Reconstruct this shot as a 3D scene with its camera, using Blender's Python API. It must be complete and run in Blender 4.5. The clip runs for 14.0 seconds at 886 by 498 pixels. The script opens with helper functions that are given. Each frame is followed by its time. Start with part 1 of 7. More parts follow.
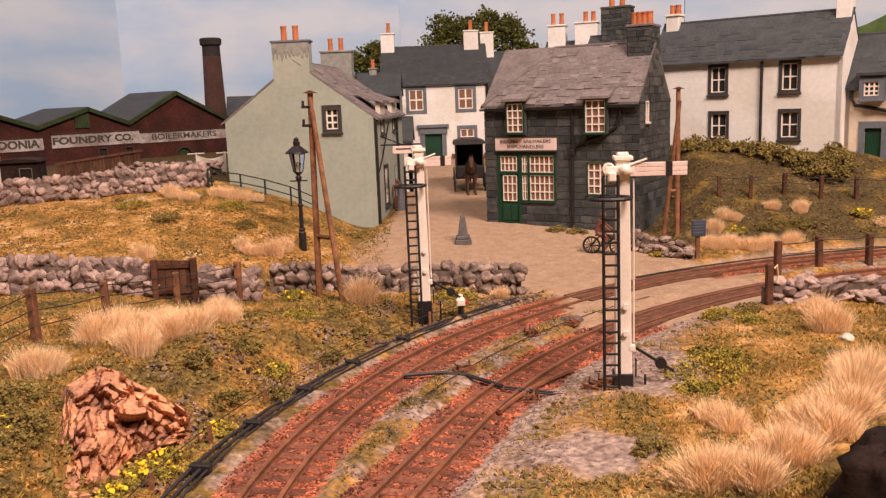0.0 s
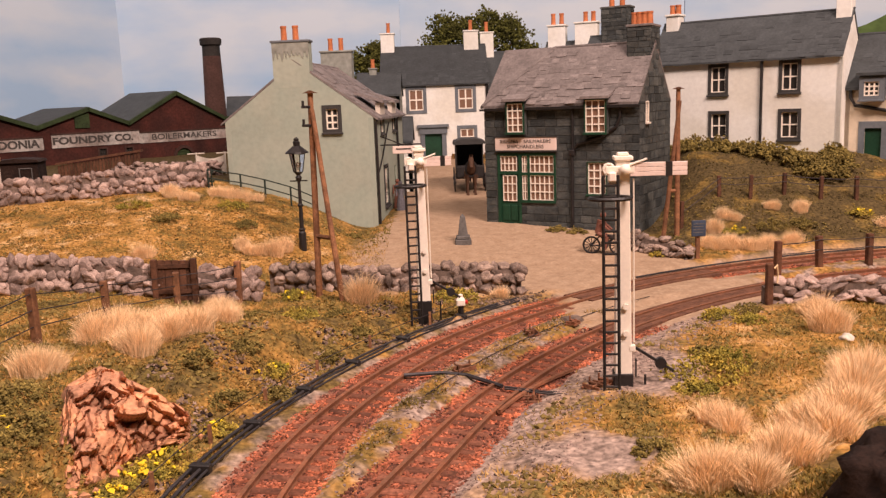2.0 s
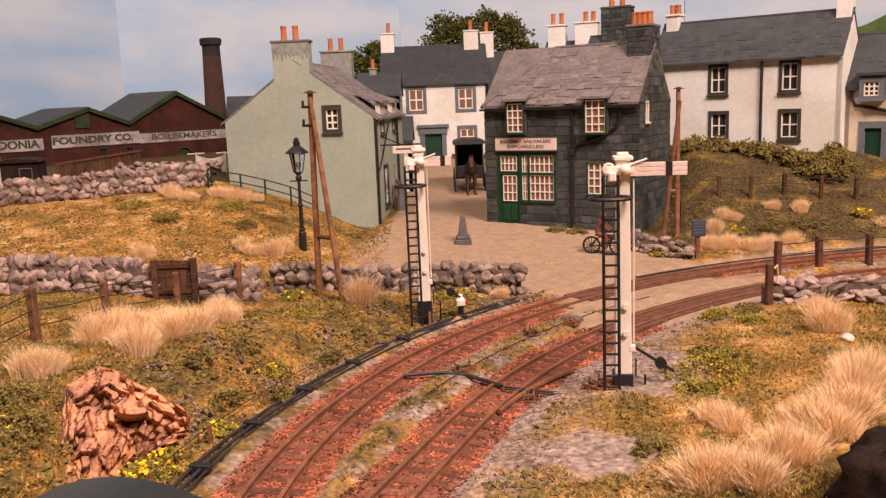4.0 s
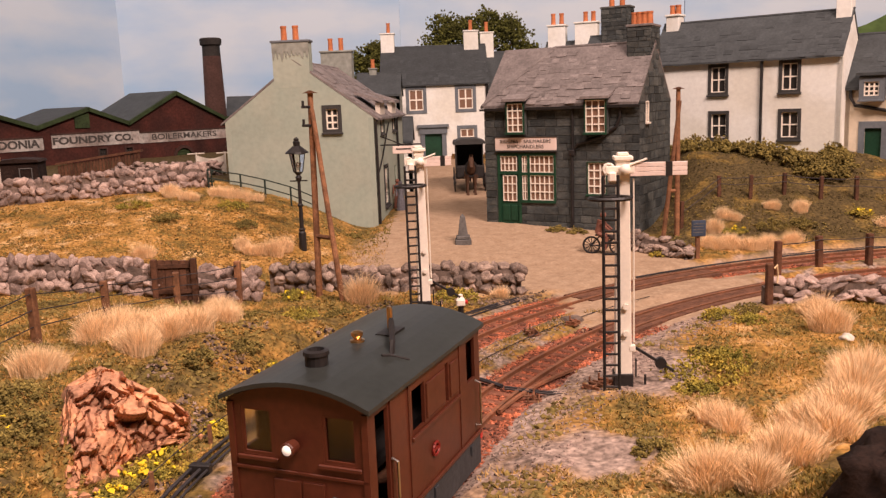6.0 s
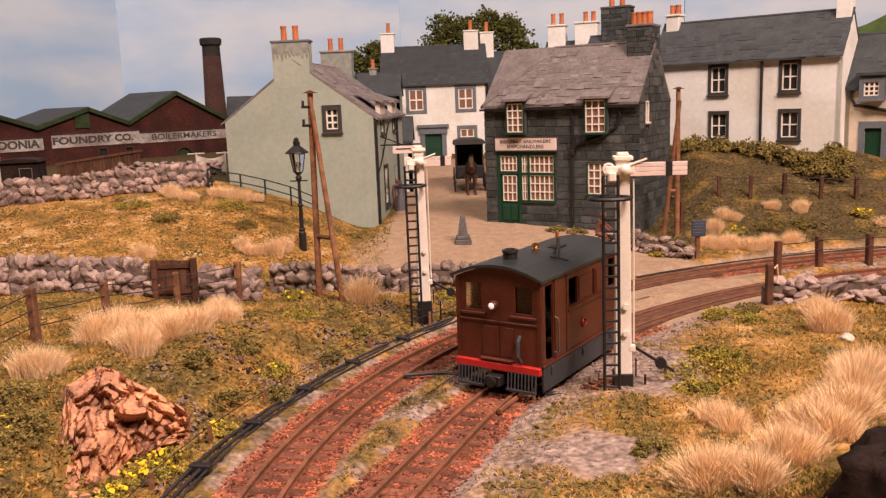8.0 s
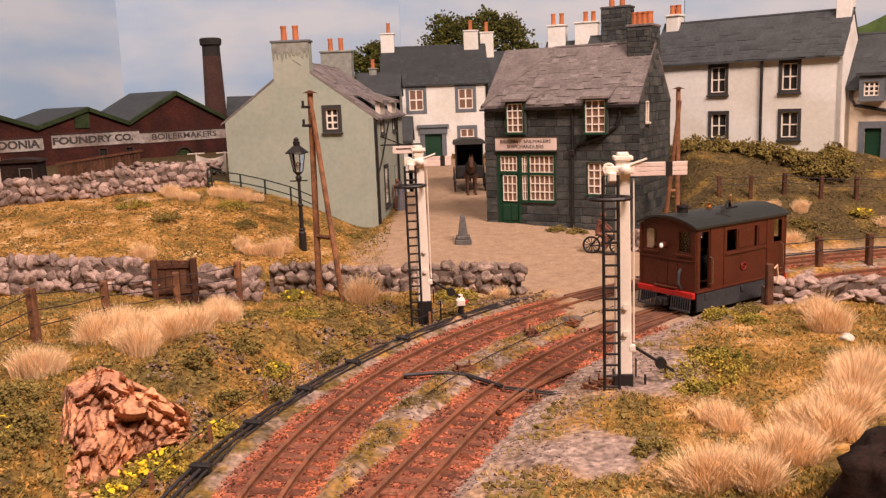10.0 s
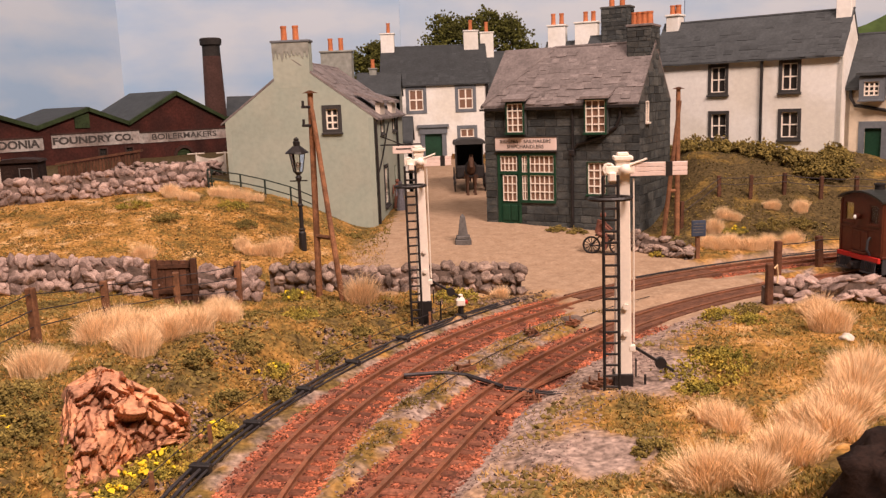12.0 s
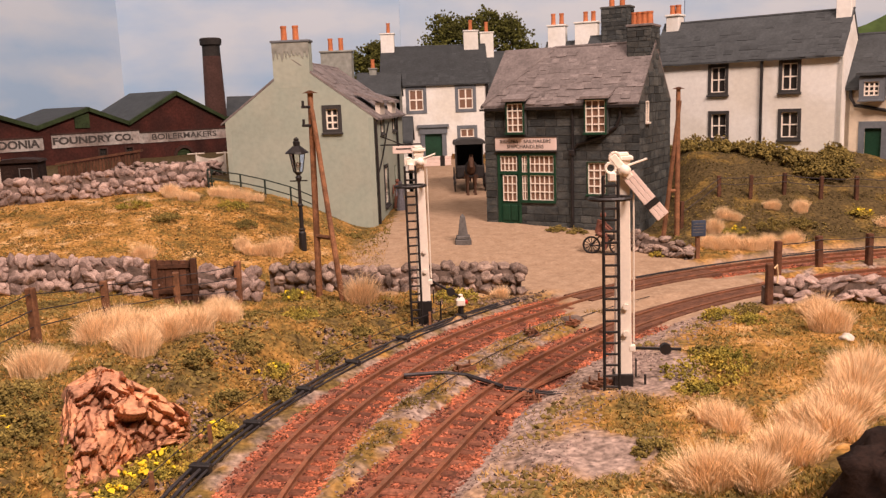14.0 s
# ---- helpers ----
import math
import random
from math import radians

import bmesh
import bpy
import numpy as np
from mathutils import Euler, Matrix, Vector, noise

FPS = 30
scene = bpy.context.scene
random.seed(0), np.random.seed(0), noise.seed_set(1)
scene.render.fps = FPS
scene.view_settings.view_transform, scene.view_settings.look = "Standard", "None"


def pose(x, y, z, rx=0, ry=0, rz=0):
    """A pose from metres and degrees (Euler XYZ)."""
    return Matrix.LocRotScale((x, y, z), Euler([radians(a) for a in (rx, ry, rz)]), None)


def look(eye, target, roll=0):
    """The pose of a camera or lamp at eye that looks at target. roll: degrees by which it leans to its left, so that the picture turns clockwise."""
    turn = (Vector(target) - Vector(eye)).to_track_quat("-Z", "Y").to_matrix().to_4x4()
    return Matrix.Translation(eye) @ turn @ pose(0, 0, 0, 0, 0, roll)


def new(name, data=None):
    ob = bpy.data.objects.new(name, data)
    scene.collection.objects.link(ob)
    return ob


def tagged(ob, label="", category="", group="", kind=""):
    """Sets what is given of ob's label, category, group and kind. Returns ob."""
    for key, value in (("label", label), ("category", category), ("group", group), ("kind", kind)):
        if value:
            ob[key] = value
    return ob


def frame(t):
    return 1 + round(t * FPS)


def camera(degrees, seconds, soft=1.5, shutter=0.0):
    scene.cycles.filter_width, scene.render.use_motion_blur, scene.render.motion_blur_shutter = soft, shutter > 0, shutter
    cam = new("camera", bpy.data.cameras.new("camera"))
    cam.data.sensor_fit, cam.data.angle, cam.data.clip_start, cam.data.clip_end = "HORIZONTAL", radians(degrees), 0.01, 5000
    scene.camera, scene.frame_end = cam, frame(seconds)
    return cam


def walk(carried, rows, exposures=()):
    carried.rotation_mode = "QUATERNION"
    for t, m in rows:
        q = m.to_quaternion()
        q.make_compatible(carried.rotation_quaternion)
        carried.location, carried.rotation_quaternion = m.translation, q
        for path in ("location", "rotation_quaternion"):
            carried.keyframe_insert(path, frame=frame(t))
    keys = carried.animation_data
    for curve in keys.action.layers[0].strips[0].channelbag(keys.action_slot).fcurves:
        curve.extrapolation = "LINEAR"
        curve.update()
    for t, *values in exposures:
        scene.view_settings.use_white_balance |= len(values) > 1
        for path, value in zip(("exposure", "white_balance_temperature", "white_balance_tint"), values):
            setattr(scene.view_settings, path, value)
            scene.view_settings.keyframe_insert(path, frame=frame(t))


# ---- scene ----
S = 0.0117            # metres for one unit of the plan: a 9 mm gauge model


def at(x, y, z, rx=0, ry=0, rz=0):
    """A pose in plan units and degrees."""
    return pose(x * S, y * S, z * S, rx, ry, rz)


# camera: stands still
cam = camera(54.93, 14.0, soft=1.35)
EYE_Z = 7.1775
cam_pose = look((0, 0, EYE_Z * S), (0, math.cos(0.171036) * S * 10, (EYE_Z - 10 * math.sin(0.171036)) * S), -2.149)
walk(cam, [(0, cam_pose), (14.0, cam_pose)])

# light: a room with warm ceiling lamps
world = bpy.data.worlds.new("room")
scene.world = world
world.use_nodes = True
world.node_tree.nodes["Background"].inputs[0].default_value = (1.0, 0.78, 0.72, 1)
world.node_tree.nodes["Background"].inputs[1].default_value = 0.018


def area_lamp(name, x, y, z, w, d, power, target, color):
    data = bpy.data.lights.new(name, "AREA")
    data.shape, data.size, data.size_y, data.energy, data.color = "RECTANGLE", w, d, power, color
    ob = new(name, data)
    ob.matrix_world = look((x, y, z), target)
    return tagged(ob, "warm ceiling lamp of the room", "lamp", kind="structure")


area_lamp("ceiling_lamp", 0.60, -0.50, 1.15, 0.7, 0.2, 38.0, (0.05, 0.5, 0), (1.0, 0.725, 0.63))
area_lamp("ceiling_lamp", -0.30, 0.0, 1.25, 0.6, 0.2, 11.5, (0, 0.6, 0), (1.0, 0.735, 0.65))


# materials
def material(name, base, rough=0.85, metal=0.0, var=0.25, scale=3.0, fine=30.0, bump=0.3, alt=None, altsize=0.6, rand=0.0, spec=0.3, island=0.0):
    """Two scales of noise on a base colour, an optional second colour in patches, fine relief."""
    m = bpy.data.materials.new(name)
    m.use_nodes = True
    nt = m.node_tree
    n, l = nt.nodes, nt.links
    b = n["Principled BSDF"]
    b.inputs["Roughness"].default_value, b.inputs["Metallic"].default_value = rough, metal
    b.inputs["Specular IOR Level"].default_value = spec
    tc = n.new("ShaderNodeTexCoord")
    mp = n.new("ShaderNodeMapping")
    mp.inputs["Scale"].default_value = (1 / S, 1 / S, 1 / S)
    l.new(tc.outputs["Object"], mp.inputs["Vector"])
    info = n.new("ShaderNodeObjectInfo")
    off = n.new("ShaderNodeVectorMath")
    off.operation = "ADD"
    l.new(mp.outputs[0], off.inputs[0])
    sc = n.new("ShaderNodeMath")
    sc.operation = "MULTIPLY"
    sc.inputs[1].default_value = 37.0
    l.new(info.outputs["Random"], sc.inputs[0])
    l.new(sc.outputs[0], off.inputs[1])

    def noise_at(size, detail):
        t = n.new("ShaderNodeTexNoise")
        t.inputs["Scale"].default_value, t.inputs["Detail"].default_value = size, detail
        l.new(off.outputs[0], t.inputs["Vector"])
        return t.outputs["Fac"]
    big, small = noise_at(scale * 0.3, 4), noise_at(fine * 0.3, 6)

    def ramp(fac, lo, hi, p0=0.3, p1=0.7):
        r = n.new("ShaderNodeMapRange")
        r.inputs["From Min"].default_value, r.inputs["From Max"].default_value = p0, p1
        r.inputs["To Min"].default_value, r.inputs["To Max"].default_value = lo, hi
        l.new(fac, r.inputs["Value"])
        return r.outputs[0]
    col = None
    if alt:
        mix = n.new("ShaderNodeMix")
        mix.data_type = "RGBA"
        mix.inputs["A"].default_value, mix.inputs["B"].default_value = (*base, 1), (*alt, 1)
        l.new(ramp(noise_at(altsize, 5), 0, 1, 0.42, 0.62), mix.inputs["Factor"])
        col = mix.outputs["Result"]
    hsv = n.new("ShaderNodeHueSaturation")
    hsv.inputs["Color"].default_value = (*base, 1)
    if col:
        l.new(col, hsv.inputs["Color"])
    mul = n.new("ShaderNodeMath")
    mul.operation = "MULTIPLY"
    l.new(ramp(big, 1 - var, 1 + var), mul.inputs[0])
    l.new(ramp(small, 1 - var, 1 + var), mul.inputs[1])
    val = mul.outputs[0]
    if rand:
        m2 = n.new("ShaderNodeMath")
        m2.operation = "MULTIPLY"
        l.new(val, m2.inputs[0])
        l.new(ramp(info.outputs["Random"], 1 - rand, 1 + rand, 0, 1), m2.inputs[1])
        val = m2.outputs[0]
    if island:
        geo = n.new("ShaderNodeNewGeometry")
        m3 = n.new("ShaderNodeMath")
        m3.operation = "MULTIPLY"
        l.new(val, m3.inputs[0])
        l.new(ramp(geo.outputs["Random Per Island"], 1 - island, 1 + island, 0, 1), m3.inputs[1])
        val = m3.outputs[0]
    l.new(val, hsv.inputs["Value"])
    l.new(hsv.outputs[0], b.inputs["Base Color"])
    if bump:
        bp = n.new("ShaderNodeBump")
        bp.inputs["Strength"].default_value, bp.inputs["Distance"].default_value = bump, 0.03 * S
        l.new(small, bp.inputs["Height"])
        l.new(bp.outputs[0], b.inputs["Normal"])
    return m


M = {}
M["green_render"] = material("green_render", (0.33, 0.385, 0.325), 0.9, var=0.07, scale=1.2, fine=12, bump=0.35, alt=(0.36, 0.40, 0.335), altsize=0.5)
M["grey_render"] = material("grey_render", (0.27, 0.285, 0.255), 0.9, var=0.15, scale=3, fine=12)
M["white_render"] = material("white_render", (0.82, 0.83, 0.79), 0.9, var=0.06, scale=1.2, fine=14, bump=0.35, alt=(0.70, 0.69, 0.62), altsize=0.35)
M["cream_render"] = material("cream_render", (0.66, 0.57, 0.44), 0.9, var=0.07, scale=2, fine=14)
M["slate_blue"] = material("slate_blue", (0.054, 0.062, 0.066), 0.75, var=0.16, scale=4, fine=25, rand=0.14)
M["slate_purple"] = material("slate_purple", (0.18, 0.158, 0.152), 0.75, var=0.22, scale=4, fine=25, rand=0.22)
M["dark_stone"] = material("dark_stone", (0.047, 0.055, 0.056), 0.85, var=0.3, scale=3, fine=20, rand=0.3, alt=(0.07, 0.075, 0.07), altsize=1.0, bump=0.6)
M["mortar"] = material("mortar", (0.095, 0.096, 0.09), 0.95, var=0.3, scale=4, fine=25)
M["rubble"] = material("rubble", (0.37, 0.275, 0.235), 0.9, var=0.32, scale=4, fine=30, rand=0.36, alt=(0.24, 0.175, 0.15), altsize=1.4, bump=1.0)
M["rubble_grey"] = material("rubble_grey", (0.28, 0.21, 0.17), 0.9, var=0.35, scale=4, fine=30, rand=0.36, alt=(0.16, 0.12, 0.10), altsize=1.4, bump=1.0)
M["rubble_dark"] = material("rubble_dark", (0.15, 0.112, 0.092), 0.95, var=0.35, scale=5, fine=30, bump=0.8)
M["brick_red"] = material("brick_red", (0.062, 0.018, 0.013), 0.9, var=0.3, scale=2, fine=20, alt=(0.04, 0.014, 0.011), altsize=0.5)
M["brick_dark"] = material("brick_dark", (0.05, 0.025, 0.02), 0.9, var=0.25, scale=2, fine=20)
M["soot"] = material("soot", (0.03, 0.027, 0.025), 0.9, var=0.3)
M["sign_white"] = material("sign_white", (0.42, 0.40, 0.375), 0.85, var=0.3, scale=3, fine=14, bump=0.1, alt=(0.28, 0.235, 0.21), altsize=0.5)
M["sign_pink"] = material("sign_pink", (0.75, 0.62, 0.56), 0.7, var=0.04, bump=0.05)
M["ink"] = material("ink", (0.06, 0.055, 0.05), 0.8, var=0.1)
M["trim_dark"] = material("trim_dark", (0.045, 0.044, 0.043), 0.7, var=0.12)
M["trim_grey"] = material("trim_grey", (0.14, 0.16, 0.18), 0.7, var=0.12)
M["paint_white"] = material("paint_white", (0.85, 0.78, 0.68), 0.55, var=0.05, bump=0.1, spec=0.4)
M["paint_green"] = material("paint_green", (0.012, 0.052, 0.028), 0.5, var=0.15, bump=0.1)
M["roof_green"] = material("roof_green", (0.03, 0.048, 0.018), 0.85, var=0.35)
M["black_paint"] = material("black_paint", (0.018, 0.016, 0.016), 0.5, var=0.2, bump=0.15, spec=0.4)
M["terracotta"] = material("terracotta", (0.50, 0.17, 0.07), 0.85, var=0.2, scale=6)
M["wood"] = material("wood", (0.26, 0.122, 0.06), 0.8, var=0.3, scale=8, fine=40, rand=0.2, alt=(0.18, 0.085, 0.045), altsize=1.5)
M["wood_dark"] = material("wood_dark", (0.10, 0.045, 0.025), 0.85, var=0.3, scale=8, fine=40, rand=0.25)
M["rust"] = material("rust", (0.19, 0.088, 0.05), 0.6, var=0.25, scale=6, fine=40, alt=(0.23, 0.095, 0.05), altsize=2.0)
M["sleeper"] = material("sleeper", (0.175, 0.07, 0.042), 0.95, var=0.35, scale=8, fine=40, rand=0.35)
M["ballast"] = material("ballast", (0.34, 0.108, 0.054), 0.95, var=0.3, scale=5, fine=30, island=0.78, alt=(0.17, 0.068, 0.046), altsize=0.9)
M["plank"] = material("plank", (0.145, 0.068, 0.042), 0.85, var=0.3, scale=8, fine=40, rand=0.15)
M["flock"] = material("flock", (0.21, 0.15, 0.045), 0.95, var=0.3, scale=5, fine=30, alt=(0.15, 0.115, 0.035), altsize=1.0, island=0.35)
M["earth"] = material("earth", (0.16, 0.105, 0.065), 0.95, var=0.35, scale=4, fine=30, alt=(0.27, 0.195, 0.15), altsize=0.9, bump=0.8, island=0.4)
M["bank_moss"] = material("bank_moss", (0.31, 0.175, 0.045), 0.95, var=0.3, scale=4, fine=30, alt=(0.165, 0.112, 0.034), altsize=0.8, bump=0.3, island=0.45)
M["black_brown"] = material("black_brown", (0.022, 0.012, 0.009), 0.95, var=0.4, scale=4, fine=30, bump=1.0)
M["rail_green"] = material("rail_green", (0.02, 0.034, 0.027), 0.6, var=0.2)
M["iron"] = material("iron", (0.05, 0.042, 0.042), 0.6, metal=0.3, var=0.25)
M["rod_black"] = material("rod_black", (0.045, 0.042, 0.045), 0.5, metal=0.2, var=0.25)
M["tram_brown"] = material("tram_brown", (0.092, 0.024, 0.012), 0.42, var=0.16, scale=3, fine=25, bump=0.06, spec=0.45)
M["tram_roof"] = material("tram_roof", (0.028, 0.032, 0.030), 0.42, var=0.15, scale=3, fine=25, bump=0.05, spec=0.45)
M["tram_skirt"] = material("tram_skirt", (0.043, 0.045, 0.05), 0.6, var=0.2, scale=4)
M["red_paint"] = material("red_paint", (0.50, 0.022, 0.018), 0.4, var=0.1, bump=0.03, spec=0.5)
M["emblem_red"] = material("emblem_red", (0.21, 0.02, 0.015), 0.5, var=0.1, bump=0.03)
M["brass"] = material("brass", (0.75, 0.45, 0.20), 0.3, metal=1.0, var=0.1, bump=0.05)
M["steel"] = material("steel", (0.55, 0.52, 0.48), 0.3, metal=1.0, var=0.1, bump=0.05)
M["stone_grey"] = material("stone_grey", (0.115, 0.11, 0.105), 0.85, var=0.2)
M["rock_orange"] = material("rock_orange", (0.60, 0.30, 0.155), 0.95, var=0.3, scale=5, fine=30, alt=(0.40, 0.205, 0.125), altsize=0.9, bump=1.0)
M["straw"] = material("straw", (0.86, 0.63, 0.37), 0.9, var=0.12, scale=3, fine=8, bump=0, island=0.3)
M["moss"] = material("moss", (0.24, 0.205, 0.036), 0.95, var=0.3, scale=5, fine=30, bump=0.3, alt=(0.32, 0.235, 0.04), altsize=1.5, island=0.5)
M["leaf_dark"] = material("leaf_dark", (0.095, 0.098, 0.022), 0.95, var=0.3, scale=5, fine=30, bump=0.3, island=0.6)
M["leaf_olive"] = material("leaf_olive", (0.18, 0.138, 0.038), 0.95, var=0.3, scale=5, fine=30, bump=0.3, island=0.5)
M["flower"] = material("flower", (0.85, 0.62, 0.03), 0.8, var=0.15, bump=0)
M["cloth"] = material("cloth", (0.62, 0.56, 0.48), 0.9, var=0.1)
M["notice_blue"] = material("notice_blue", (0.05, 0.07, 0.11), 0.6, var=0.2)
M["figure_brown"] = material("figure_brown", (0.20, 0.085, 0.06), 0.8, var=0.2)
M["figure_grey"] = material("figure_grey", (0.13, 0.13, 0.15), 0.8, var=0.2)
M["horse_brown"] = material("horse_brown", (0.07, 0.035, 0.02), 0.7, var=0.2)
M["hill_green"] = material("hill_green", (0.075, 0.12, 0.035), 0.95, var=0.2, scale=0.6, fine=4)


def glass_material(name, tint, rough=0.08):
    m = bpy.data.materials.new(name)
    m.use_nodes = True
    b = m.node_tree.nodes["Principled BSDF"]
    b.inputs["Base Color"].default_value = (*tint, 1)
    b.inputs["Roughness"].default_value = rough
    b.inputs["Specular IOR Level"].default_value = 0.6
    return m


M["glass"] = glass_material("glass", (0.035, 0.032, 0.03), 0.12)
M["glass_warm"] = glass_material("glass_warm", (0.22, 0.13, 0.09), 0.2)
M["clear_glass"] = glass_material("clear_glass", (0.9, 0.88, 0.85), 0.05)
M["clear_glass"].node_tree.nodes["Principled BSDF"].inputs["Transmission Weight"].default_value = 1.0
M["tram_glass"] = glass_material("tram_glass", (0.80, 0.74, 0.64), 0.12)
M["tram_glass"].node_tree.nodes["Principled BSDF"].inputs["Transmission Weight"].default_value = 1.0


# mesh helpers, in plan units
def part(name, bm, mat, parent=None, label="", m=None, smooth=False):
    """Links a bmesh as one mesh object under a thing or a part."""
    bm.transform(Matrix.Scale(S, 4))
    me = bpy.data.meshes.new(name)
    bm.to_mesh(me)
    bm.free()
    me.materials.append(M[mat])
    if smooth:
        for p in me.polygons:
            p.use_smooth = True
    ob = new(name, me)
    if parent:
        ob.parent = parent
    if m is not None:
        ob.matrix_basis = m
    return tagged(ob, label) if label else ob


def shared(name, mesh, parent, m):
    """One more object on a mesh that alike pieces share."""
    ob = new(name, mesh)
    ob.parent = parent
    ob.matrix_basis = m
    return ob


def empty(name, m, label, category, group="", kind=""):
    ob = new(name)
    ob.empty_display_size = 0.01
    ob.matrix_basis = m
    return tagged(ob, label, category, group, kind)


def box(bm, x0, x1, y0, y1, z0, z1, bevel=0.0):
    g = bmesh.ops.create_cube(bm, size=1, matrix=Matrix.LocRotScale(((x0 + x1) / 2, (y0 + y1) / 2, (z0 + z1) / 2), None, (abs(x1 - x0), abs(y1 - y0), abs(z1 - z0))))
    if bevel:
        es = list({e for v in g["verts"] for e in v.link_edges})
        bmesh.ops.bevel(bm, geom=es, offset=bevel, segments=1, affect="EDGES")
    return bm


def rod(bm, p0, p1, r0, r1=None, seg=8, caps=True):
    p0, p1 = Vector(p0), Vector(p1)
    d = p1 - p0
    q = d.to_track_quat("Z", "Y").to_matrix().to_4x4()
    bmesh.ops.create_cone(bm, cap_ends=caps, segments=seg, radius1=r0, radius2=r0 if r1 is None else r1, depth=d.length, matrix=Matrix.Translation((p0 + p1) / 2) @ q)
    return bm


def tube(bm, pts, r, seg=6):
    """A round bar swept along points, as one closed skin."""
    pts = [Vector(q) for q in pts]
    rings = []
    side = None
    for i, q in enumerate(pts):
        d = (pts[min(i + 1, len(pts) - 1)] - pts[max(i - 1, 0)]).normalized()
        if side is None:
            side = d.orthogonal().normalized()
        side = (side - d * side.dot(d)).normalized()
        up = d.cross(side)
        rings.append([bm.verts.new(q + (side * math.cos(2 * math.pi * k / seg) + up * math.sin(2 * math.pi * k / seg)) * r) for k in range(seg)])
    for p, q in zip(rings, rings[1:]):
        for k in range(seg):
            bm.faces.new((p[k], p[(k + 1) % seg], q[(k + 1) % seg], q[k]))
    bm.faces.new(rings[0][::-1])
    bm.faces.new(rings[-1])
    return bm


def prism(bm, poly, y0, y1):
    """A polygon in x and z, extruded from y0 to y1."""
    a = [bm.verts.new((u, y0, z)) for u, z in poly]
    b = [bm.verts.new((u, y1, z)) for u, z in poly]
    bm.faces.new(a)
    bm.faces.new(b[::-1])
    k = len(poly)
    for i in range(k):
        bm.faces.new((a[i], b[i], b[(i + 1) % k], a[(i + 1) % k]))
    bmesh.ops.recalc_face_normals(bm, faces=bm.faces)
    return bm


def lathe(bm, prof, seg=12, x=0.0, y=0.0):
    """A turned shape from (radius, height) pairs."""
    rings = []
    for r, z in prof:
        rings.append([bm.verts.new((x + r * math.cos(2 * math.pi * i / seg), y + r * math.sin(2 * math.pi * i / seg), z)) for i in range(seg)])
    for a, b in zip(rings, rings[1:]):
        for i in range(seg):
            bm.faces.new((a[i], a[(i + 1) % seg], b[(i + 1) % seg], b[i]))
    bm.faces.new(rings[0][::-1])
    bm.faces.new(rings[-1])
    return bm


def blob(bm, c, r, rough=0.3, sub=2, seed=0, squash=1.0):
    g = bmesh.ops.create_icosphere(bm, subdivisions=sub, radius=1.0)
    for v in g["verts"]:
        d = v.co.normalized()
        k = 1 + rough * 2 * noise.noise(d * 1.7 + Vector((seed * 3.1, seed, seed * 7.7)))
        v.co = Vector(c) + Vector((d.x * r, d.y * r, d.z * r * squash)) * k
    return bm


def B():
    return bmesh.new()


def crumbs(centres, sizes, seed, flat=1.0):
    """Many small irregular eight-sided grains, as one bmesh."""
    rnd = random.Random(seed)
    base = [Vector(v) for v in ((1, 0, 0), (-1, 0, 0), (0, 1, 0), (0, -1, 0), (0, 0, 1), (0, 0, -1))]
    tri = [(0, 2, 4), (2, 1, 4), (1, 3, 4), (3, 0, 4), (2, 0, 5), (1, 2, 5), (3, 1, 5), (0, 3, 5)]
    bm = B()
    for c, s in zip(centres, sizes):
        q = Euler((rnd.uniform(0, 3), rnd.uniform(0, 3), rnd.uniform(0, 3))).to_matrix()
        k = [bm.verts.new(Vector(c) + q @ (b * (s * rnd.uniform(0.45, 1.5)))) for b in base]
        for f in tri:
            bm.faces.new([k[i] for i in f])
    return bm


def smooth(a, b, t):
    """0 below a, 1 above b, eased between."""
    u = min(1, max(0, (t - a) / (b - a)))
    return u * u * (3 - 2 * u)

# the two tracks: arcs about a centre
RC, RR = Vector((22.85, 8.31)), 24.55       # the line the tram runs on
GAUGE = 0.385


def right_radius(a):
    """The line eases out of the curve beyond 158 degrees."""
    e = min(max(a - 158, 0), 32)
    return RR + 0.0038 * e * e + 0.2432 * max(a - 190, 0)


def right_line(a, off=0.0):
    """A point of the tram's line at the angle a (degrees), off outward."""
    r = right_radius(a) + off
    return Vector((RC.x + r * math.cos(radians(a)), RC.y + r * math.sin(radians(a))))


LC = Vector((21.4, 10.5))


def left_radius(a):
    t = min(1.25, max(-1.1, (a - 130) / 40))
    return LEFT_R[0] + LEFT_R[1] * t + LEFT_R[2] * t * t + LEFT_R[3] * t ** 3


LEFT_R = (25.375, 0.318, 0.2386, -0.6214)


def left_line(a, off=0.0):
    r = left_radius(a) + off
    return Vector((LC.x + r * math.cos(radians(a)), LC.y + r * math.sin(radians(a))))


def from_left(x, y):
    """How far a place lies outside the outer track's centre line."""
    v = Vector((x, y)) - LC
    a = math.degrees(math.atan2(v.y, v.x)) % 360
    return v.length - left_radius(min(max(a, 60), 215))


def from_right(x, y):
    v = Vector((x, y)) - RC
    return v.length - right_radius(min(math.degrees(math.atan2(v.y, v.x)) % 360, 250))


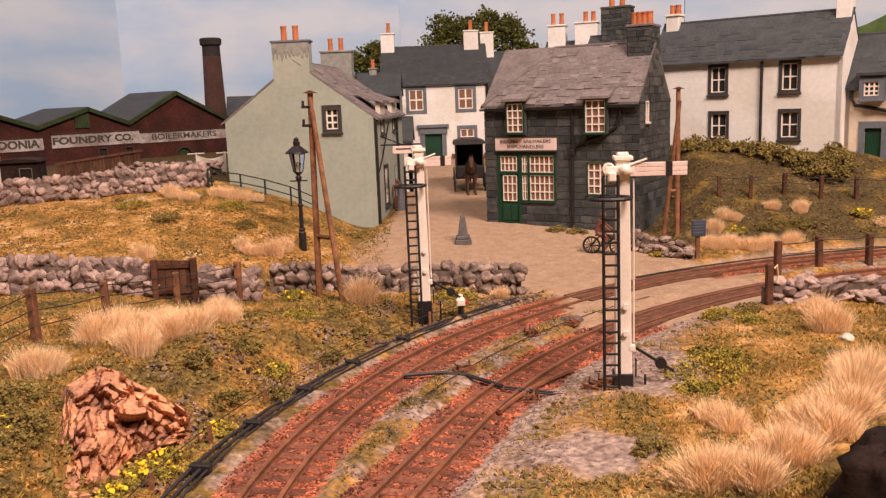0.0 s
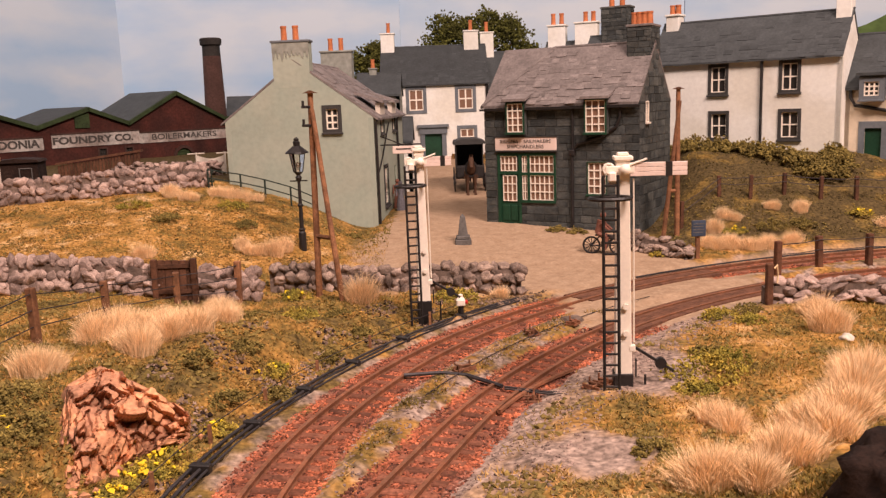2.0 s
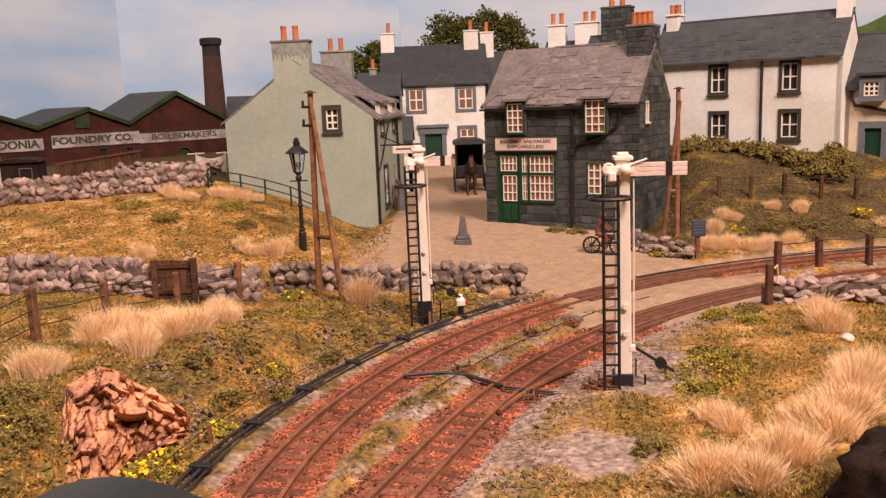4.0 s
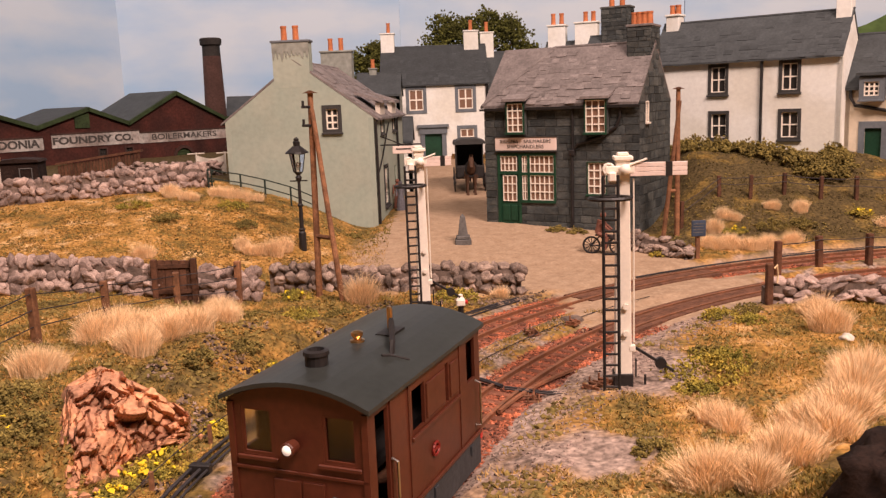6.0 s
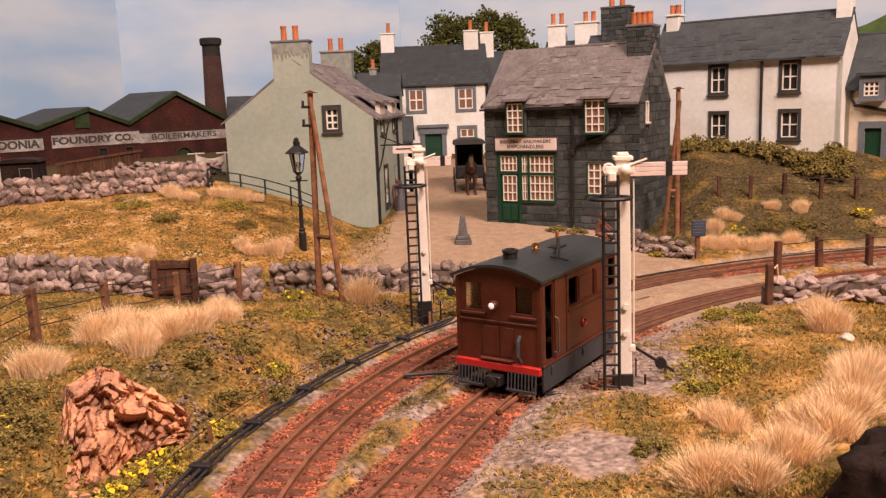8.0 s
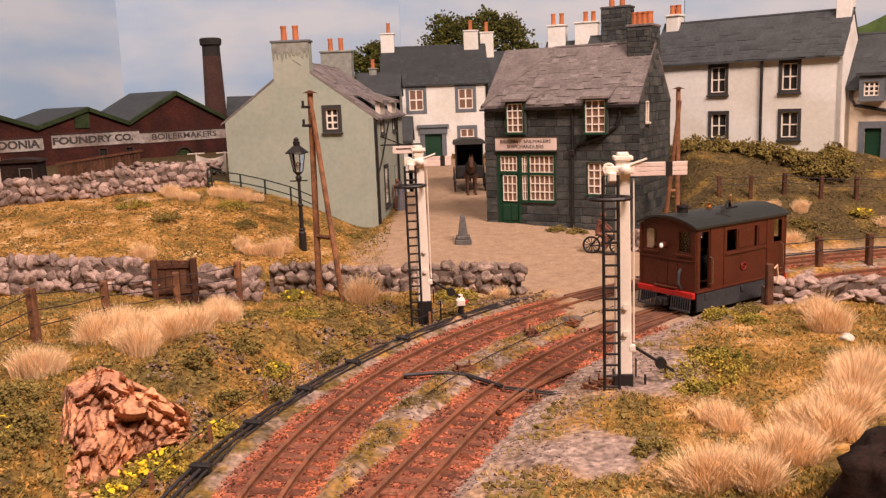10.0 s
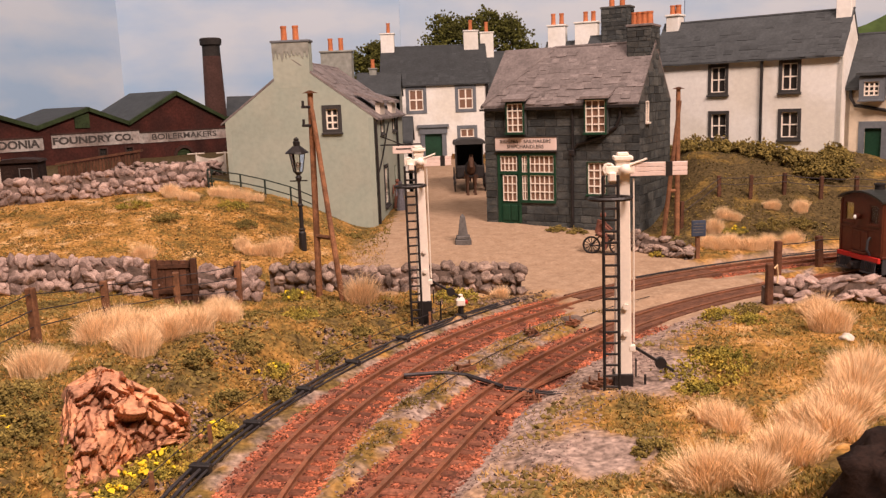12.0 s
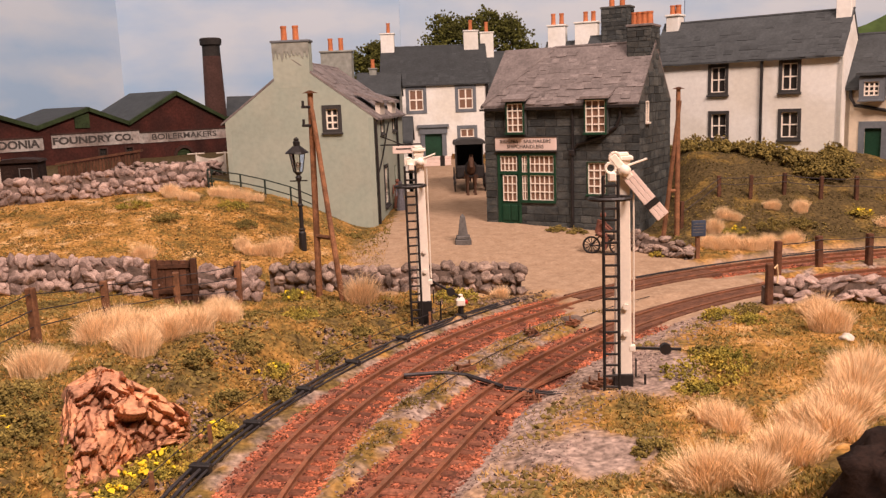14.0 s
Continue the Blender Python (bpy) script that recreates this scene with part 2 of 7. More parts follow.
def height(x, y, fine=True):
    dl, dr = from_left(x, y), from_right(x, y)
    road = 0.12 + 0.88 * smooth(33, 46, y) + 1.5 * smooth(58, 76, y)
    # bank and field west of the lines
    bank = (0.25 + 0.95 * smooth(29.5, 22.0, y) + 0.85 * smooth(-5.5, -14, x) * smooth(22, 29.5, y)) * smooth(1.5, 4.6, dl)
    mound = 1.9 * smooth(30.5, 43, y) * smooth(-2.4, -9.0, x) + 0.5 * smooth(41, 47, y) * smooth(-8, -12, x)
    west = smooth(-2.4, -4.8, x - 0.35 * max(0, 30 - y))
    if y < 30.8:
        z = bank * smooth(4.0, 0.0, x)
    else:
        z = road * (1 - west) + (bank + mound) * west if x < 4 else road
    if dl < 1.5:
        z = road
    # bank in the east below the white house
    if dl > 1.1:
        z += 3.0 * smooth(36.3, 47, y) * smooth(10.4, 14.0, x + 0.12 * max(0, 40 - y))
    # meadow inside the curve
    if dr < -1.2:
        z += 0.25 * smooth(1.2, 3.0, -dr) + 0.5 * smooth(5, 9, -dr) * smooth(20, 13, y)
    # the rock cutting
    z -= 0.75 * math.exp(-((x + 6.75) / 1.15) ** 2 - ((y - 16.9) / 1.8) ** 2) + 0.6 * math.exp(-((x + 6.9) / 0.75) ** 2 - ((y - 14.9) / 0.9) ** 2)
    # the track beds lie a little deeper, but for the crossing
    if abs(dl) < 1.4 or abs(dr) < 1.4:
        bed = smooth(0.95, 1.35, min(abs(dl), abs(dr)))
        road_here = smooth(3.6, 4.6, x) * smooth(12.2, 11.2, x) * smooth(25.5, 26.5, y) if abs(dr) < abs(dl) else smooth(3.6, 4.6, x) * smooth(10.8, 9.8, x) * smooth(28, 29, y)
        z = z * bed + 0.07 * road_here * (1 - bed)
    if fine:
        v = Vector((x, y, 0))
        soft = 0.5 if (x > -3 and y > 31 and x < 11) else 1.0
        if abs(dl) > 1.3 and abs(dr) > 1.0:
            z += 0.10 * noise.noise(v * 0.9) * soft + 0.05 * noise.noise(v * 2.7) * soft
            if dl > 1.5 and x < 1 and y < 31:
                rough = smooth(1.5, 2.6, dl) * smooth(7.5, 5.0, dl)
                z += rough * (0.26 * noise.noise(v * 1.2 + Vector((5, 2, 0))) + 0.14 * noise.noise(v * 3.2) + 0.05 * noise.noise(v * 8))
    return z


def dryness(x, y):
    """How dry the turf is: 0 olive and earthy, 1 straw-coloured."""
    dl = from_left(x, y)
    if from_right(x, y) < -1.0:
        return 0.54 - 0.2 * smooth(21, 24, y) * smooth(7, 5, x)
    if x > 6:
        return -0.12 + 0.65 * smooth(38.2, 37.0, y)
    if y > 46 and x < -9:
        return -0.4
    if dl < 0 and y < 30.5:
        return 0.45
    if y < 30.5:
        return 0.32 + 0.12 * smooth(4.2, 7.0, dl) * smooth(16, 21, y)
    return 0.66 - 0.30 * smooth(38, 43, y) * smooth(-14, -10, x)


def build_ground():
    xs = np.concatenate([np.arange(-70, -16, 1.5), np.arange(-16, 17, 0.2), np.arange(17, 75, 1.5)])
    ys = np.concatenate([np.arange(-60, 10, 4.0), np.arange(10, 38, 0.2), np.arange(38, 60, 0.5), np.arange(60, 112, 2.0)])
    nx, ny = len(xs), len(ys)
    verts, roadm, cinder, ball, dry = [], [], [], [], []
    for y in ys:
        for x in xs:
            verts.append((x * S, y * S, height(x, y) * S))
            dl, dr = from_left(x, y), from_right(x, y)
            n1 = noise.noise(Vector((x, y, 3)) * 1.3) * 0.5 + noise.noise(Vector((x, y, 9)) * 4) * 0.25
            r = smooth(-3.0, -2.2, x + 1.6 * n1 + 1.4 * smooth(30, 33, y) * smooth(46, 40, y)) * smooth(30.2, 31.2, y + n1) * smooth(0.8, 1.15, dl) * (1 - smooth(9.8, 10.6, x + n1 * 0.6 + 0.2 * (y - 36)) * smooth(0.9, 1.5, dl))
            cross = smooth(3.6, 4.6, x + 0.9 * n1) * smooth(12.4, 11.2, x + n1 * 0.5) * smooth(-1.3, -0.9, dr) * smooth(-0.6, -0.9, dl) * smooth(24.5, 26.5, y + n1)
            cross = max(cross, smooth(3.6, 4.6, x + 0.9 * n1) * smooth(10.8, 9.8, x + n1 * 0.5) * smooth(-1.2, -0.8, dl) * smooth(1.6, 1.0, dl))
            dry.append(dryness(x, y))
            roadm.append(max(r, cross))
            c = smooth(-2.8, -1.2, dr + n1 * 1.6) * smooth(0.2, -0.3, dr) + 0.8 * smooth(1.7, 1.1, dl + 2.0 * n1 + 0.3) * smooth(0.3, 0.8, dl)
            c = max(c, smooth(1.5, 0.7, math.hypot((x - 2.6) / 1.3, y - 15.6) + n1))
            c = max(c, smooth(1.9, 1.1, math.hypot(x - 4.9, (y - 20.8) / 1.5) + 0.8 * n1))
            between = smooth(0.4, 0.9, dr) * smooth(-0.4, -0.9, dl)
            cinder.append(min(1, c + between * smooth(-0.05, 0.2, n1)))
            w = max(smooth(1.05, 0.75, abs(dl) + n1 * 0.3), smooth(1.05, 0.75, abs(dr) + n1 * 0.3))
            ball.append(w * (1 - max(r, cross)))
    faces = [(j * nx + i, j * nx + i + 1, (j + 1) * nx + i + 1, (j + 1) * nx + i) for j in range(ny - 1) for i in range(nx - 1)]
    me = bpy.data.meshes.new("ground")
    me.from_pydata(verts, [], faces)
    for nm, arr in (("road_zone", roadm), ("cinder_zone", cinder), ("ballast_zone", ball), ("dry_zone", dry)):
        at_ = me.attributes.new(nm, "FLOAT", "POINT")
        at_.data.foreach_set("value", np.array(arr, dtype=np.float32))
    for p in me.polygons:
        p.use_smooth = True
    ob = new("ground", me)
    m = bpy.data.materials.new("ground_cover")
    m.use_nodes = True
    n, l = m.node_tree.nodes, m.node_tree.links
    b = n["Principled BSDF"]
    b.inputs["Roughness"].default_value = 0.95
    b.inputs["Specular IOR Level"].default_value = 0.15
    tc = n.new("ShaderNodeTexCoord")
    mp = n.new("ShaderNodeMapping")
    mp.inputs["Scale"].default_value = (1 / S, 1 / S, 1 / S)
    l.new(tc.outputs["Object"], mp.inputs[0])

    def tex(size, detail=5):
        t = n.new("ShaderNodeTexNoise")
        t.inputs["Scale"].default_value, t.inputs["Detail"].default_value = size, detail
        l.new(mp.outputs[0], t.inputs["Vector"])
        return t.outputs["Fac"]

    def ramp(fac, stops):
        r = n.new("ShaderNodeValToRGB")
        while len(r.color_ramp.elements) < len(stops):
            r.color_ramp.elements.new(0.5)
        for e, (p, c) in zip(r.color_ramp.elements, stops):
            e.position, e.color = p, (*c, 1)
        l.new(fac, r.inputs[0])
        return r.outputs[0]

    def mix(a, c, fac, mode="MIX"):
        x = n.new("ShaderNodeMix")
        x.data_type, x.blend_type = "RGBA", mode
        l.new(a, x.inputs["A"])
        l.new(c, x.inputs["B"])
        if isinstance(fac, float):
            x.inputs["Factor"].default_value = fac
        else:
            l.new(fac, x.inputs["Factor"])
        return x.outputs["Result"]

    def zone(nm):
        a = n.new("ShaderNodeAttribute")
        a.attribute_name = nm
        return a.outputs["Fac"]
    fine = ramp(tex(7.0, 8), [(0.25, (0.28, 0.28, 0.28)), (0.75, (1.68, 1.68, 1.68))])
    mad = n.new("ShaderNodeMath")
    mad.operation = "MULTIPLY_ADD"
    mad.inputs[1].default_value, mad.inputs[2].default_value = 0.42, -0.21
    l.new(zone("dry_zone"), mad.inputs[0])
    tadd = n.new("ShaderNodeMath")
    l.new(mad.outputs[0], tadd.inputs[0])
    l.new(tex(0.9, 7), tadd.inputs[1])
    turf = ramp(tadd.outputs[0], [(0.26, (0.085, 0.062, 0.027)), (0.40, (0.175, 0.118, 0.036)), (0.52, (0.30, 0.166, 0.044)), (0.62, (0.42, 0.235, 0.072)), (0.76, (0.56, 0.385, 0.19))])
    road = ramp(tex(2.5, 6), [(0.3, (0.32, 0.22, 0.142)), (0.7, (0.42, 0.305, 0.207))])
    cind = ramp(tex(3.0, 6), [(0.3, (0.215, 0.16, 0.132)), (0.7, (0.41, 0.315, 0.262))])
    bal = ramp(tex(3.5, 8), [(0.3, (0.085, 0.032, 0.021)), (0.52, (0.25, 0.083, 0.045)), (0.75, (0.42, 0.145, 0.078))])
    c = mix(turf, cind, zone("cinder_zone"))
    c = mix(c, bal, zone("ballast_zone"))
    c = mix(c, fine, 1.0, "MULTIPLY")
    rfine = ramp(tex(9.0, 8), [(0.25, (0.78, 0.78, 0.78)), (0.75, (1.18, 1.18, 1.18))])
    c = mix(c, mix(road, rfine, 1.0, "MULTIPLY"), zone("road_zone"))
    l.new(c, b.inputs["Base Color"])
    bp = n.new("ShaderNodeBump")
    bp.inputs["Strength"].default_value, bp.inputs["Distance"].default_value = 0.5, 0.05 * S
    l.new(tex(9.0, 8), bp.inputs["Height"])
    l.new(bp.outputs[0], b.inputs["Normal"])
    me.materials.append(m)
    return tagged(ob, "modelled ground with ochre turf, cinders, red ballast and sandy road", "ground", kind="structure")


ground = build_ground()


def build_backdrop():
    """Painted sky boards behind the layout, meeting in corners."""
    m = bpy.data.materials.new("painted_sky")
    m.use_nodes = True
    n, l = m.node_tree.nodes, m.node_tree.links
    b = n["Principled BSDF"]
    b.inputs["Roughness"].default_value = 0.8
    tc = n.new("ShaderNodeTexCoord")
    mp = n.new("ShaderNodeMapping")
    mp.inputs["Scale"].default_value = (0.06 / S, 0.06 / S, 0.16 / S)
    l.new(tc.outputs["Object"], mp.inputs[0])
    t = n.new("ShaderNodeTexNoise")
    t.inputs["Scale"].default_value, t.inputs["Detail"].default_value = 1.0, 6
    l.new(mp.outputs[0], t.inputs["Vector"])
    r = n.new("ShaderNodeValToRGB")
    r.color_ramp.elements[0].position, r.color_ramp.elements[0].color = 0.38, (0.355, 0.54, 0.755, 1)
    r.color_ramp.elements[1].position, r.color_ramp.elements[1].color = 0.62, (0.57, 0.68, 0.78, 1)
    l.new(t.outputs["Fac"], r.inputs[0])
    l.new(r.outputs[0], b.inputs["Base Color"])
    runs = [((-58, 45), (-34.2, 95)), ((-34.2, 95), (-3.8, 96)), ((-3.8, 96.15), (27.5, 96.6)), ((27.5, 96.4), (90, 94))]
    for p, q in runs:
        p, q = Vector(p), Vector(q)
        d = (q - p)
        bm = B()
        box(bm, 0, d.length, 0, 0.3, -2, 40)
        bm.transform(Matrix.Scale(S, 4))
        me = bpy.data.meshes.new("backdrop")
        bm.to_mesh(me)
        bm.free()
        me.materials.append(m)
        ob = new("backdrop", me)
        ob.matrix_basis = at(p.x, p.y, 0, 0, 0, math.degrees(math.atan2(d.y, d.x)))
        tagged(ob, "backdrop board painted with pale cloudy sky", "backdrop", kind="structure")


build_backdrop()


bm = B()
bmesh.ops.create_grid(bm, x_segments=40, y_segments=10, size=1)
for v in bm.verts:
    w = math.sqrt(max(0.0, (v.co.y + 1) / 2))
    x, y = v.co.x * 22 + 58, v.co.y * 4 + 89
    v.co = Vector((x, y, 2 + w * (10.6 * smooth(35, 40, x) + 3.0 * smooth(38, 56, x)) + 0.5 * noise.noise(Vector((x, y, 0)) * 0.3)))
tagged(part("far_hill", bm, "hill_green", smooth=True), "green hill far behind the houses", "hill", kind="structure")


# track
def build_track(name, line, a0, a1, label):
    tr = empty(name, at(0, 0, 0), label, "railway track", kind="structure")
    for side, nm in ((1, "outer_rail"), (-1, "inner_rail")):
        bm = B()
        n = 120
        sec = [(-0.06, 0.0), (0.06, 0.0), (0.03, 0.04), (0.04, 0.10), (0.048, 0.145), (-0.048, 0.145), (-0.04, 0.10), (-0.03, 0.04)]
        rings = []
        for i in range(n + 1):
            a = a0 + (a1 - a0) * i / n
            ring = []
            for o, z in sec:
                p = line(a, side * GAUGE + o)
                ring.append(bm.verts.new((p.x, p.y, z)))
            rings.append(ring)
        for p, q in zip(rings, rings[1:]):
            for i in range(8):
                bm.faces.new((p[i], p[(i + 1) % 8], q[(i + 1) % 8], q[i]))
        bmesh.ops.recalc_face_normals(bm, faces=bm.faces)
        part(nm, bm, "rust", tr, "rusty rail")
    bm = B()
    box(bm, -0.72, 0.72, -0.12, 0.12, -0.06, 0.035, 0.02)
    first = part("sleeper", bm, "sleeper", tr)
    step = math.degrees(0.52 / 25)
    k = int((a1 - a0) / step)
    for i in range(k):
        a = a0 + step * i + random.uniform(-0.1, 0.1)
        p = line(a)
        m = at(p.x, p.y, random.uniform(-0.01, 0.005), 0, 0, a + random.uniform(-2, 2))
        if i == 0:
            first.matrix_basis = m
        else:
            shared("sleeper", first.data, tr, m)
    return tr


outer_track = build_track("outer_railway_track", left_line, 62, 190, "curved narrow-gauge track with rusty rails in red ballast")
inner_track = build_track("inner_railway_track", right_line, 62, 250, "curved narrow-gauge track on which the tram engine runs")


# houses
def wall(parent, name, mat, m, top, z0, holes, th=0.28):
    """A wall with openings, in columns: top is a list of (u, z) from end to end, holes are (u0, u1, z0, z1)."""
    def zt(u):
        for (a, za), (b, zb) in zip(top, top[1:]):
            if a <= u <= b + 1e-6:
                return za + (zb - za) * (u - a) / (b - a)
        return top[-1][1]
    cuts = sorted({round(u, 4) for u, _ in top} | {round(u, 4) for h in holes for u in h[:2]})
    bm = B()
    for a, b in zip(cuts, cuts[1:]):
        mid = (a + b) / 2
        z = z0
        for h in sorted((h for h in holes if h[0] <= mid <= h[1]), key=lambda h: h[2]):
            if h[2] > z:
                prism(bm, [(a, z), (b, z), (b, h[2]), (a, h[2])], 0, th)
            z = h[3]
        prism(bm, [(a, z), (b, z), (b, zt(b)), (a, zt(a))], 0, th)
    bmesh.ops.remove_doubles(bm, verts=bm.verts, dist=0.0005)
    return part(name, bm, mat, parent, "", m)


def window(parent, m, u0, u1, z0, z1, nx, ny, surround="trim_dark", bars="paint_white", pane="glass", rim=0.14, sill=True, deep=0.12, mid=0.05, arch=False):
    """A window in an opening: surround, sill, glazing bars and pane; the glass stands deep inside the wall."""
    w = empty("window", m, "", "")
    w.parent = parent
    if rim:
        bm = B()
        for b in ((u0 - rim, u0, z0 - rim, z1 + rim), (u1, u1 + rim, z0 - rim, z1 + rim), (u0, u1, z1, z1 + rim), (u0, u1, z0 - rim, z0)):
            box(bm, b[0], b[1], -0.05, 0.06, b[2], b[3])
        part("window_frame", bm, surround, w)
    if sill:
        bm = B()
        box(bm, u0 - rim - 0.05, u1 + rim + 0.05, -0.14, 0.03, z0 - rim - 0.07, z0 - rim + 0.03, 0.015)
        part("window_sill", bm, surround, w)
    bm = B()
    t = mid / 2
    for i in range(nx + 1):
        u = u0 + (u1 - u0) * i / nx
        k = t * (1.5 if i in (0, nx) else 1)
        box(bm, max(u0, u - k), min(u1, u + k), deep - 0.05, deep, z0, z1)
    for j in range(ny + 1):
        z = z0 + (z1 - z0) * j / ny
        k = t * (1.5 if j in (0, ny) else 1)
        box(bm, u0, u1, deep - 0.054, deep - 0.004, max(z0, z - k), min(z1, z + k))
    if arch:
        for i in range(nx):
            c = u0 + (u1 - u0) * (i + 0.5) / nx
            r = (u1 - u0) / nx / 2
            top = z1 - r * 1.2
            pts = [(c + r * math.cos(a), deep - 0.025, top + 1.3 * r * math.sin(a)) for a in np.linspace(0, math.pi, 7)]
            tube(bm, pts, t * 0.8, 4)
    part("sash", bm, bars, w)
    bm = B()
    box(bm, u0, u1, deep, deep + 0.03, z0, z1)
    part("pane", bm, pane, w)
    return w


def pot(parent, x, y, z, h=0.7, r=0.17):
    bm = B()
    lathe(bm, [(r, 0), (r * 0.88, h * 0.85), (r * 1.0, h * 0.86), (r * 1.0, h), (r * 0.7, h), (r * 0.7, h * 0.9)], 12)
    part("chimney_pot", bm, "terracotta", parent, "orange clay chimney pot", at(x, y, z))


def chimney(parent, mat, x, y, z0, z1, w, d, pots, label="", cap="", pot_h=0.7, bevel=0.02):
    """A stack standing at (x, y) of the house, from z0 to z1, with its pots."""
    bm = B()
    box(bm, -w / 2, w / 2, -d / 2, d / 2, z0, z1 - 0.12, bevel)
    st = part("chimney_shaft", bm, mat, parent, label, at(x, y, 0))
    bm = B()
    box(bm, -w / 2 - 0.07, w / 2 + 0.07, -d / 2 - 0.07, d / 2 + 0.07, z1 - 0.12, z1, 0.02)
    part("cap", bm, cap or mat, st)
    for px, py in pots:
        pot(st, px, py, z1, pot_h)
    return st


SLATE = {}


def slate_mesh(mat):
    if mat not in SLATE:
        SLATE[mat] = []
        for i in range(5):
            bm = B()
            box(bm, -0.5 + 0.02 * i, 0.5, 0, 1, -0.5, 0.5)
            for v in bm.verts:
                if v.co.y < 0.5:
                    v.co.y += random.uniform(-0.12, 0.12)
            bm.transform(Matrix.Scale(S, 4))
            me = bpy.data.meshes.new("slate")
            bm.to_mesh(me)
            bm.free()
            me.materials.append(M[mat])
            SLATE[mat].append(me)
    return SLATE[mat]


def slates(roof, mat, L, run, rise, z_eave, over, gap=None, rows=12, cols=24, hip=0.0, verge=0.12, cover=0.2):
    """Slates laid in courses on the front slope; gap(u, v) tells where dormers stand."""
    slope = math.hypot(run + over, rise * (run + over) / run)
    ang = math.atan2(rise, run)
    meshes = slate_mesh(mat)
    step = (L + 2 * verge) / cols
    for j in range(rows):
        s0 = slope * j / rows
        y = -over + s0 * math.cos(ang)
        z = z_eave - over * math.tan(ang) + s0 * math.sin(ang)
        x = -verge - step * random.uniform(0, 0.9)
        while x < L + verge:
            w = step * random.uniform(0.75, 1.35)
            a, b = max(x, -verge - 0.02, hip * s0 / slope - verge), min(x + w, L + verge + 0.02)
            x += w
            c = (a + b) / 2
            if b - a < step * 0.15 or (gap and gap(c, y)):
                continue
            thick = random.choice((0.035, 0.045, 0.06, 0.10)) * (0.5 if mat == "slate_blue" else 1)
            m = at(c, y + random.uniform(-0.03, 0.03), z + cover * 0.82, math.degrees(ang) - 2.0, 0, random.uniform(-1.2, 1.2)) @ Matrix.Diagonal((b - a + 0.01, slope / rows * 1.4, thick, 1))
            shared("slate", meshes[random.randrange(5)], roof, m)


def house(name, label, m, L, D, z0, eave, ridge, wallmat, roofmat, front=(), left=(), right=(), over=0.25, slated=None, category="house", cover=0.2, hip=0.0, verge=0.12):
    """Walls on a rectangle with the front along x, gables at both ends, the roof on top."""
    h = empty(name, m, label, category)
    low = z0 - 1.2
    wall(h, "front_wall", wallmat, at(0, 0, 0), [(0, eave), (L, eave)], low, front)
    wall(h, "back_wall", wallmat, at(L, D, 0, 0, 0, 180), [(0, eave), (L, eave)], low, ())
    g = [(0, eave), (D / 2, ridge), (D, eave)]
    wall(h, "left_gable", wallmat, at(0.003, D, 0, 0, 0, -90), [(0, eave), (D, eave)] if hip else g, low, left)
    wall(h, "right_gable", wallmat, at(L - 0.003, 0, 0, 0, 0, 90), g, low, right)
    rise = ridge - eave
    k = rise / (D / 2)
    roofs = []
    for side in (0, 1):
        bm = B()
        a, b = -over, D / 2
        za, zb = eave - over * k + 0.02, ridge + 0.02
        prism(bm, [(a, za), (b, zb), (b, zb + cover), (a, za + cover * 0.75)], -verge, L + verge)
        # turn the profile (x is depth) into place
        bm.transform(Matrix(((0, 1, 0, 0), (1, 0, 0, 0), (0, 0, 1, 0), (0, 0, 0, 1))))
        if hip:
            for v in bm.verts:
                near = v.co.x < 0 if side == 0 else v.co.x > L
                if near and v.co.y > D / 4:
                    v.co.x += hip if side == 0 else -hip
        bmesh.ops.recalc_face_normals(bm, faces=bm.faces)
        roofs.append(part("roof", bm, roofmat, h, "", at(0, 0, 0) if side == 0 else at(L, D, 0, 0, 0, 180)))
    if hip:
        bm = B()
        lo, hi = eave - over * k + 0.02, ridge + 0.02
        q = [bm.verts.new(v) for v in ((-0.12, -over, lo), (-0.12, D + over, lo), (hip - 0.12, D / 2, hi), (-0.12, -over, lo + cover * 0.7), (-0.12, D + over, lo + cover * 0.7), (hip - 0.12, D / 2, hi + cover * 0.9))]
        for f in ((0, 1, 2), (3, 5, 4), (0, 3, 4, 1), (1, 4, 5, 2), (2, 5, 3, 0)):
            bm.faces.new([q[i] for i in f])
        bmesh.ops.recalc_face_normals(bm, faces=bm.faces)
        part("hip_end", bm, roofmat, h)
        bm = B()
        rod(bm, (-verge - 0.02, -over, lo + cover * 0.8), (hip - verge, D / 2, hi + cover * 0.8), 0.085, seg=8)
        part("hip_ridge", bm, roofmat, h)
    bm = B()
    rod(bm, (hip - verge, D / 2, ridge + cover - 0.03), (L + verge, D / 2, ridge + cover - 0.03), 0.09, seg=8)
    part("ridge", bm, roofmat, h)
    if slated:
        slates(roofs[0], roofmat, L, D / 2, rise, eave, over, hip=hip, verge=verge, cover=cover, **slated)
    return h


def gable_pose(L, D, which):
    return at(0.003, D, 0, 0, 0, -90) if which == "left" else at(L - 0.003, 0, 0, 0, 0, 90)


def pipe(parent, pts, r=0.07, mat="black_paint", name="downpipe"):
    bm = B()
    tube(bm, pts, r, 8)
    for p in pts[1:-1]:
        bmesh.ops.create_icosphere(bm, subdivisions=1, radius=r * 1.05, matrix=Matrix.Translation(p))
    return part(name, bm, mat, parent)


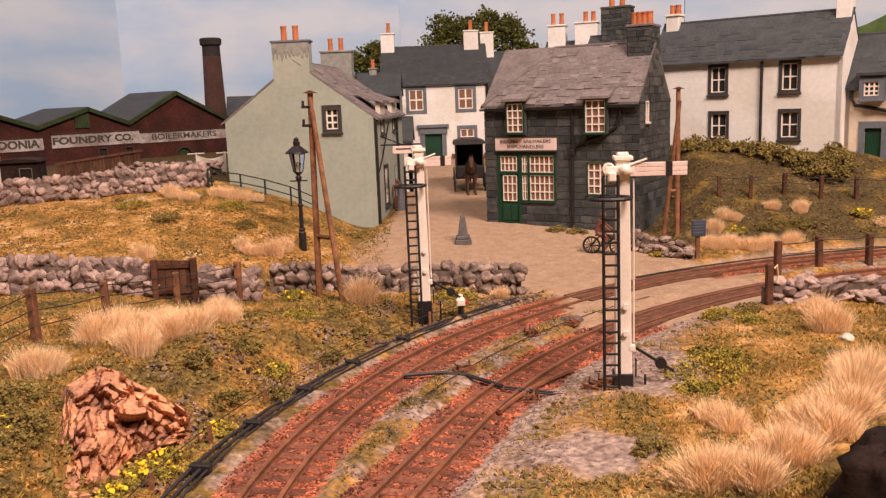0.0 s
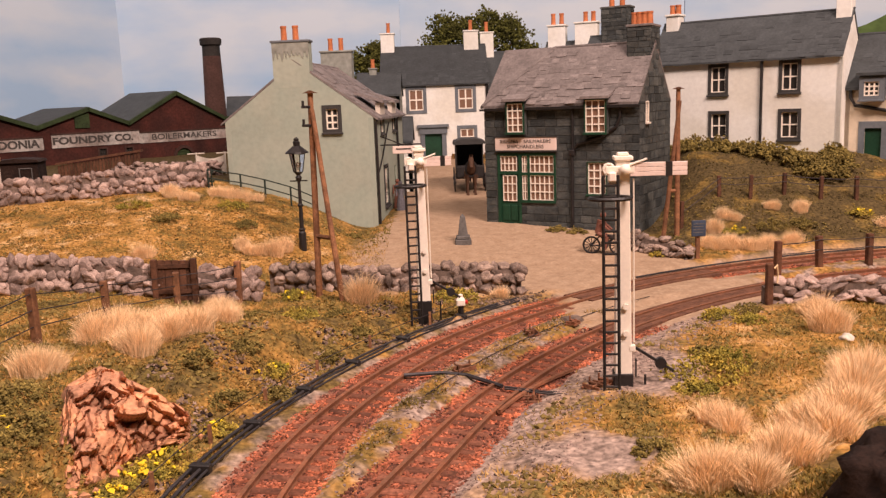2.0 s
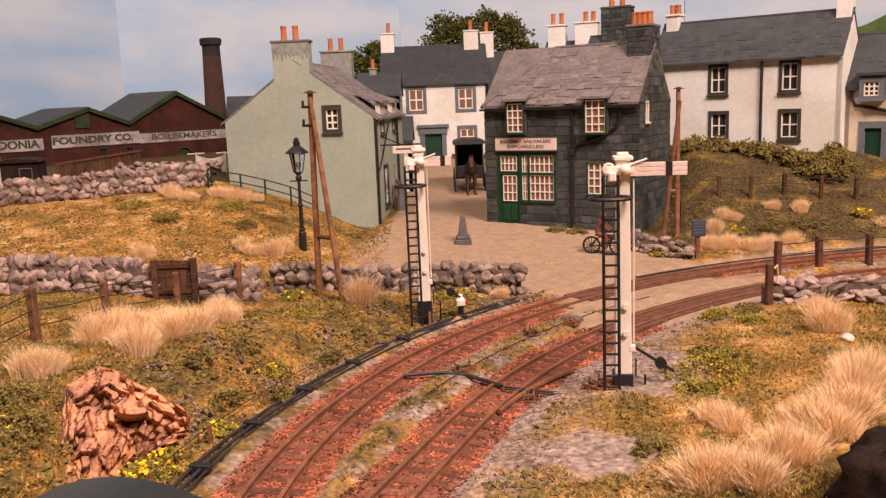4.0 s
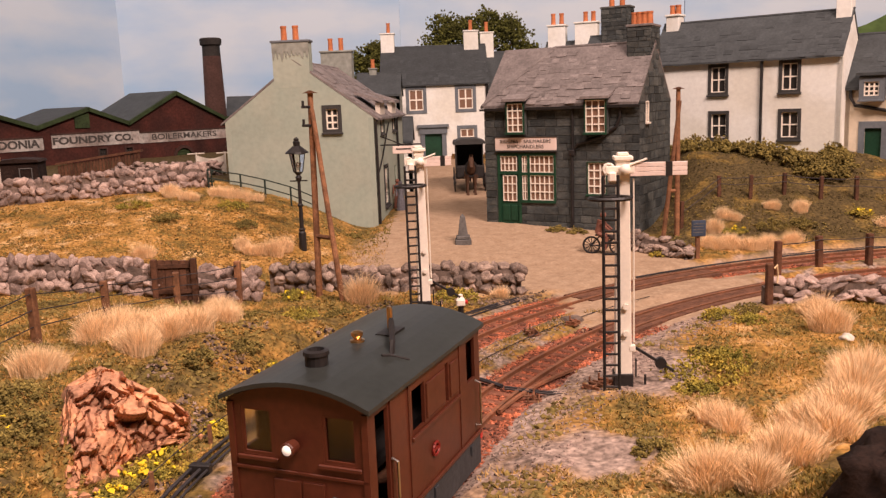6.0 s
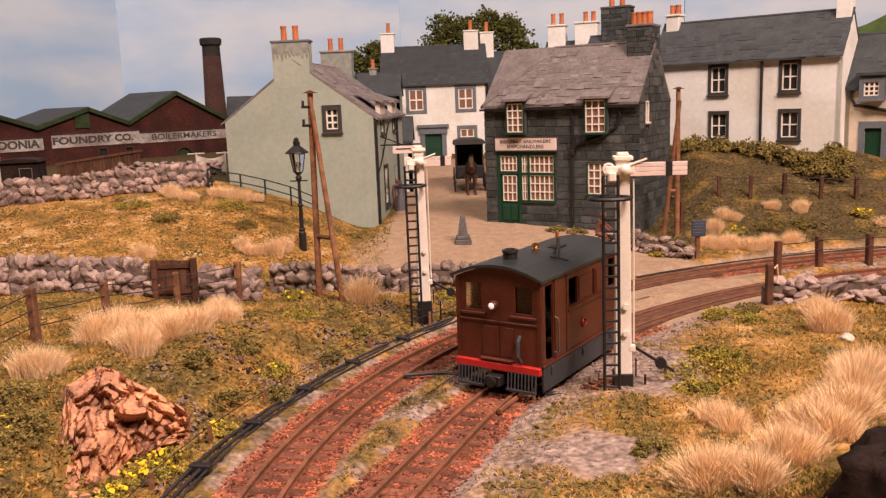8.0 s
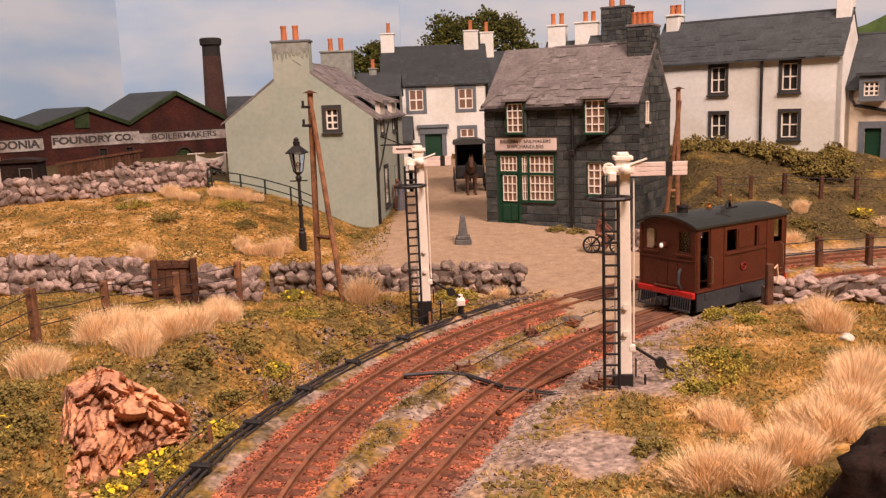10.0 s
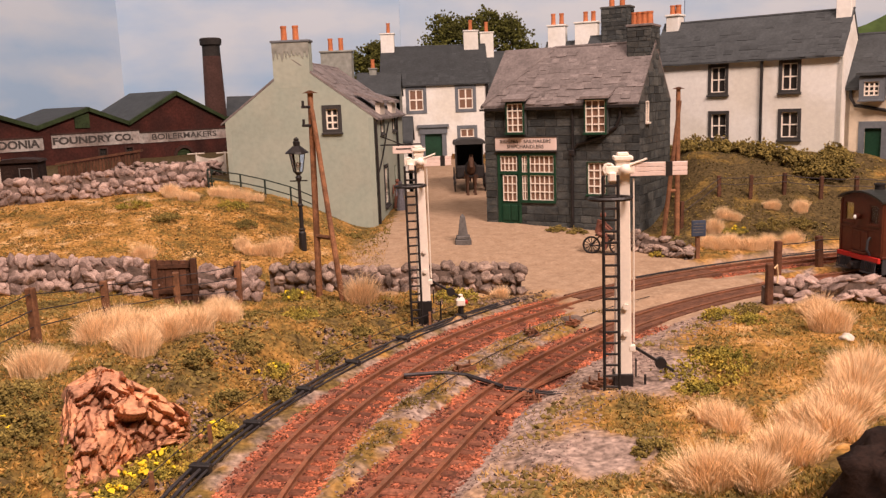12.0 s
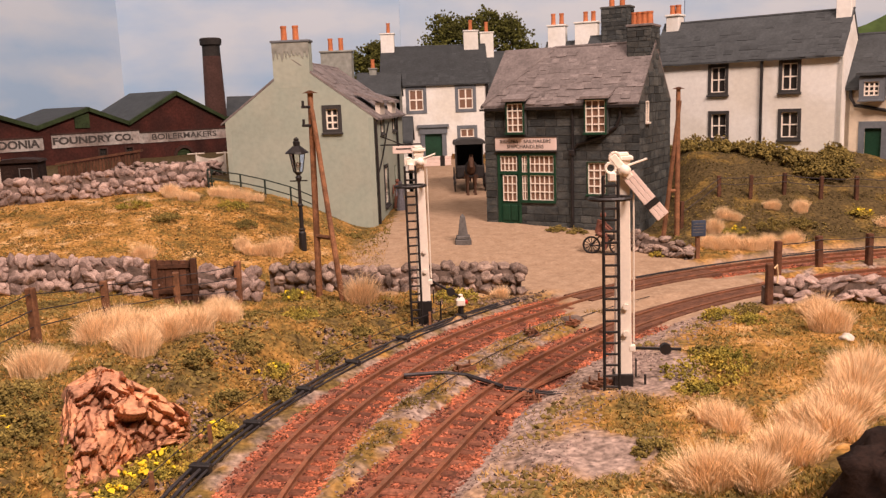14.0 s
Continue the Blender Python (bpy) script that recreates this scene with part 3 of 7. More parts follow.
# green house: its gable looks down the line, the long side lies on the lane
GL, GD = 12.5, 8.0
green = house("cottage", "pale green rendered cottage with a slate roof and two chimneys", at(-3.42, 45.5, 0, 0, 0, 85.4), GL, GD, 0.6, 6.5, 9.45,
              "green_render", "slate_purple", front=[(3.0, 4.4, 1.5, 3.6), (2.5, 3.7, 5.6, 6.3), (7.5, 8.5, 1.0, 3.4), (7.4, 8.6, 5.6, 6.3)],
              left=[(8.0 - 2.52, 8.0 - 1.88, 5.95, 7.02)], slated=dict(rows=13, cols=22), verge=0.0, cover=0.14)
window(green, gable_pose(GL, GD, "left"), 5.48, 6.12, 5.95, 7.02, 2, 3, rim=0.2, mid=0.09)
window(green, at(0, 0, 0), 3.0, 4.4, 1.5, 3.6, 2, 4, rim=0.15)
window(green, at(0, 0, 0), 2.5, 3.7, 5.6, 6.3, 2, 2, rim=0.1)
window(green, at(0, 0, 0), 7.4, 8.6, 5.6, 6.3, 2, 2, rim=0.1)
bm = B()
box(bm, 7.5, 8.5, 0.1, 0.16, 0.4, 3.4)
part("door", bm, "paint_green", green, "dark green door")
gable_stack = chimney(green, "green_render", 0.397, GD / 2 + 0.22, 8.2, 10.65, 0.8, 1.95, [(0, 0.38), (0, -0.25)], "chimney stack rendered like the gable, with grey runs", "trim_grey", 0.75, 0.0)
bm = B()
edge = [(-0.975 + 1.95 * i / 26, 10.52 - 0.38 - 0.75 * abs(noise.noise(Vector((i * 1.73, 3.3, 0)))) - (0.22 if i % 3 == 1 else 0.0)) for i in range(27)]
prism(bm, [(-0.975, 10.52), *edge, (0.975, 10.52)], -0.03, 0.05)
part("run_stain", bm, "grey_render", gable_stack, "grey runs of old limewash", at(-0.4, 0, 0, 0, 0, -90))
chimney(green, "grey_render", GL - 0.45, GD / 2 + 0.1, 8.7, 10.75, 0.8, 2.05, [(0, 0.4), (0, -0.3)], pot_h=0.8)
pipe(green, [(0.12, -0.1, 0.6), (0.12, -0.1, 6.2), (0.12, -0.22, 6.35)])
pipe(green, [(8.9, -0.1, 0.8), (8.9, -0.1, 6.2), (8.9, -0.22, 6.35)])
pipe(green, [(5.2, -0.09, 6.1), (2.0, -0.09, 4.2), (0.2, -0.09, 3.4)], 0.04)
for u in (3.1, 8.0):
    d = empty("dormer", at(u, 0, 0), "", "")
    d.parent = green
    bm = B()
    prism(bm, [(-0.9, 6.45), (0.9, 6.45), (0.9, 7.25), (-0.9, 7.25)], -0.06, 0.2)
    part("dormer_front", bm, "cloth", d)
    bm = B()
    prism(bm, [(-0.28, 7.22), (1.3, 7.75), (1.3, 7.92), (-0.28, 7.38)], -1.1, 1.1)
    bm.transform(Matrix(((0, 1, 0, 0), (1, 0, 0, 0), (0, 0, 1, 0), (0, 0, 0, 1))))
    bmesh.ops.recalc_face_normals(bm, faces=bm.faces)
    part("dormer_roof", bm, "slate_purple", d)

# dark stone shop
HL, HD = 8.05, 5.3
SHOP = at(2.37, 44.0, 0, 0, 0, -29.9)
HR = 9.55
shop_front = [(1.41, 2.28, 5.54, 6.95), (5.52, 6.5, 5.48, 6.99), (0.73, 1.86, 0.9, 4.42), (1.95, 3.8, 2.08, 4.42), (5.52, 6.43, 2.5, 4.02)]
shop = house("shop", "dark stone shop with slate roof and green shopfront", SHOP, HL, HD, 0.95, 6.92, HR, "mortar", "slate_purple",
             front=shop_front, right=[(0.95, 1.35, 5.9, 6.8)], category="shop", slated=dict(rows=17, cols=20, gap=lambda x, y: y < 0.02 and (1.2 < x < 2.5 or 5.3 < x < 6.75)), over=0.2, hip=2.9, verge=0.0, cover=0.16)
Z = at(0, 0, 0)
for a in shop_front[:2] + shop_front[4:]:
    window(shop, at(0, -0.32, 0) if a[3] > 6 else Z, *a, 3, 4, surround="paint_green", pane="glass_warm", rim=0.045, sill=True, mid=0.06, deep=0.06)
for u0, u1 in ((1.2, 2.5), (5.3, 6.72)):
    bm = B()
    box(bm, u0 + 0.12, u1 - 0.12, -0.24, 0.6, 6.4, 7.08)
    box(bm, u0 + 0.12, u1 - 0.12, -0.24, -0.05, 5.4, 6.4)
    part("dormer_cheeks", bm, "dark_stone", shop)
    bm = B()
    prism(bm, [(-0.5, 7.06), (1.0, 7.5), (1.0, 7.62), (-0.5, 7.18)], u0, u1)
    bm.transform(Matrix(((0, 1, 0, 0), (1, 0, 0, 0), (0, 0, 1, 0), (0, 0, 0, 1))))
    bmesh.ops.recalc_face_normals(bm, faces=bm.faces)
    part("dormer_roof", bm, "slate_purple", shop)
window(shop, Z, 2.46, 3.74, 2.13, 3.38, 5, 3, rim=0, sill=False, mid=0.05, deep=0.06, pane="glass_warm", arch=True)
window(shop, Z, 2.46, 3.74, 3.52, 4.36, 5, 2, rim=0, sill=False, mid=0.05, deep=0.06, pane="glass_warm", arch=True)
window(shop, Z, 2.03, 2.32, 2.13, 3.38, 2, 3, rim=0, sill=False, mid=0.05, deep=0.06, pane="glass_warm", arch=True)
window(shop, Z, 2.03, 2.32, 3.52, 4.36, 2, 2, rim=0, sill=False, mid=0.05, deep=0.06, pane="glass_warm", arch=True)
window(shop, Z, 0.84, 1.74, 3.58, 4.34, 4, 2, rim=0, sill=False, mid=0.05, deep=0.06, pane="glass_warm", arch=True)
window(shop, gable_pose(HL, HD, "right"), 0.95, 1.35, 5.9, 6.8, 1, 2, rim=0.06, surround="paint_white", mid=0.08, deep=0.08)
bm = B()
box(bm, 0.70, 1.88, -0.04, 0.03, 4.36, 4.5)
box(bm, 1.86, 1.99, -0.05, 0.12, 0.95, 4.45)
box(bm, 0.68, 0.80, -0.05, 0.12, 0.95, 4.45)
box(bm, 1.99, 3.84, -0.05, 0.08, 4.36, 4.5)
box(bm, 1.99, 3.84, -0.09, 0.10, 2.0, 2.12)
box(bm, 2.33, 2.45, -0.04, 0.12, 2.12, 4.36)
box(bm, 3.75, 3.86, -0.04, 0.12, 2.12, 4.36)
box(bm, 1.99, 3.75, -0.03, 0.10, 3.38, 3.52)
box(bm, 0.80, 1.86, -0.03, 0.10, 3.42, 3.56)
part("shopfront_frame", bm, "paint_green", shop, "dark green painted shopfront frame")
bm = B()
box(bm, 0.80, 1.86, 0.06, 0.14, 0.9, 3.42)
box(bm, 0.90, 1.28, 0.02, 0.06, 1.05, 1.85, 0.02)
box(bm, 1.38, 1.76, 0.02, 0.06, 1.05, 1.85, 0.02)
door = part("door", bm, "paint_green", shop, "dark green door with an arched glazed light")
window(shop, Z, 0.95, 1.72, 2.05, 3.36, 3, 3, rim=0, sill=False, mid=0.05, deep=0.055, pane="glass_warm", arch=True)
shop_stack = chimney(shop, "mortar", HL - 0.62, HD / 2 + 0.05, 8.5, 10.5, 1.15, 1.5, [(-0.38, -0.2), (-0.13, -0.2), (0.12, -0.2), (0.37, -0.2)], "dark stone chimney with orange pots", "slate_purple", 0.6)
pipe(shop, [(4.78, -0.08, 4.5), (4.78, -0.08, 6.7)], 0.07)
pipe(shop, [(4.75, -0.1, 0.95), (4.75, -0.1, 4.5), (5.0, -0.1, 4.9), (6.2, -0.1, 5.25), (6.95, -0.1, 5.7), (7.15, -0.1, 6.2), (7.15, -0.12, 6.75)], 0.08)
bm = B()
box(bm, -0.15, HL + 0.1, -0.30, -0.16, 6.62, 6.72)
part("gutter", bm, "black_paint", shop)
bm = B()
box(bm, 4.6, 4.9, -0.22, 0.0, 4.35, 4.65, 0.03)
part("hopper", bm, "black_paint", shop)


def letters(text, parent, m, size, mat, ratio=1.0, weight=0.0):
    """Lettering as a flat mesh of Blender's own font."""
    cu = bpy.data.curves.new("lettering", "FONT")
    cu.body, cu.size, cu.align_x, cu.align_y, cu.extrude = text, size * S, "CENTER", "CENTER", 0.006 * S
    cu.offset = weight * size * S
    cu.materials.append(M[mat])
    ob = new("lettering", cu)
    ob.parent = parent
    ob.matrix_basis = m @ pose(0, 0, 0, 90) @ Matrix.Diagonal((ratio, 1, 1, 1))
    return ob


sign = empty("shop_sign", SHOP @ at(2.27, -0.06, 4.95), "white board lettered in dark capitals on the shop front", "sign")
bm = B()
box(bm, -1.66, 1.66, -0.06, 0.04, -0.33, 0.33, 0.02)
part("board", bm, "sign_pink", sign)
bm = B()
for a in ((-1.7, 1.7, 0.33, 0.38), (-1.7, 1.7, -0.38, -0.33)):
    box(bm, a[0], a[1], -0.09, 0.04, a[2], a[3])
part("moulding", bm, "trim_dark", sign)
letters("RIGGERS    SAILMAKERS", sign, at(0, -0.066, 0.12), 0.25, "ink", 1.05)
letters("SHIPCHANDLERS", sign, at(0, -0.066, -0.14), 0.25, "ink", 1.05)

# white houses
W0, WROT = (13.9, 50.0), -37.3
WL, WD = 10.4, 4.0
wm = at(W0[0], W0[1], 0, 0, 0, WROT) @ at(-1.6, 0, 0)
wf = [(3.55, 4.35, 7.12, 8.5), (7.4, 8.2, 7.12, 8.52), (3.59, 4.43, 4.6, 5.92), (7.42, 8.28, 4.6, 5.95)]
white = house("terrace_house", "white rendered two-storey house with a blue slate roof", wm, WL, WD, 3.3, 8.95, 11.1, "white_render", "slate_blue", front=wf, slated=dict(rows=13, cols=23), verge=0.04, cover=0.14)
for a in wf:
    window(white, Z, *a, 2, 2, rim=0.17, mid=0.07)
pipe(white, [(6.35, -0.09, 3.0), (6.35, -0.09, 8.85)], 0.08)
chimney(white, "white_render", WL - 0.4, WD / 2, 10.6, 12.0, 0.75, 0.9, [], "stained white chimney stack")
chimney(white, "white_render", 0.6, WD / 2, 10.6, 11.75, 0.75, 0.9, [(-0.15, 0), (0.2, 0)], "white chimney stack", pot_h=0.55)
lm = at(21.45, 45.5, 0, 0, 0, -37.3)
low = house("low_cottage", "low cream cottage with a dark door and a dormer window", lm, 6.0, 5.2, 3.1, 7.2, 9.75, "cream_render", "slate_blue", front=[(1.05, 1.85, 2.0, 5.0)], verge=0.05, slated=dict(rows=11, cols=14, gap=lambda x, y: 0.6 < x < 2.1 and y < 0.6))
bm = B()
box(bm, 1.05, 1.85, 0.08, 0.16, 2.5, 5.0)
part("door", bm, "paint_green", low, "dark green door")
bm = B()
for a in ((0.75, 1.05, 2.4, 5.35), (1.85, 2.2, 2.4, 5.35), (1.05, 1.85, 5.0, 5.35)):
    box(bm, a[0], a[1], -0.05, 0.05, a[2], a[3])
part("door_surround", bm, "trim_grey", low)
window(low, at(0, -0.42, 0), 1.0, 1.72, 6.66, 7.38, 3, 3, rim=0.22, deep=0.06, surround="trim_grey", mid=0.08)
pipe(low, [(0.32, -0.1, 7.1), (0.32, -0.1, 6.6), (0.55, -0.1, 6.2), (3.5, -0.1, 5.6)], 0.09)
bm = B()
prism(bm, [(-0.6, 7.70), (1.6, 7.95), (1.6, 8.08), (-0.6, 7.84)], 0.62, 2.1)
bm.transform(Matrix(((0, 1, 0, 0), (1, 0, 0, 0), (0, 0, 1, 0), (0, 0, 0, 1))))
bmesh.ops.recalc_face_normals(bm, faces=bm.faces)
part("dormer_roof", bm, "slate_blue", low)
bm = B()
box(bm, 0.75, 1.98, -0.33, 1.3, 6.45, 7.75)
part("dormer_cheeks", bm, "trim_grey", low)

mf = [(2.45, 3.68, 6.5, 8.3), (6.72, 7.98, 6.5, 8.25), (3.69, 5.18, 1.9, 4.45), (6.8, 8.0, 3.35, 4.8)]
midh = house("village_house", "white rendered village house with grey window surrounds", at(-4.9, 75, 0), 9.35, 8.0, 2.5, 8.75, 12.0, "white_render", "slate_blue", front=mf, slated=dict(rows=12, cols=24), verge=0.05, cover=0.16)
for a in mf[:2] + mf[3:]:
    window(midh, Z, *a, 2, 2, surround="trim_grey", pane="glass_warm", rim=0.28, mid=0.13, sill=False, deep=0.08)
bm = B()
box(bm, 3.69, 5.18, 0.1, 0.2, 1.9, 4.45)
part("door", bm, "paint_green", midh, "dark green panelled door")
bm = B()
box(bm, 3.3, 3.69, -0.12, 0.08, 1.9, 4.8)
box(bm, 5.18, 5.57, -0.12, 0.08, 1.9, 4.8)
box(bm, 3.2, 5.67, -0.2, 0.08, 4.45, 5.0)
box(bm, 3.05, 5.82, -0.35, 0.08, 5.0, 5.25)
part("door_surround", bm, "trim_grey", midh, "grey door surround with a flat hood")
chimney(midh, "white_render", 0.6, 4.0, 11.5, 13.4, 1.2, 1.2, [(0.1, 0)], "white chimney stack", pot_h=0.9)
chimney(midh, "white_render", 8.1, 4.0, 11.5, 13.4, 1.3, 1.2, [(0, 0)], pot_h=0.9)
pipe(midh, [(9.2, -0.1, 2.5), (9.2, -0.1, 8.6)], 0.09)
wing = house("village_house", "white house with a slate roof behind the shop", at(4.5, 76.5, 0), 9.0, 7.5, 2.6, 8.1, 11.3, "white_render", "slate_blue")
chimney(wing, "white_render", 0.2, 3.75, 10.8, 13.3, 1.2, 1.2, [(0, 0)], pot_h=0.9)
back = house("village_house", "slate-roofed house behind the shop", at(7.15, 60.5, 0, 0, 0, -20), 8.0, 6.0, 2.0, 8.2, 10.9, "cream_render", "slate_blue")
chimney(back, "white_render", 0.7, 3.0, 10.2, 12.3, 1.25, 0.9, [(-0.3, 0), (0.3, 0)], "stained white chimney stack", pot_h=0.8)
chimney(back, "white_render", 2.9, 2.6, 10.2, 12.35, 1.6, 0.9, [(-0.1, 0), (0.45, 0)], pot_h=0.7)
dark = house("stone_cottage", "dark stone cottage behind the shop", at(8.45, 51.8, 0, 0, 0, -30), 2.7, 5.0, 1.8, 8.3, 10.6, "dark_stone", "slate_blue")
dark_stack = chimney(dark, "mortar", 1.6, 2.5, 9.8, 12.45, 1.7, 0.95, [(-0.35, 0), (0.3, 0)], "dark stone chimney stack", pot_h=0.7)
shed = house("cottage", "small grey slate-roofed cottage behind the green cottage", at(-6.4, 69, 0), 3.4, 5.0, 2.2, 7.9, 9.5, "grey_render", "slate_blue")
chimney(shed, "grey_render", 1.2, 2.5, 9.0, 10.1, 0.6, 0.6, [(0, 0)], pot_h=0.7)
lean = house("outhouse", "low outhouse with a slate roof at the lane", at(-4.1, 59.5, 0), 2.2, 4.0, 1.2, 4.6, 6.0, "white_render", "slate_blue")

# foundry along the backdrop
FROT = math.degrees(math.atan2(15.0, 12.333))
foundry = empty("foundry", at(-31.586, 62.0, 0, 0, 0, FROT), "red brick foundry with three gables and lettered bands", "factory")
fholes = [(7.5, 8.1, 3.6, 4.5), (9.83, 10.38, 3.6, 4.45), (14.4, 16.0, 2.0, 4.1)]
ftop = [(-6, 7.9), (-3, 8.2), (2.7, 6.2), (6.85, 7.5), (10.2, 6.25), (14.8, 8.62), (19.6, 6.3), (21, 6.3)]
wall(foundry, "brick_wall", "brick_red", Z, ftop, 0, fholes, 0.4)
for k, ((a, za), (b, zb)) in enumerate(zip(ftop, ftop[1:])):
    bm = B()
    prism(bm, [(a - 0.05, za - 0.02), (b + 0.05, zb - 0.02), (b + 0.05, zb + 0.30), (a - 0.05, za + 0.30)], -0.28, -0.004)
    part("verge_board", bm, "roof_green", foundry, "moss green verge board")
    bm = B()
    prism(bm, [(a, za + 0.12), (b, zb + 0.12), (b, zb + 0.32), (a, za + 0.32)], 0.0, 7.0)
    part("roof", bm, "slate_blue", foundry)
for u0, u1, z0, z1 in ((-6, 3.1, 4.72, 5.62), (3.75, 11.1, 4.78, 5.78), (11.1, 20.5, 4.72, 5.55)):
    bm = B()
    box(bm, u0, u1, -0.06, -0.003, z0, z1)
    part("lettered_band", bm, "sign_white", foundry, "whitewashed band with worn letters")
    bm = B()
    box(bm, u0, u1, -0.12, -0.003, z1, z1 + 0.12)
    part("string_course", bm, "brick_dark", foundry)
letters("DONIA", foundry, at(1.25, -0.075, 5.18), 0.80, "ink", 1.15, 0.035)
letters("FOUNDRY", foundry, at(6.2, -0.075, 5.28), 0.72, "ink", 1.42, 0.035)
letters("CO.", foundry, at(9.7, -0.075, 5.28), 0.72, "ink", 1.3, 0.035)
letters("BOILERMAKERS", foundry, at(15.4, -0.075, 5.15), 0.66, "ink", 1.42, 0.012)
for u0, u1, z0, z1 in fholes[:2]:
    window(foundry, Z, u0, u1, z0, z1, 2, 3, surround="brick_dark", bars="soot", rim=0.12)
bm = B()
for s in range(9):
    t0, t1 = math.pi * s / 9, math.pi * (s + 1) / 9
    prism(bm, [(15.2 + 0.8 * math.cos(t0), 3.3 + 0.8 * math.sin(t0)), (15.2 + 1.05 * math.cos(t0), 3.3 + 1.05 * math.sin(t0)), (15.2 + 1.05 * math.cos(t1), 3.3 + 1.05 * math.sin(t1)), (15.2 + 0.8 * math.cos(t1), 3.3 + 0.8 * math.sin(t1))], -0.08, 0.02)
part("arch", bm, "brick_dark", foundry)
bm = B()
box(bm, 14.4, 16.0, 0.1, 0.2, 1.5, 4.1)
part("arched_door", bm, "roof_green", foundry, "green arched door")
bm = B()
box(bm, 5.7, 6.9, -0.1, -0.01, 6.2, 7.3)
part("louvre", bm, "roof_green", foundry)
stack = empty("factory_chimney", at(-20.3, 79.2, 0), "tall round red brick factory chimney with a sooty top", "chimney")
bm = B()
lathe(bm, [(1.15, 0), (0.80, 12.0)], 20)
part("shaft", bm, "brick_dark", stack, smooth=True)
bm = B()
lathe(bm, [(0.81, 11.0), (0.79, 12.9), (0.95, 13.0), (0.98, 13.5), (0.85, 13.6), (0.6, 13.6), (0.6, 13.2)], 20)
part("cap", bm, "soot", stack)
small = house("workshop", "small dark brick workshop beside the foundry", at(-20.2, 83.0, 0, 0, 0, 10), 5, 5, 0.5, 6.4, 8.2, "brick_dark", "slate_blue")


# signals
def signal(name, m, arm_len, label, up=0.0, head=0.0):
    """A wooden post signal: post, ladder, platform, arm with its stripe, balance lever."""
    s = empty(name, m, label, "railway signal", "signals beside the line")
    bm = B()
    g = bmesh.ops.create_cube(bm, size=1)
    for v in bm.verts:
        k = 0.145 if v.co.z > 0 else 0.20
        v.co = Vector((math.copysign(k, v.co.x), math.copysign(k, v.co.y), 5.35 + head if v.co.z > 0 else 0.55))
    bmesh.ops.bevel(bm, geom=list(bm.edges), offset=0.02, segments=1, affect="EDGES")
    part("post", bm, "paint_white", s, "white painted tapering post")
    bm = B()
    box(bm, -0.23, 0.23, -0.23, 0.23, -0.3, 0.6, 0.02)
    part("base", bm, "black_paint", s, "black painted foot")
    bm = B()
    box(bm, -0.16, 0.16, -0.16, 0.16, 5.35 + head, 5.48 + head)
    box(bm, -0.22, 0.22, -0.22, 0.22, 5.48 + head, 5.58 + head, 0.02)
    box(bm, -0.13, 0.13, -0.13, 0.13, 5.58 + head, 5.66 + head, 0.02)
    part("finial", bm, "paint_white", s)
    lad = empty("ladder", at(0, 0, 0), "black iron ladder", "")
    lad.parent = s
    lx0, lx1 = -0.50, -0.16
    for x in (lx0, lx1):
        bm = B()
        rod(bm, (x + 0.02, -0.62, -0.1), (x + 0.02, -0.36, 5.05 + up), 0.042, seg=6)
        part("stile", bm, "black_paint", lad)
    bm = B()
    rod(bm, (lx0, 0, 0), (lx1, 0, 0), 0.03, seg=6)
    me = None
    for i in range(20 if up else 19):
        z = 0.15 + i * 0.262
        y = -0.62 + 0.26 * (z + 0.1) / (5.15 + up)
        if me is None:
            r = part("rung", bm, "black_paint", lad, "", at(0, y, z))
            me = r.data
        else:
            shared("rung", me, lad, at(0, y, z))
    bm = B()
    tube(bm, [(-0.32 + 0.47 * math.cos(2 * math.pi * i / 20), -0.42 + 0.34 * math.sin(2 * math.pi * i / 20), 4.42 + up * 1.35) for i in range(21)], 0.05, 6)
    rod(bm, (-0.3, -0.12, 4.40 + up * 1.35), (0.05, -0.16, 4.40 + up * 1.35), 0.04)
    part("safety_hoop", bm, "black_paint", s, "black oval hoop round the ladder's head")
    bm = B()
    rod(bm, (0.25, -0.1, 1.35), (0.23, -0.18, 4.95 + up), 0.022, seg=6)
    part("operating_rod", bm, "paint_white", s)
    for z in (1.6, 2.25):
        bm = B()
        rod(bm, (0.05, -0.20, z), (0.05, -0.27, z), 0.07, seg=10)
        part("bolt", bm, "paint_white", s)
    bm = B()
    box(bm, 0.12, 0.28, -0.20, -0.04, 1.14, 1.30, 0.02)
    part("bracket", bm, "paint_white", s)
    arm = empty("arm", at(0, -0.24, 5.16 + up), "white semaphore arm with a black stripe", "")
    arm.parent = s
    for lo, hi in ((-0.155, -0.055), (-0.05, 0.05), (0.055, 0.155)):
        bm = B()
        box(bm, 0.14, arm_len, -0.03, 0.03, lo, hi, 0.008)
        part("plank", bm, "sign_pink", arm)
    bm = B()
    k = arm_len * 0.66
    box(bm, k, k + 0.15, -0.038, 0.038, -0.162, 0.162)
    part("stripe", bm, "black_paint", arm, "black stripe")
    bm = B()
    box(bm, -0.42, 0.25, -0.04, 0.04, -0.09, 0.09, 0.02)
    for c in ((-0.34, 0.02), (-0.22, -0.2)):
        for i in range(10):
            a0, a1 = 2 * math.pi * i / 10, 2 * math.pi * (i + 1) / 10
            rod(bm, (c[0] + 0.12 * math.cos(a0), 0, c[1] + 0.12 * math.sin(a0)), (c[0] + 0.12 * math.cos(a1), 0, c[1] + 0.12 * math.sin(a1)), 0.035, seg=6)
    part("spectacle", bm, "paint_white", arm)
    bm = B()
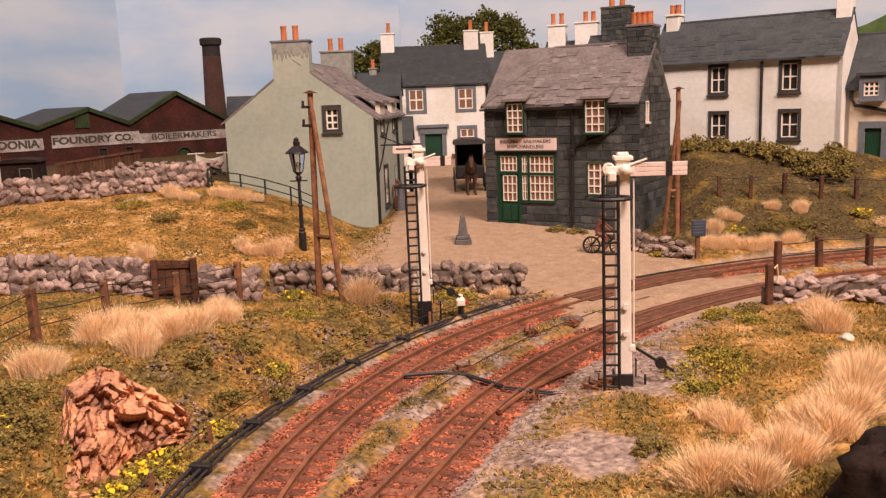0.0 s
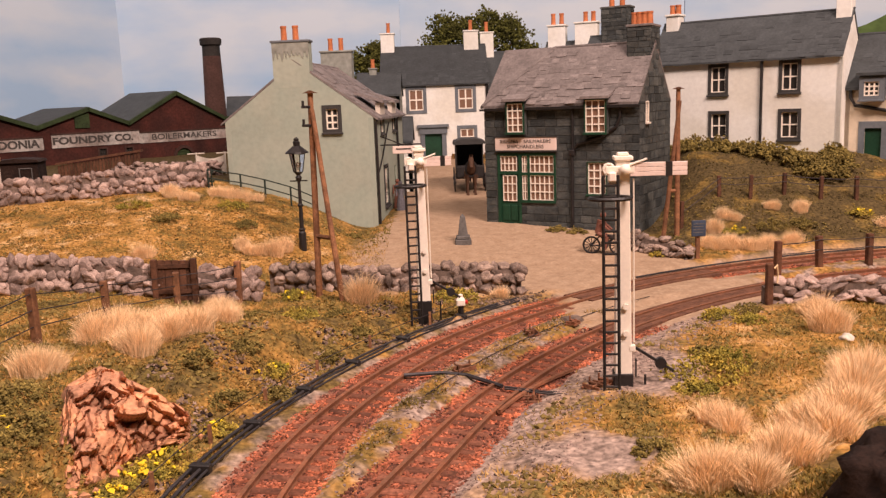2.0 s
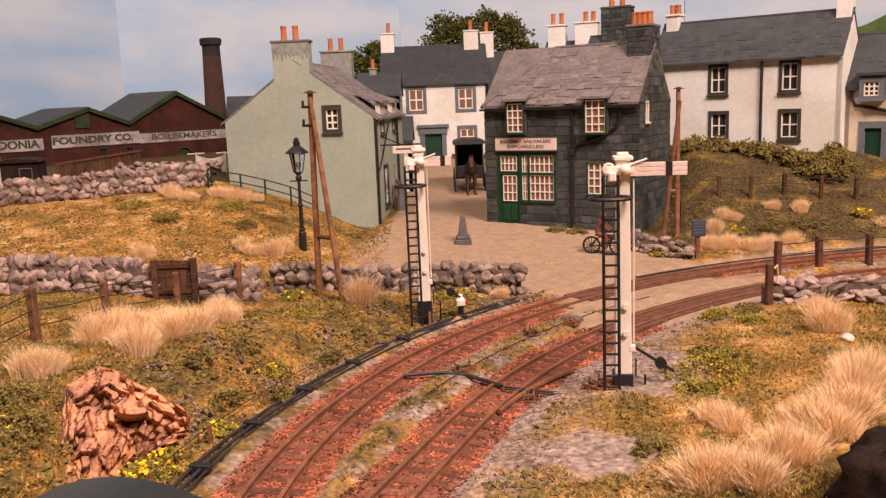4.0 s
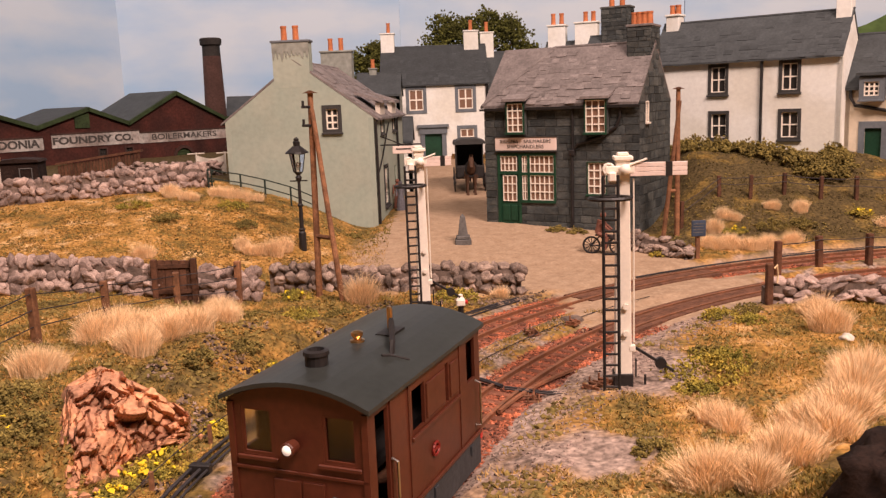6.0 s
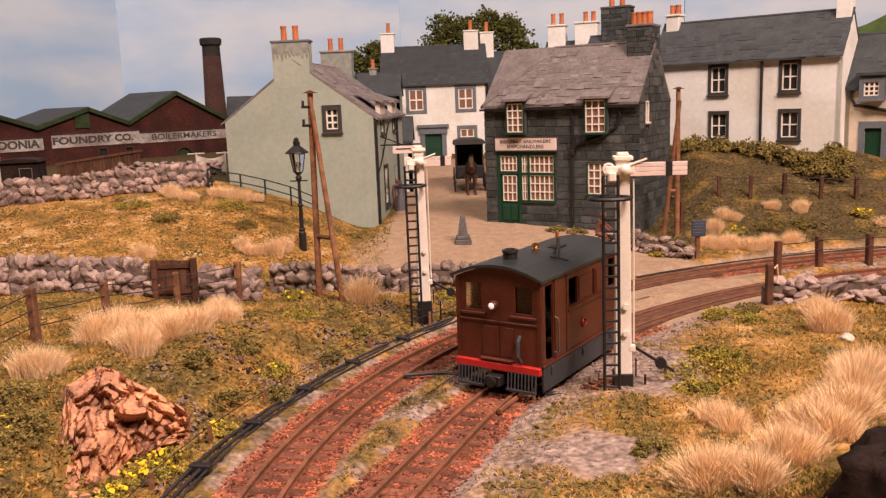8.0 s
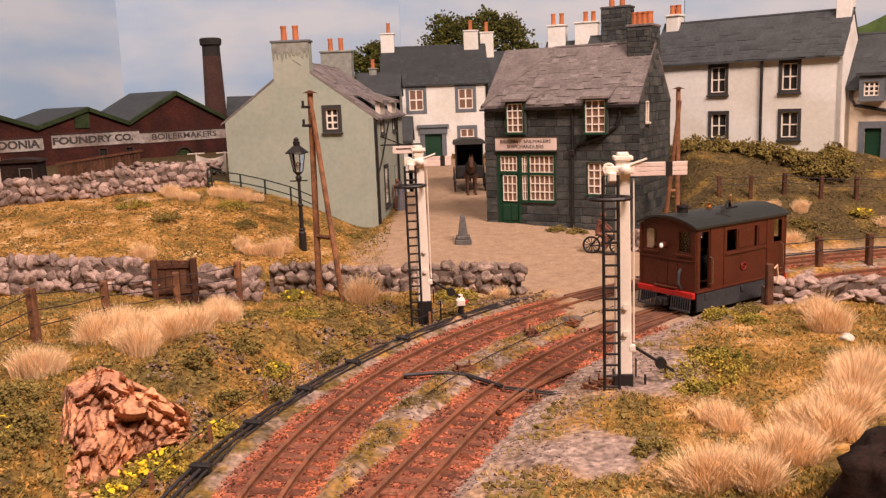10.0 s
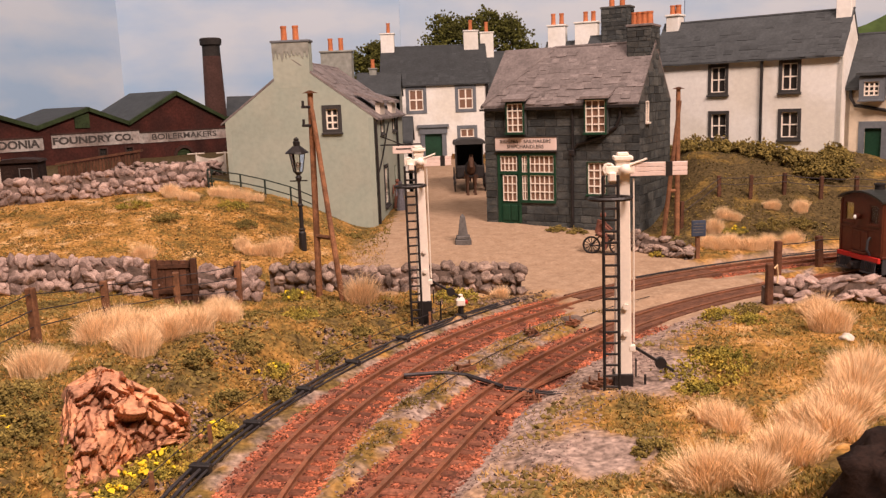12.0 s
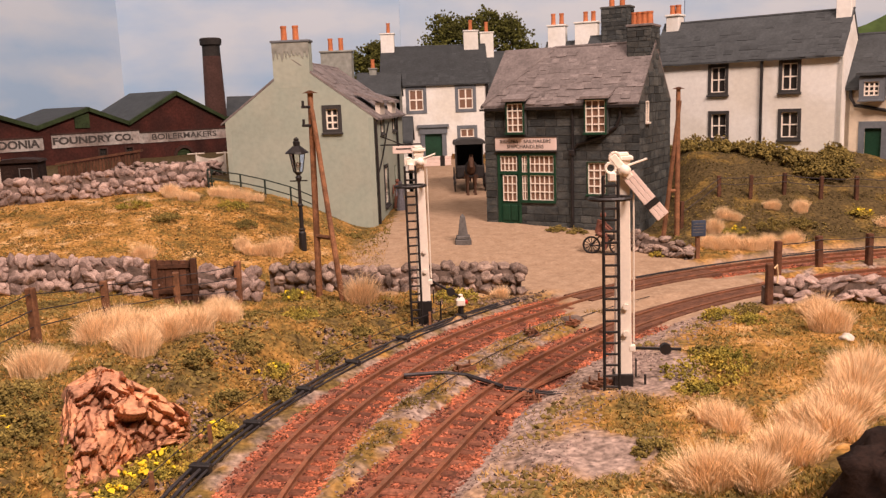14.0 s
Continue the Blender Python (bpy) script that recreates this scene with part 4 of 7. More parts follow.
    blob(bm, (0.02, -0.08, 0.0), 0.14, 0.05, 2)
    part("boss", bm, "paint_white", arm, smooth=True)
    bm = B()
    rod(bm, (0.1, -0.05, 0.1), (0.52, -0.05, 0.24), 0.025, seg=6)
    part("arm_stay", bm, "paint_white", s, "", at(0, -0.24, 5.16 + up))
    bm = B()
    box(bm, -0.36, -0.18, -0.42, -0.2, 4.9 + up, 5.12 + up, 0.03)
    part("lamp", bm, "paint_white", s, "white signal lamp")
    lever = empty("balance_lever", at(0.30, -0.14, 1.22), "", "")
    lever.parent = s
    lever.matrix_basis = at(0.30, -0.14, 1.22, 0, 33, 0)
    bm = B()
    box(bm, -0.1, 1.05, -0.025, 0.025, -0.035, 0.035, 0.01)
    part("lever_arm", bm, "black_paint", lever)
    bm = B()
    rod(bm, (0.68, -0.07, 0), (0.68, 0.07, 0), 0.135, seg=14)
    part("weight", bm, "black_paint", lever)
    bm = B()
    rod(bm, (0.52, -0.1, -0.1), (0.52, -0.1, 0.55), 0.03, seg=6)
    rod(bm, (0.30, -0.1, 0.50), (0.30, -0.1, 0.95), 0.022, seg=6)
    part("guide", bm, "black_paint", s)
    return s, arm, lever


signal_b, arm_b, lever_b = signal("signal", at(-0.68, 27.45, 0.16, 0, 0, 6), 1.02, "white wooden signal post with a short arm beside the stone wall")
signal_a, arm_a, lever_a = signal("signal", at(4.22, 19.72, 0.02, 0, 0, -6), 1.42, "tall white wooden signal post with a black ladder on cinders", 0.315, 0.2)


# the steam tram
def build_tram():
    t = empty("steam_tram", at(0, 0, 0), "brown enclosed steam tram engine with a dark roof and red beam", "tram engine")
    L, W, ZB, ZE = 4.81, 1.17, 0.86, 2.94
    TH = 0.06
    brown = "tram_brown"
    # end walls with two windows, side walls with openings
    ends = [(0.22, 0.76, 2.10, 2.84), (1.60, 2.14, 2.10, 2.84)]
    top = [(2 * W * i / 8, ZE + 0.28 * (1 - (i / 4 - 1) ** 2)) for i in range(9)]
    wall(t, "front_panel", brown, at(0.08, W, 0, 0, 0, -90), top, ZB, ends, TH)
    wall(t, "rear_panel", brown, at(L - 0.08, -W, 0, 0, 0, 90), top, ZB, ends, TH)
    sides = [(0.20, 0.62, 0.98, 2.82), (1.50, 2.0, 2.05, 2.75), (2.92, 3.06, 2.05, 2.75), (3.98, 4.42, 2.05, 2.82)]
    for m in (at(0.08, -W, 0), at(L - 0.08, W, 0, 0, 0, 180)):
        wall(t, "side_panel", brown, m, [(0, ZE), (L - 0.16, ZE)], ZB, sides, TH)
        p = empty("side_trim", m, "", "")
        p.parent = t
        bm = B()
        box(bm, 1.42, 3.55, -0.05, -0.002, 1.93, 2.01, 0.012)
        box(bm, 0.66, 0.74, -0.03, -0.002, 0.9, 2.9)
        box(bm, 1.34, 1.40, -0.02, -0.002, 0.9, 2.9)
        box(bm, 3.58, 3.64, -0.02, -0.002, 0.9, 2.9)
        box(bm, 2.06, 2.86, -0.025, -0.002, 2.09, 2.70, 0.015)
        box(bm, 3.12, 3.52, -0.025, -0.002, 2.09, 2.70, 0.015)
        box(bm, 0.0, L - 0.16, -0.04, -0.002, 0.87, 0.95, 0.012)
        part("beading", bm, brown, p)
        for u in (0.66, 4.36):
            bm = B()
            tube(bm, [(u, -0.02, 1.12), (u, -0.12, 1.14), (u, -0.12, 1.96), (u, -0.02, 2.0)], 0.022, 6)
            part("handrail", bm, "steel", p)
        bm = B()
        for i in range(14):
            a0, a1 = 2 * math.pi * i / 14, 2 * math.pi * (i + 1) / 14
            rod(bm, (2.36 + 0.13 * math.cos(a0), -0.02, 1.46 + 0.11 * math.sin(a0)), (2.36 + 0.13 * math.cos(a1), -0.02, 1.46 + 0.11 * math.sin(a1)), 0.028, seg=5)
        box(bm, 2.25, 2.47, -0.025, -0.004, 1.43, 1.48)
        part("emblem", bm, "emblem_red", p, "small red oval emblem")
        bm = B()
        box(bm, 0.06, L - 0.20, -0.01, 0.05, 0.27, 0.85, 0.01)
        part("skirt", bm, "tram_skirt", p, "grey side skirt over the wheels")
        for u in (0.5, 2.3, 4.1):
            bm = B()
            box(bm, u - 0.08, u + 0.08, -0.05, -0.012, 0.62, 0.82, 0.01)
            part("hinge", bm, "tram_skirt", p)
    for m, nm in ((at(0.08, W, 0, 0, 0, -90), "front"), (at(L - 0.08, -W, 0, 0, 0, 90), "rear")):
        p = empty("end_trim", m, "", "")
        p.parent = t
        bm = B()
        box(bm, 0.14, 0.84, -0.05, -0.002, 2.02, 2.09, 0.012)
        box(bm, 1.52, 2.22, -0.05, -0.002, 2.02, 2.09, 0.012)
        box(bm, 0.0, 2 * W, -0.03, -0.002, 1.86, 1.92, 0.012)
        box(bm, 0.72, 1.20, -0.025, -0.002, 1.02, 1.78, 0.02)
        box(bm, 1.22, 1.60, -0.025, -0.002, 1.02, 1.78, 0.02)
        box(bm, 0.0, 0.10, -0.03, -0.002, 0.9, 2.9)
        box(bm, 2 * W - 0.10, 2 * W, -0.03, -0.002, 0.9, 2.9)
        box(bm, 0.70, 1.60, -0.14, -0.002, 0.93, 1.00, 0.02)
        part("beading", bm, brown, p)
        bm = B()
        box(bm, 0.0, 2 * W, -0.13, -0.003, 0.70, 0.90, 0.02)
        part("buffer_beam", bm, "red_paint", p, "bright red buffer beam")
        for a in ends:
            bm = B()
            for q in ((a[0], a[0] + 0.045, a[2], a[3]), (a[1] - 0.045, a[1], a[2], a[3]), (a[0] + 0.045, a[1] - 0.045, a[3] - 0.045, a[3]), (a[0] + 0.045, a[1] - 0.045, a[2], a[2] + 0.045)):
                box(bm, q[0], q[1], 0.008, 0.04, q[2], q[3])
            wf_ = part("window_frame", bm, brown, p)
            bm = B()
            box(bm, a[0], a[1], 0.045, 0.052, a[2], a[3])
            part("pane", bm, "tram_glass", wf_)
        bm = B()
        lathe(bm, [(0.03, 0), (0.10, 0.02), (0.115, 0.2), (0.10, 0.22)], 14)
        bm.transform(Matrix.Translation((1.13, -0.02, 2.33)) @ Matrix.Rotation(radians(90), 4, "X"))
        lampp = part("headlamp", bm, brown, p)
        bm = B()
        bmesh.ops.create_uvsphere(bm, u_segments=12, v_segments=8, radius=0.085, matrix=Matrix.Translation((1.13, -0.21, 2.33)))
        part("lens", bm, "lamp_lens", lampp, "pale lamp lens", smooth=True)
        bm = B()
        tube(bm, [(1.80, -0.06, 0.95), (1.80, -0.2, 1.15), (1.79, -0.16, 1.5), (1.79, -0.06, 1.62)], 0.05, 8)
        part("brake_hose", bm, "tram_skirt", p, "grey hanging hose")
        guard = empty("cowcatcher", at(0, 0, 0), "", "")
        guard.parent = p
        bm = B()
        rod(bm, (0, -0.18, 0.30), (0, -0.14, 0.74), 0.022, seg=6)
        me = None
        for i in range(24):
            u = 0.10 + i * (2 * W - 0.2) / 23
            if 0.85 < u < 1.45:
                continue
            if me is None:
                b = part("bar", bm, "tram_skirt", guard, "", at(u, 0, 0))
                me = b.data
            else:
                shared("bar", me, guard, at(u, 0, 0))
        for a, b in ((0.08, 0.85), (1.45, 2 * W - 0.08)):
            bm = B()
            box(bm, a, b, -0.21, -0.15, 0.26, 0.33, 0.01)
            part("rail", bm, "tram_skirt", guard)
        bm = B()
        box(bm, 0.95, 1.35, -0.32, 0.1, 0.35, 0.62, 0.03)
        rod(bm, (1.15, -0.42, 0.47), (1.15, -0.2, 0.47), 0.12, seg=10)
        part("coupling", bm, "black_paint", p)
    # roof
    bm = B()
    n = 12
    prof = [(-1.25 + 2.5 * i / n, ZE + 0.0 + 0.30 * (1 - (2 * i / n - 1) ** 2)) for i in range(n + 1)]
    poly = prof + [(u, z + 0.07) for u, z in prof[::-1]]
    vs = [[bm.verts.new((x, u, z)) for u, z in poly] for x in (-0.04, L + 0.04)]
    k = len(poly)
    for i in range(k):
        bm.faces.new((vs[0][i], vs[1][i], vs[1][(i + 1) % k], vs[0][(i + 1) % k]))
    for i in range(n):
        for q in (0, 1):
            bm.faces.new((vs[q][i], vs[q][i + 1], vs[q][k - 2 - i], vs[q][k - 1 - i]))
    bmesh.ops.recalc_face_normals(bm, faces=bm.faces)
    roof = part("roof", bm, "tram_roof", t, "dark grey arched roof")
    zr = ZE + 0.36
    bm = B()
    lathe(bm, [(0.18, -0.1), (0.18, 0.22), (0.205, 0.23), (0.20, 0.29), (0.13, 0.31), (0.12, 0.24)], 16)
    part("chimney", bm, "black_paint", roof, "short black chimney", at(0.86, 0.06, zr - 0.06))
    bm = B()
    lathe(bm, [(0.12, -0.05), (0.12, 0.04), (0.06, 0.06), (0.10, 0.12), (0.10, 0.17), (0.03, 0.2)], 14)
    part("safety_valve", bm, "brass", roof, "polished brass valve", at(2.15, 0.03, zr))
    bm = B()
    tube(bm, [(1.95, -0.68, zr - 0.12), (2.05, -0.66, zr + 0.08), (2.75, -0.32, zr + 0.24), (2.95, -0.22, zr + 0.02)], 0.05, 6)
    tube(bm, [(1.72, -0.62, zr - 0.06), (1.85, -0.72, zr - 0.09), (1.98, -0.98, zr - 0.18)], 0.03, 6)
    box(bm, 2.6, 3.15, -0.38, -0.08, zr - 0.04, zr + 0.02)
    part("exhaust_pipe", bm, "black_paint", roof)
    bm = B()
    lathe(bm, [(0.05, -0.05), (0.05, 0.36), (0.035, 0.40)], 10)
    part("whistle", bm, "brass", roof, "", at(3.05, -0.15, zr))
    for x in (0.95, L - 0.95):
        bm = B()
        box(bm, x - 0.03, x + 0.03, -0.55, W - 0.1, 0.9, 2.9)
        part("bulkhead", bm, brown, t)
    # inside: floor, boiler, end bulkheads
    bm = B()
    box(bm, 0.16, L - 0.16, -W + 0.07, W - 0.07, 0.80, 0.90)
    part("floor", bm, "wood_dark", t)
    bm = B()
    rod(bm, (1.05, 0, 1.5), (3.75, 0, 1.5), 0.45, seg=18)
    part("boiler", bm, "black_paint", t)
    for x in (1.0, 3.75):
        for y in (-0.42, 0.42):
            bm = B()
            rod(bm, (x, y - 0.05, 0.42), (x, y + 0.05, 0.42), 0.28, seg=20)
            part("wheel", bm, "iron", t)
    for x in (1.0, 3.75):
        bm = B()
        rod(bm, (x, -0.4, 0.42), (x, 0.4, 0.42), 0.06, seg=8)
        part("axle", bm, "iron", t)
    return t


lens = bpy.data.materials.new("lamp_lens")
lens.use_nodes = True
lens.node_tree.nodes["Principled BSDF"].inputs["Base Color"].default_value = (0.85, 0.8, 0.72, 1)
lens.node_tree.nodes["Principled BSDF"].inputs["Roughness"].default_value = 0.15
lens.node_tree.nodes["Principled BSDF"].inputs["Emission Color"].default_value = (1, 0.9, 0.8, 1)
lens.node_tree.nodes["Principled BSDF"].inputs["Emission Strength"].default_value = 0.35
M["lamp_lens"] = lens
tram = build_tram()


# dry stone walls
def stone_meshes(mat):
    """Weathered field stones: rounded lumps with a few broken flats."""
    out = []
    rnd = random.Random(12)
    for i in range(9):
        bm = B()
        blob(bm, (0, 0, 0), 0.52, 0.30, 3, i + 1)
        for k in range(7):
            d = Vector((rnd.gauss(0, 1), rnd.gauss(0, 1), rnd.gauss(0, 1))).normalized()
            lim = rnd.uniform(0.33, 0.44)
            for v in bm.verts:
                e = v.co.dot(d) - lim
                if e > 0:
                    v.co -= d * e * 0.85
        for v in bm.verts:
            v.co *= 1 + 0.09 * noise.noise(v.co * 7 + Vector((i, 0, 0)))
        bm.transform(Matrix.Scale(S, 4))
        me = bpy.data.meshes.new("stone")
        bm.to_mesh(me)
        bm.free()
        me.materials.append(M[mat])
        for p in me.polygons:
            p.use_smooth = True
        out.append(me)
    return out


STONES = {mt: stone_meshes(mt) for mt in ("rubble", "rubble_grey")}


def stone_wall(pts, h0, h1, size, label, rows=3, seed=1, mat="rubble"):
    """A dry stone wall along a line of the plan, standing on the ground, from height h0 to h1."""
    rnd = random.Random(seed)
    w = empty("stone_wall", at(pts[0][0], pts[0][1], 0), label, "stone wall")
    inv = Vector((pts[0][0], pts[0][1], 0))
    lens_ = [math.dist(a, b) for a, b in zip(pts, pts[1:])]
    total = sum(lens_)

    def along(s):
        for (a, b), l in zip(zip(pts, pts[1:]), lens_):
            if s <= l:
                t = s / l
                return a[0] + (b[0] - a[0]) * t, a[1] + (b[1] - a[1]) * t, math.atan2(b[1] - a[1], b[0] - a[0])
            s -= l
        a, b = pts[-2], pts[-1]
        return b[0], b[1], math.atan2(b[1] - a[1], b[0] - a[0])
    bm = B()
    k = max(2, int(total / 0.5))
    rings = []
    for i in range(k + 1):
        x, y, a = along(total * i / k)
        z = height(x, y, False)
        h = (h0 + (h1 - h0) * i / k) * 0.86
        nx, ny = -math.sin(a), math.cos(a)
        rings.append([bm.verts.new((x + nx * o - inv.x, y + ny * o - inv.y, zz)) for o, zz in ((-0.27, z - 0.4), (0.27, z - 0.4), (0.21, z + h * 0.97), (-0.21, z + h * 0.97))])
    for p, q in zip(rings, rings[1:]):
        for i in range(4):
            bm.faces.new((p[i], p[(i + 1) % 4], q[(i + 1) % 4], q[i]))
    bm.faces.new(rings[0])
    bm.faces.new(rings[-1][::-1])
    bmesh.ops.recalc_face_normals(bm, faces=bm.faces)
    part("core", bm, "rubble_dark", w, "dark earth packing")
    for r in range(rows):
        s = rnd.uniform(0, size * 0.5)
        while s < total:
            lw = size * rnd.choice((0.55, 0.7, 0.85, 1.0, 1.2))
            x, y, a = along(min(total, s + lw / 2))
            h = h0 + (h1 - h0) * s / total
            ch = h / rows
            z = height(x, y, False) + ch * (r + 0.45) + rnd.uniform(-0.11, 0.11) + (0.04 if r == rows - 1 else 0)
            o = -0.20 + rnd.uniform(-0.05, 0.05) + (0.16 if r == rows - 1 else 0.02 * r)
            px, py = x - math.sin(a) * o, y + math.cos(a) * o
            m = at(px - inv.x, py - inv.y, z, rnd.uniform(-30, 30), rnd.uniform(-25, 25), math.degrees(a) + rnd.uniform(-25, 25)) @ Matrix.Diagonal((lw * 1.12, rnd.uniform(0.42, 0.58), ch * rnd.uniform(1.1, 1.55), 1))
            shared("stone", STONES[mat][rnd.randrange(9)], w, m)
            s += lw * 0.8
    return w


stone_wall([(-17.5, 29.35), (-13.7, 29.6), (-10.2, 29.75), (-6.75, 30.4)], 1.2, 1.15, 0.55, "dry stone wall of grey-pink rubble across the field", 3, 1)
stone_wall([(-6.6, 31.9), (-3.6, 31.9), (-0.5, 31.5), (2.85, 31.0)], 0.95, 1.02, 0.50, "dry stone wall of grey rubble along the lane", 3, 2, "rubble_grey")
stone_wall([(10.45, 27.3), (12.2, 27.0), (14.3, 26.7), (17.5, 26.3)], 0.74, 0.7, 0.55, "dry stone wall with pale round cope stones by the line", 3, 3)
stone_wall([(8.45, 37.6), (9.6, 36.6), (10.55, 35.7)], 0.78, 0.5, 0.42, "short low stone wall beside the shop", 3, 4, "rubble_grey")
stone_wall([(-26, 41.2), (-21.6, 41.7), (-16.8, 43.0), (-12.3, 44.8)], 1.1, 1.15, 0.55, "dry stone wall of pinkish rubble on the hill", 3, 5)
stone_wall([(-19.5, 51.0), (-16.5, 50.6), (-12.9, 50.0)], 0.62, 0.7, 0.5, "dry stone wall behind the hill", 3, 6)


# fences
def post_fence(points, tops, label, wires=3, half=0.11, mat="wood"):
    f = empty("wire_fence", at(points[0][0], points[0][1], 0), label, "fence")
    o = points[0]
    heads = []
    for (x, y), h in zip(points, tops):
        z = height(x, y, False)
        bm = B()
        box(bm, -half, half, -half, half, -0.3, h, 0.025)
        part("post", bm, mat, f, "", at(x - o[0], y - o[1], z, random.uniform(-2, 2), random.uniform(-2, 2), random.uniform(-15, 15)))
        heads.append((x - o[0], y - o[1], z, h))
    for k in range(wires):
        pts = []
        for a, b in zip(heads, heads[1:]):
            ta, tb = a[2] + a[3] * (0.9 - 0.3 * k), b[2] + b[3] * (0.9 - 0.3 * k)
            pts += [(a[0], a[1] - half, ta), ((a[0] + b[0]) / 2, (a[1] + b[1]) / 2 - half, (ta + tb) / 2 - 0.04)]
        pts.append((b[0], b[1] - half, tb))
        bm = B()
        tube(bm, pts, 0.018, 5)
        part("wire", bm, "iron", f)
    return f


post_fence([(-11.6, 18.6), (-11.01, 22.25), (-10.46, 25.7), (-9.21, 28.7), (-7.37, 29.9)], [1.3, 1.5, 1.15, 1.15, 1.5], "weathered wooden post and wire fence in the field")
post_fence([(12.92, 32.35), (14.89, 33.1), (17.05, 33.5), (19.4, 33.8)], [1.3, 1.3, 1.25, 1.2], "brown wooden post and wire fence between the tracks", 2, 0.12, "wood_dark")
post_fence([(11.4, 40.2), (13.62, 41.5), (15.04, 41.2), (16.72, 41.35), (18.33, 40.9), (19.96, 40.7), (22.5, 40.4)], [1.3, 0.98, 1.1, 1.05, 1.1, 1.15, 1.1], "dark wooden post and wire fence on the bank", 2, 0.09, "wood_dark")
g = empty("field_gate", at(-9.40, 29.32, height(-9.40, 29.32, False)), "brown boarded wooden gate leaning against the stone wall", "gate")
for i in range(5):
    bm = B()
    box(bm, -0.62 + i * 0.25, -0.385 + i * 0.25, -0.04, 0.04, 0.0, 1.45 - 0.01 * i, 0.01)
    part("board", bm, "wood_dark", g, "", at(0, 0, 0, -5))
for z in (0.25, 1.15):
    bm = B()
    box(bm, -0.64, 0.64, -0.10, -0.045, z, z + 0.16, 0.01)
    part("ledge", bm, "wood_dark", g, "", at(0, 0, 0, -5))
for x in (-0.72, 0.66):
    bm = B()
    box(bm, x - 0.1, x + 0.1, -0.12, 0.1, -0.3, 1.5, 0.02)
    part("gate_post", bm, "wood_dark", g)
p = empty("gate_post", at(10.5, 26.9, height(10.5, 26.9, False)), "weathered wooden post at the end of the stone wall", "post")
bm = B()
box(bm, -0.11, 0.11, -0.11, 0.11, -0.3, 1.38, 0.03)
part("timber", bm, "wood_dark", p)
bm = B()
tube(bm, [(0.1, -0.15, 1.25), (0.2, -0.1, 1.35), (0.26, -0.05, 1.0), (0.22, -0.1, 0.75)], 0.03, 5)
part("rope", bm, "straw", p)

# railing beside the cottage
rail = empty("railing", at(0, 0, 0), "dark green iron railing down the path beside the cottage", "railing")
rpts = [(-12.05, 44.3), (-10.4, 44.4), (-9.15, 44.4), (-7.8, 44.2), (-6.45, 43.9)]
rz = [height(x, y, False) for x, y in rpts]
for (x, y), z in zip(rpts, rz):
    bm = B()
    rod(bm, (x, y, z - 0.3), (x, y, z + 1.0), 0.05, seg=6)
    part("post", bm, "rail_green", rail)
for h in (0.98, 0.55):
    bm = B()
    tube(bm, [(x, y, z + h) for (x, y), z in zip(rpts, rz)], 0.034, 6)
    part("bar", bm, "rail_green", rail)
gate2 = empty("garden_gate", at(-12.4, 44.7, height(-12.4, 44.7, False)), "small dark green slatted gate at the hill wall", "gate")
for i in range(7):
    bm = B()
    box(bm, -0.45 + i * 0.14, -0.38 + i * 0.14, -0.03, 0.03, 0.0, 0.95)
    part("slat", bm, "rail_green", gate2)
for z in (0.2, 0.7):
    bm = B()
    box(bm, -0.48, 0.55, 0.03, 0.07, z, z + 0.1)
    part("gate_bar", bm, "rail_green", gate2)

# street lamp
lp = empty("street_lamp", at(-6.21, 37.4, height(-6.21, 37.4, False)), "black cast-iron street lamp with a glazed lantern", "street lamp")
bm = B()
lathe(bm, [(0.17, -0.2), (0.17, 0.75), (0.12, 0.82), (0.16, 0.9), (0.10, 0.95), (0.085, 1.9), (0.13, 1.94), (0.13, 2.0), (0.08, 2.05), (0.065, 3.0), (0.1, 3.05), (0.15, 3.2), (0.08, 3.3), (0.22, 3.45)], 12)
part("column", bm, "black_paint", lp)
bm = B()
rod(bm, (-0.38, 0, 3.05), (0.38, 0, 3.05), 0.03, seg=6)
part("ladder_bar", bm, "black_paint", lp)
lan = empty("lantern", at(0, 0, 3.45), "", "")
lan.parent = lp
for i in range(6):
    a = 2 * math.pi * i / 6
    bm = B()
    rod(bm, (0.20 * math.cos(a), 0.20 * math.sin(a), 0), (0.34 * math.cos(a), 0.34 * math.sin(a), 0.82), 0.025, seg=5)
    part("glazing_bar", bm, "black_paint", lan)
bm = B()
lathe(bm, [(0.52, 0.80), (0.50, 0.86), (0.2, 1.1), (0.14, 1.13), (0.16, 1.3), (0.1, 1.33), (0.12, 1.42), (0.03, 1.5)], 12)
part("lantern_roof", bm, "black_paint", lan)
bm = B()
lathe(bm, [(0.19, 0.0), (0.33, 0.8)], 6)
lg = part("lantern_glass", bm, "clear_glass", lan)
bm = B()
lathe(bm, [(0.03, 0.05), (0.04, 0.2), (0.09, 0.28), (0.09, 0.38), (0.02, 0.45)], 8)
part("burner", bm, "cloth", lan)

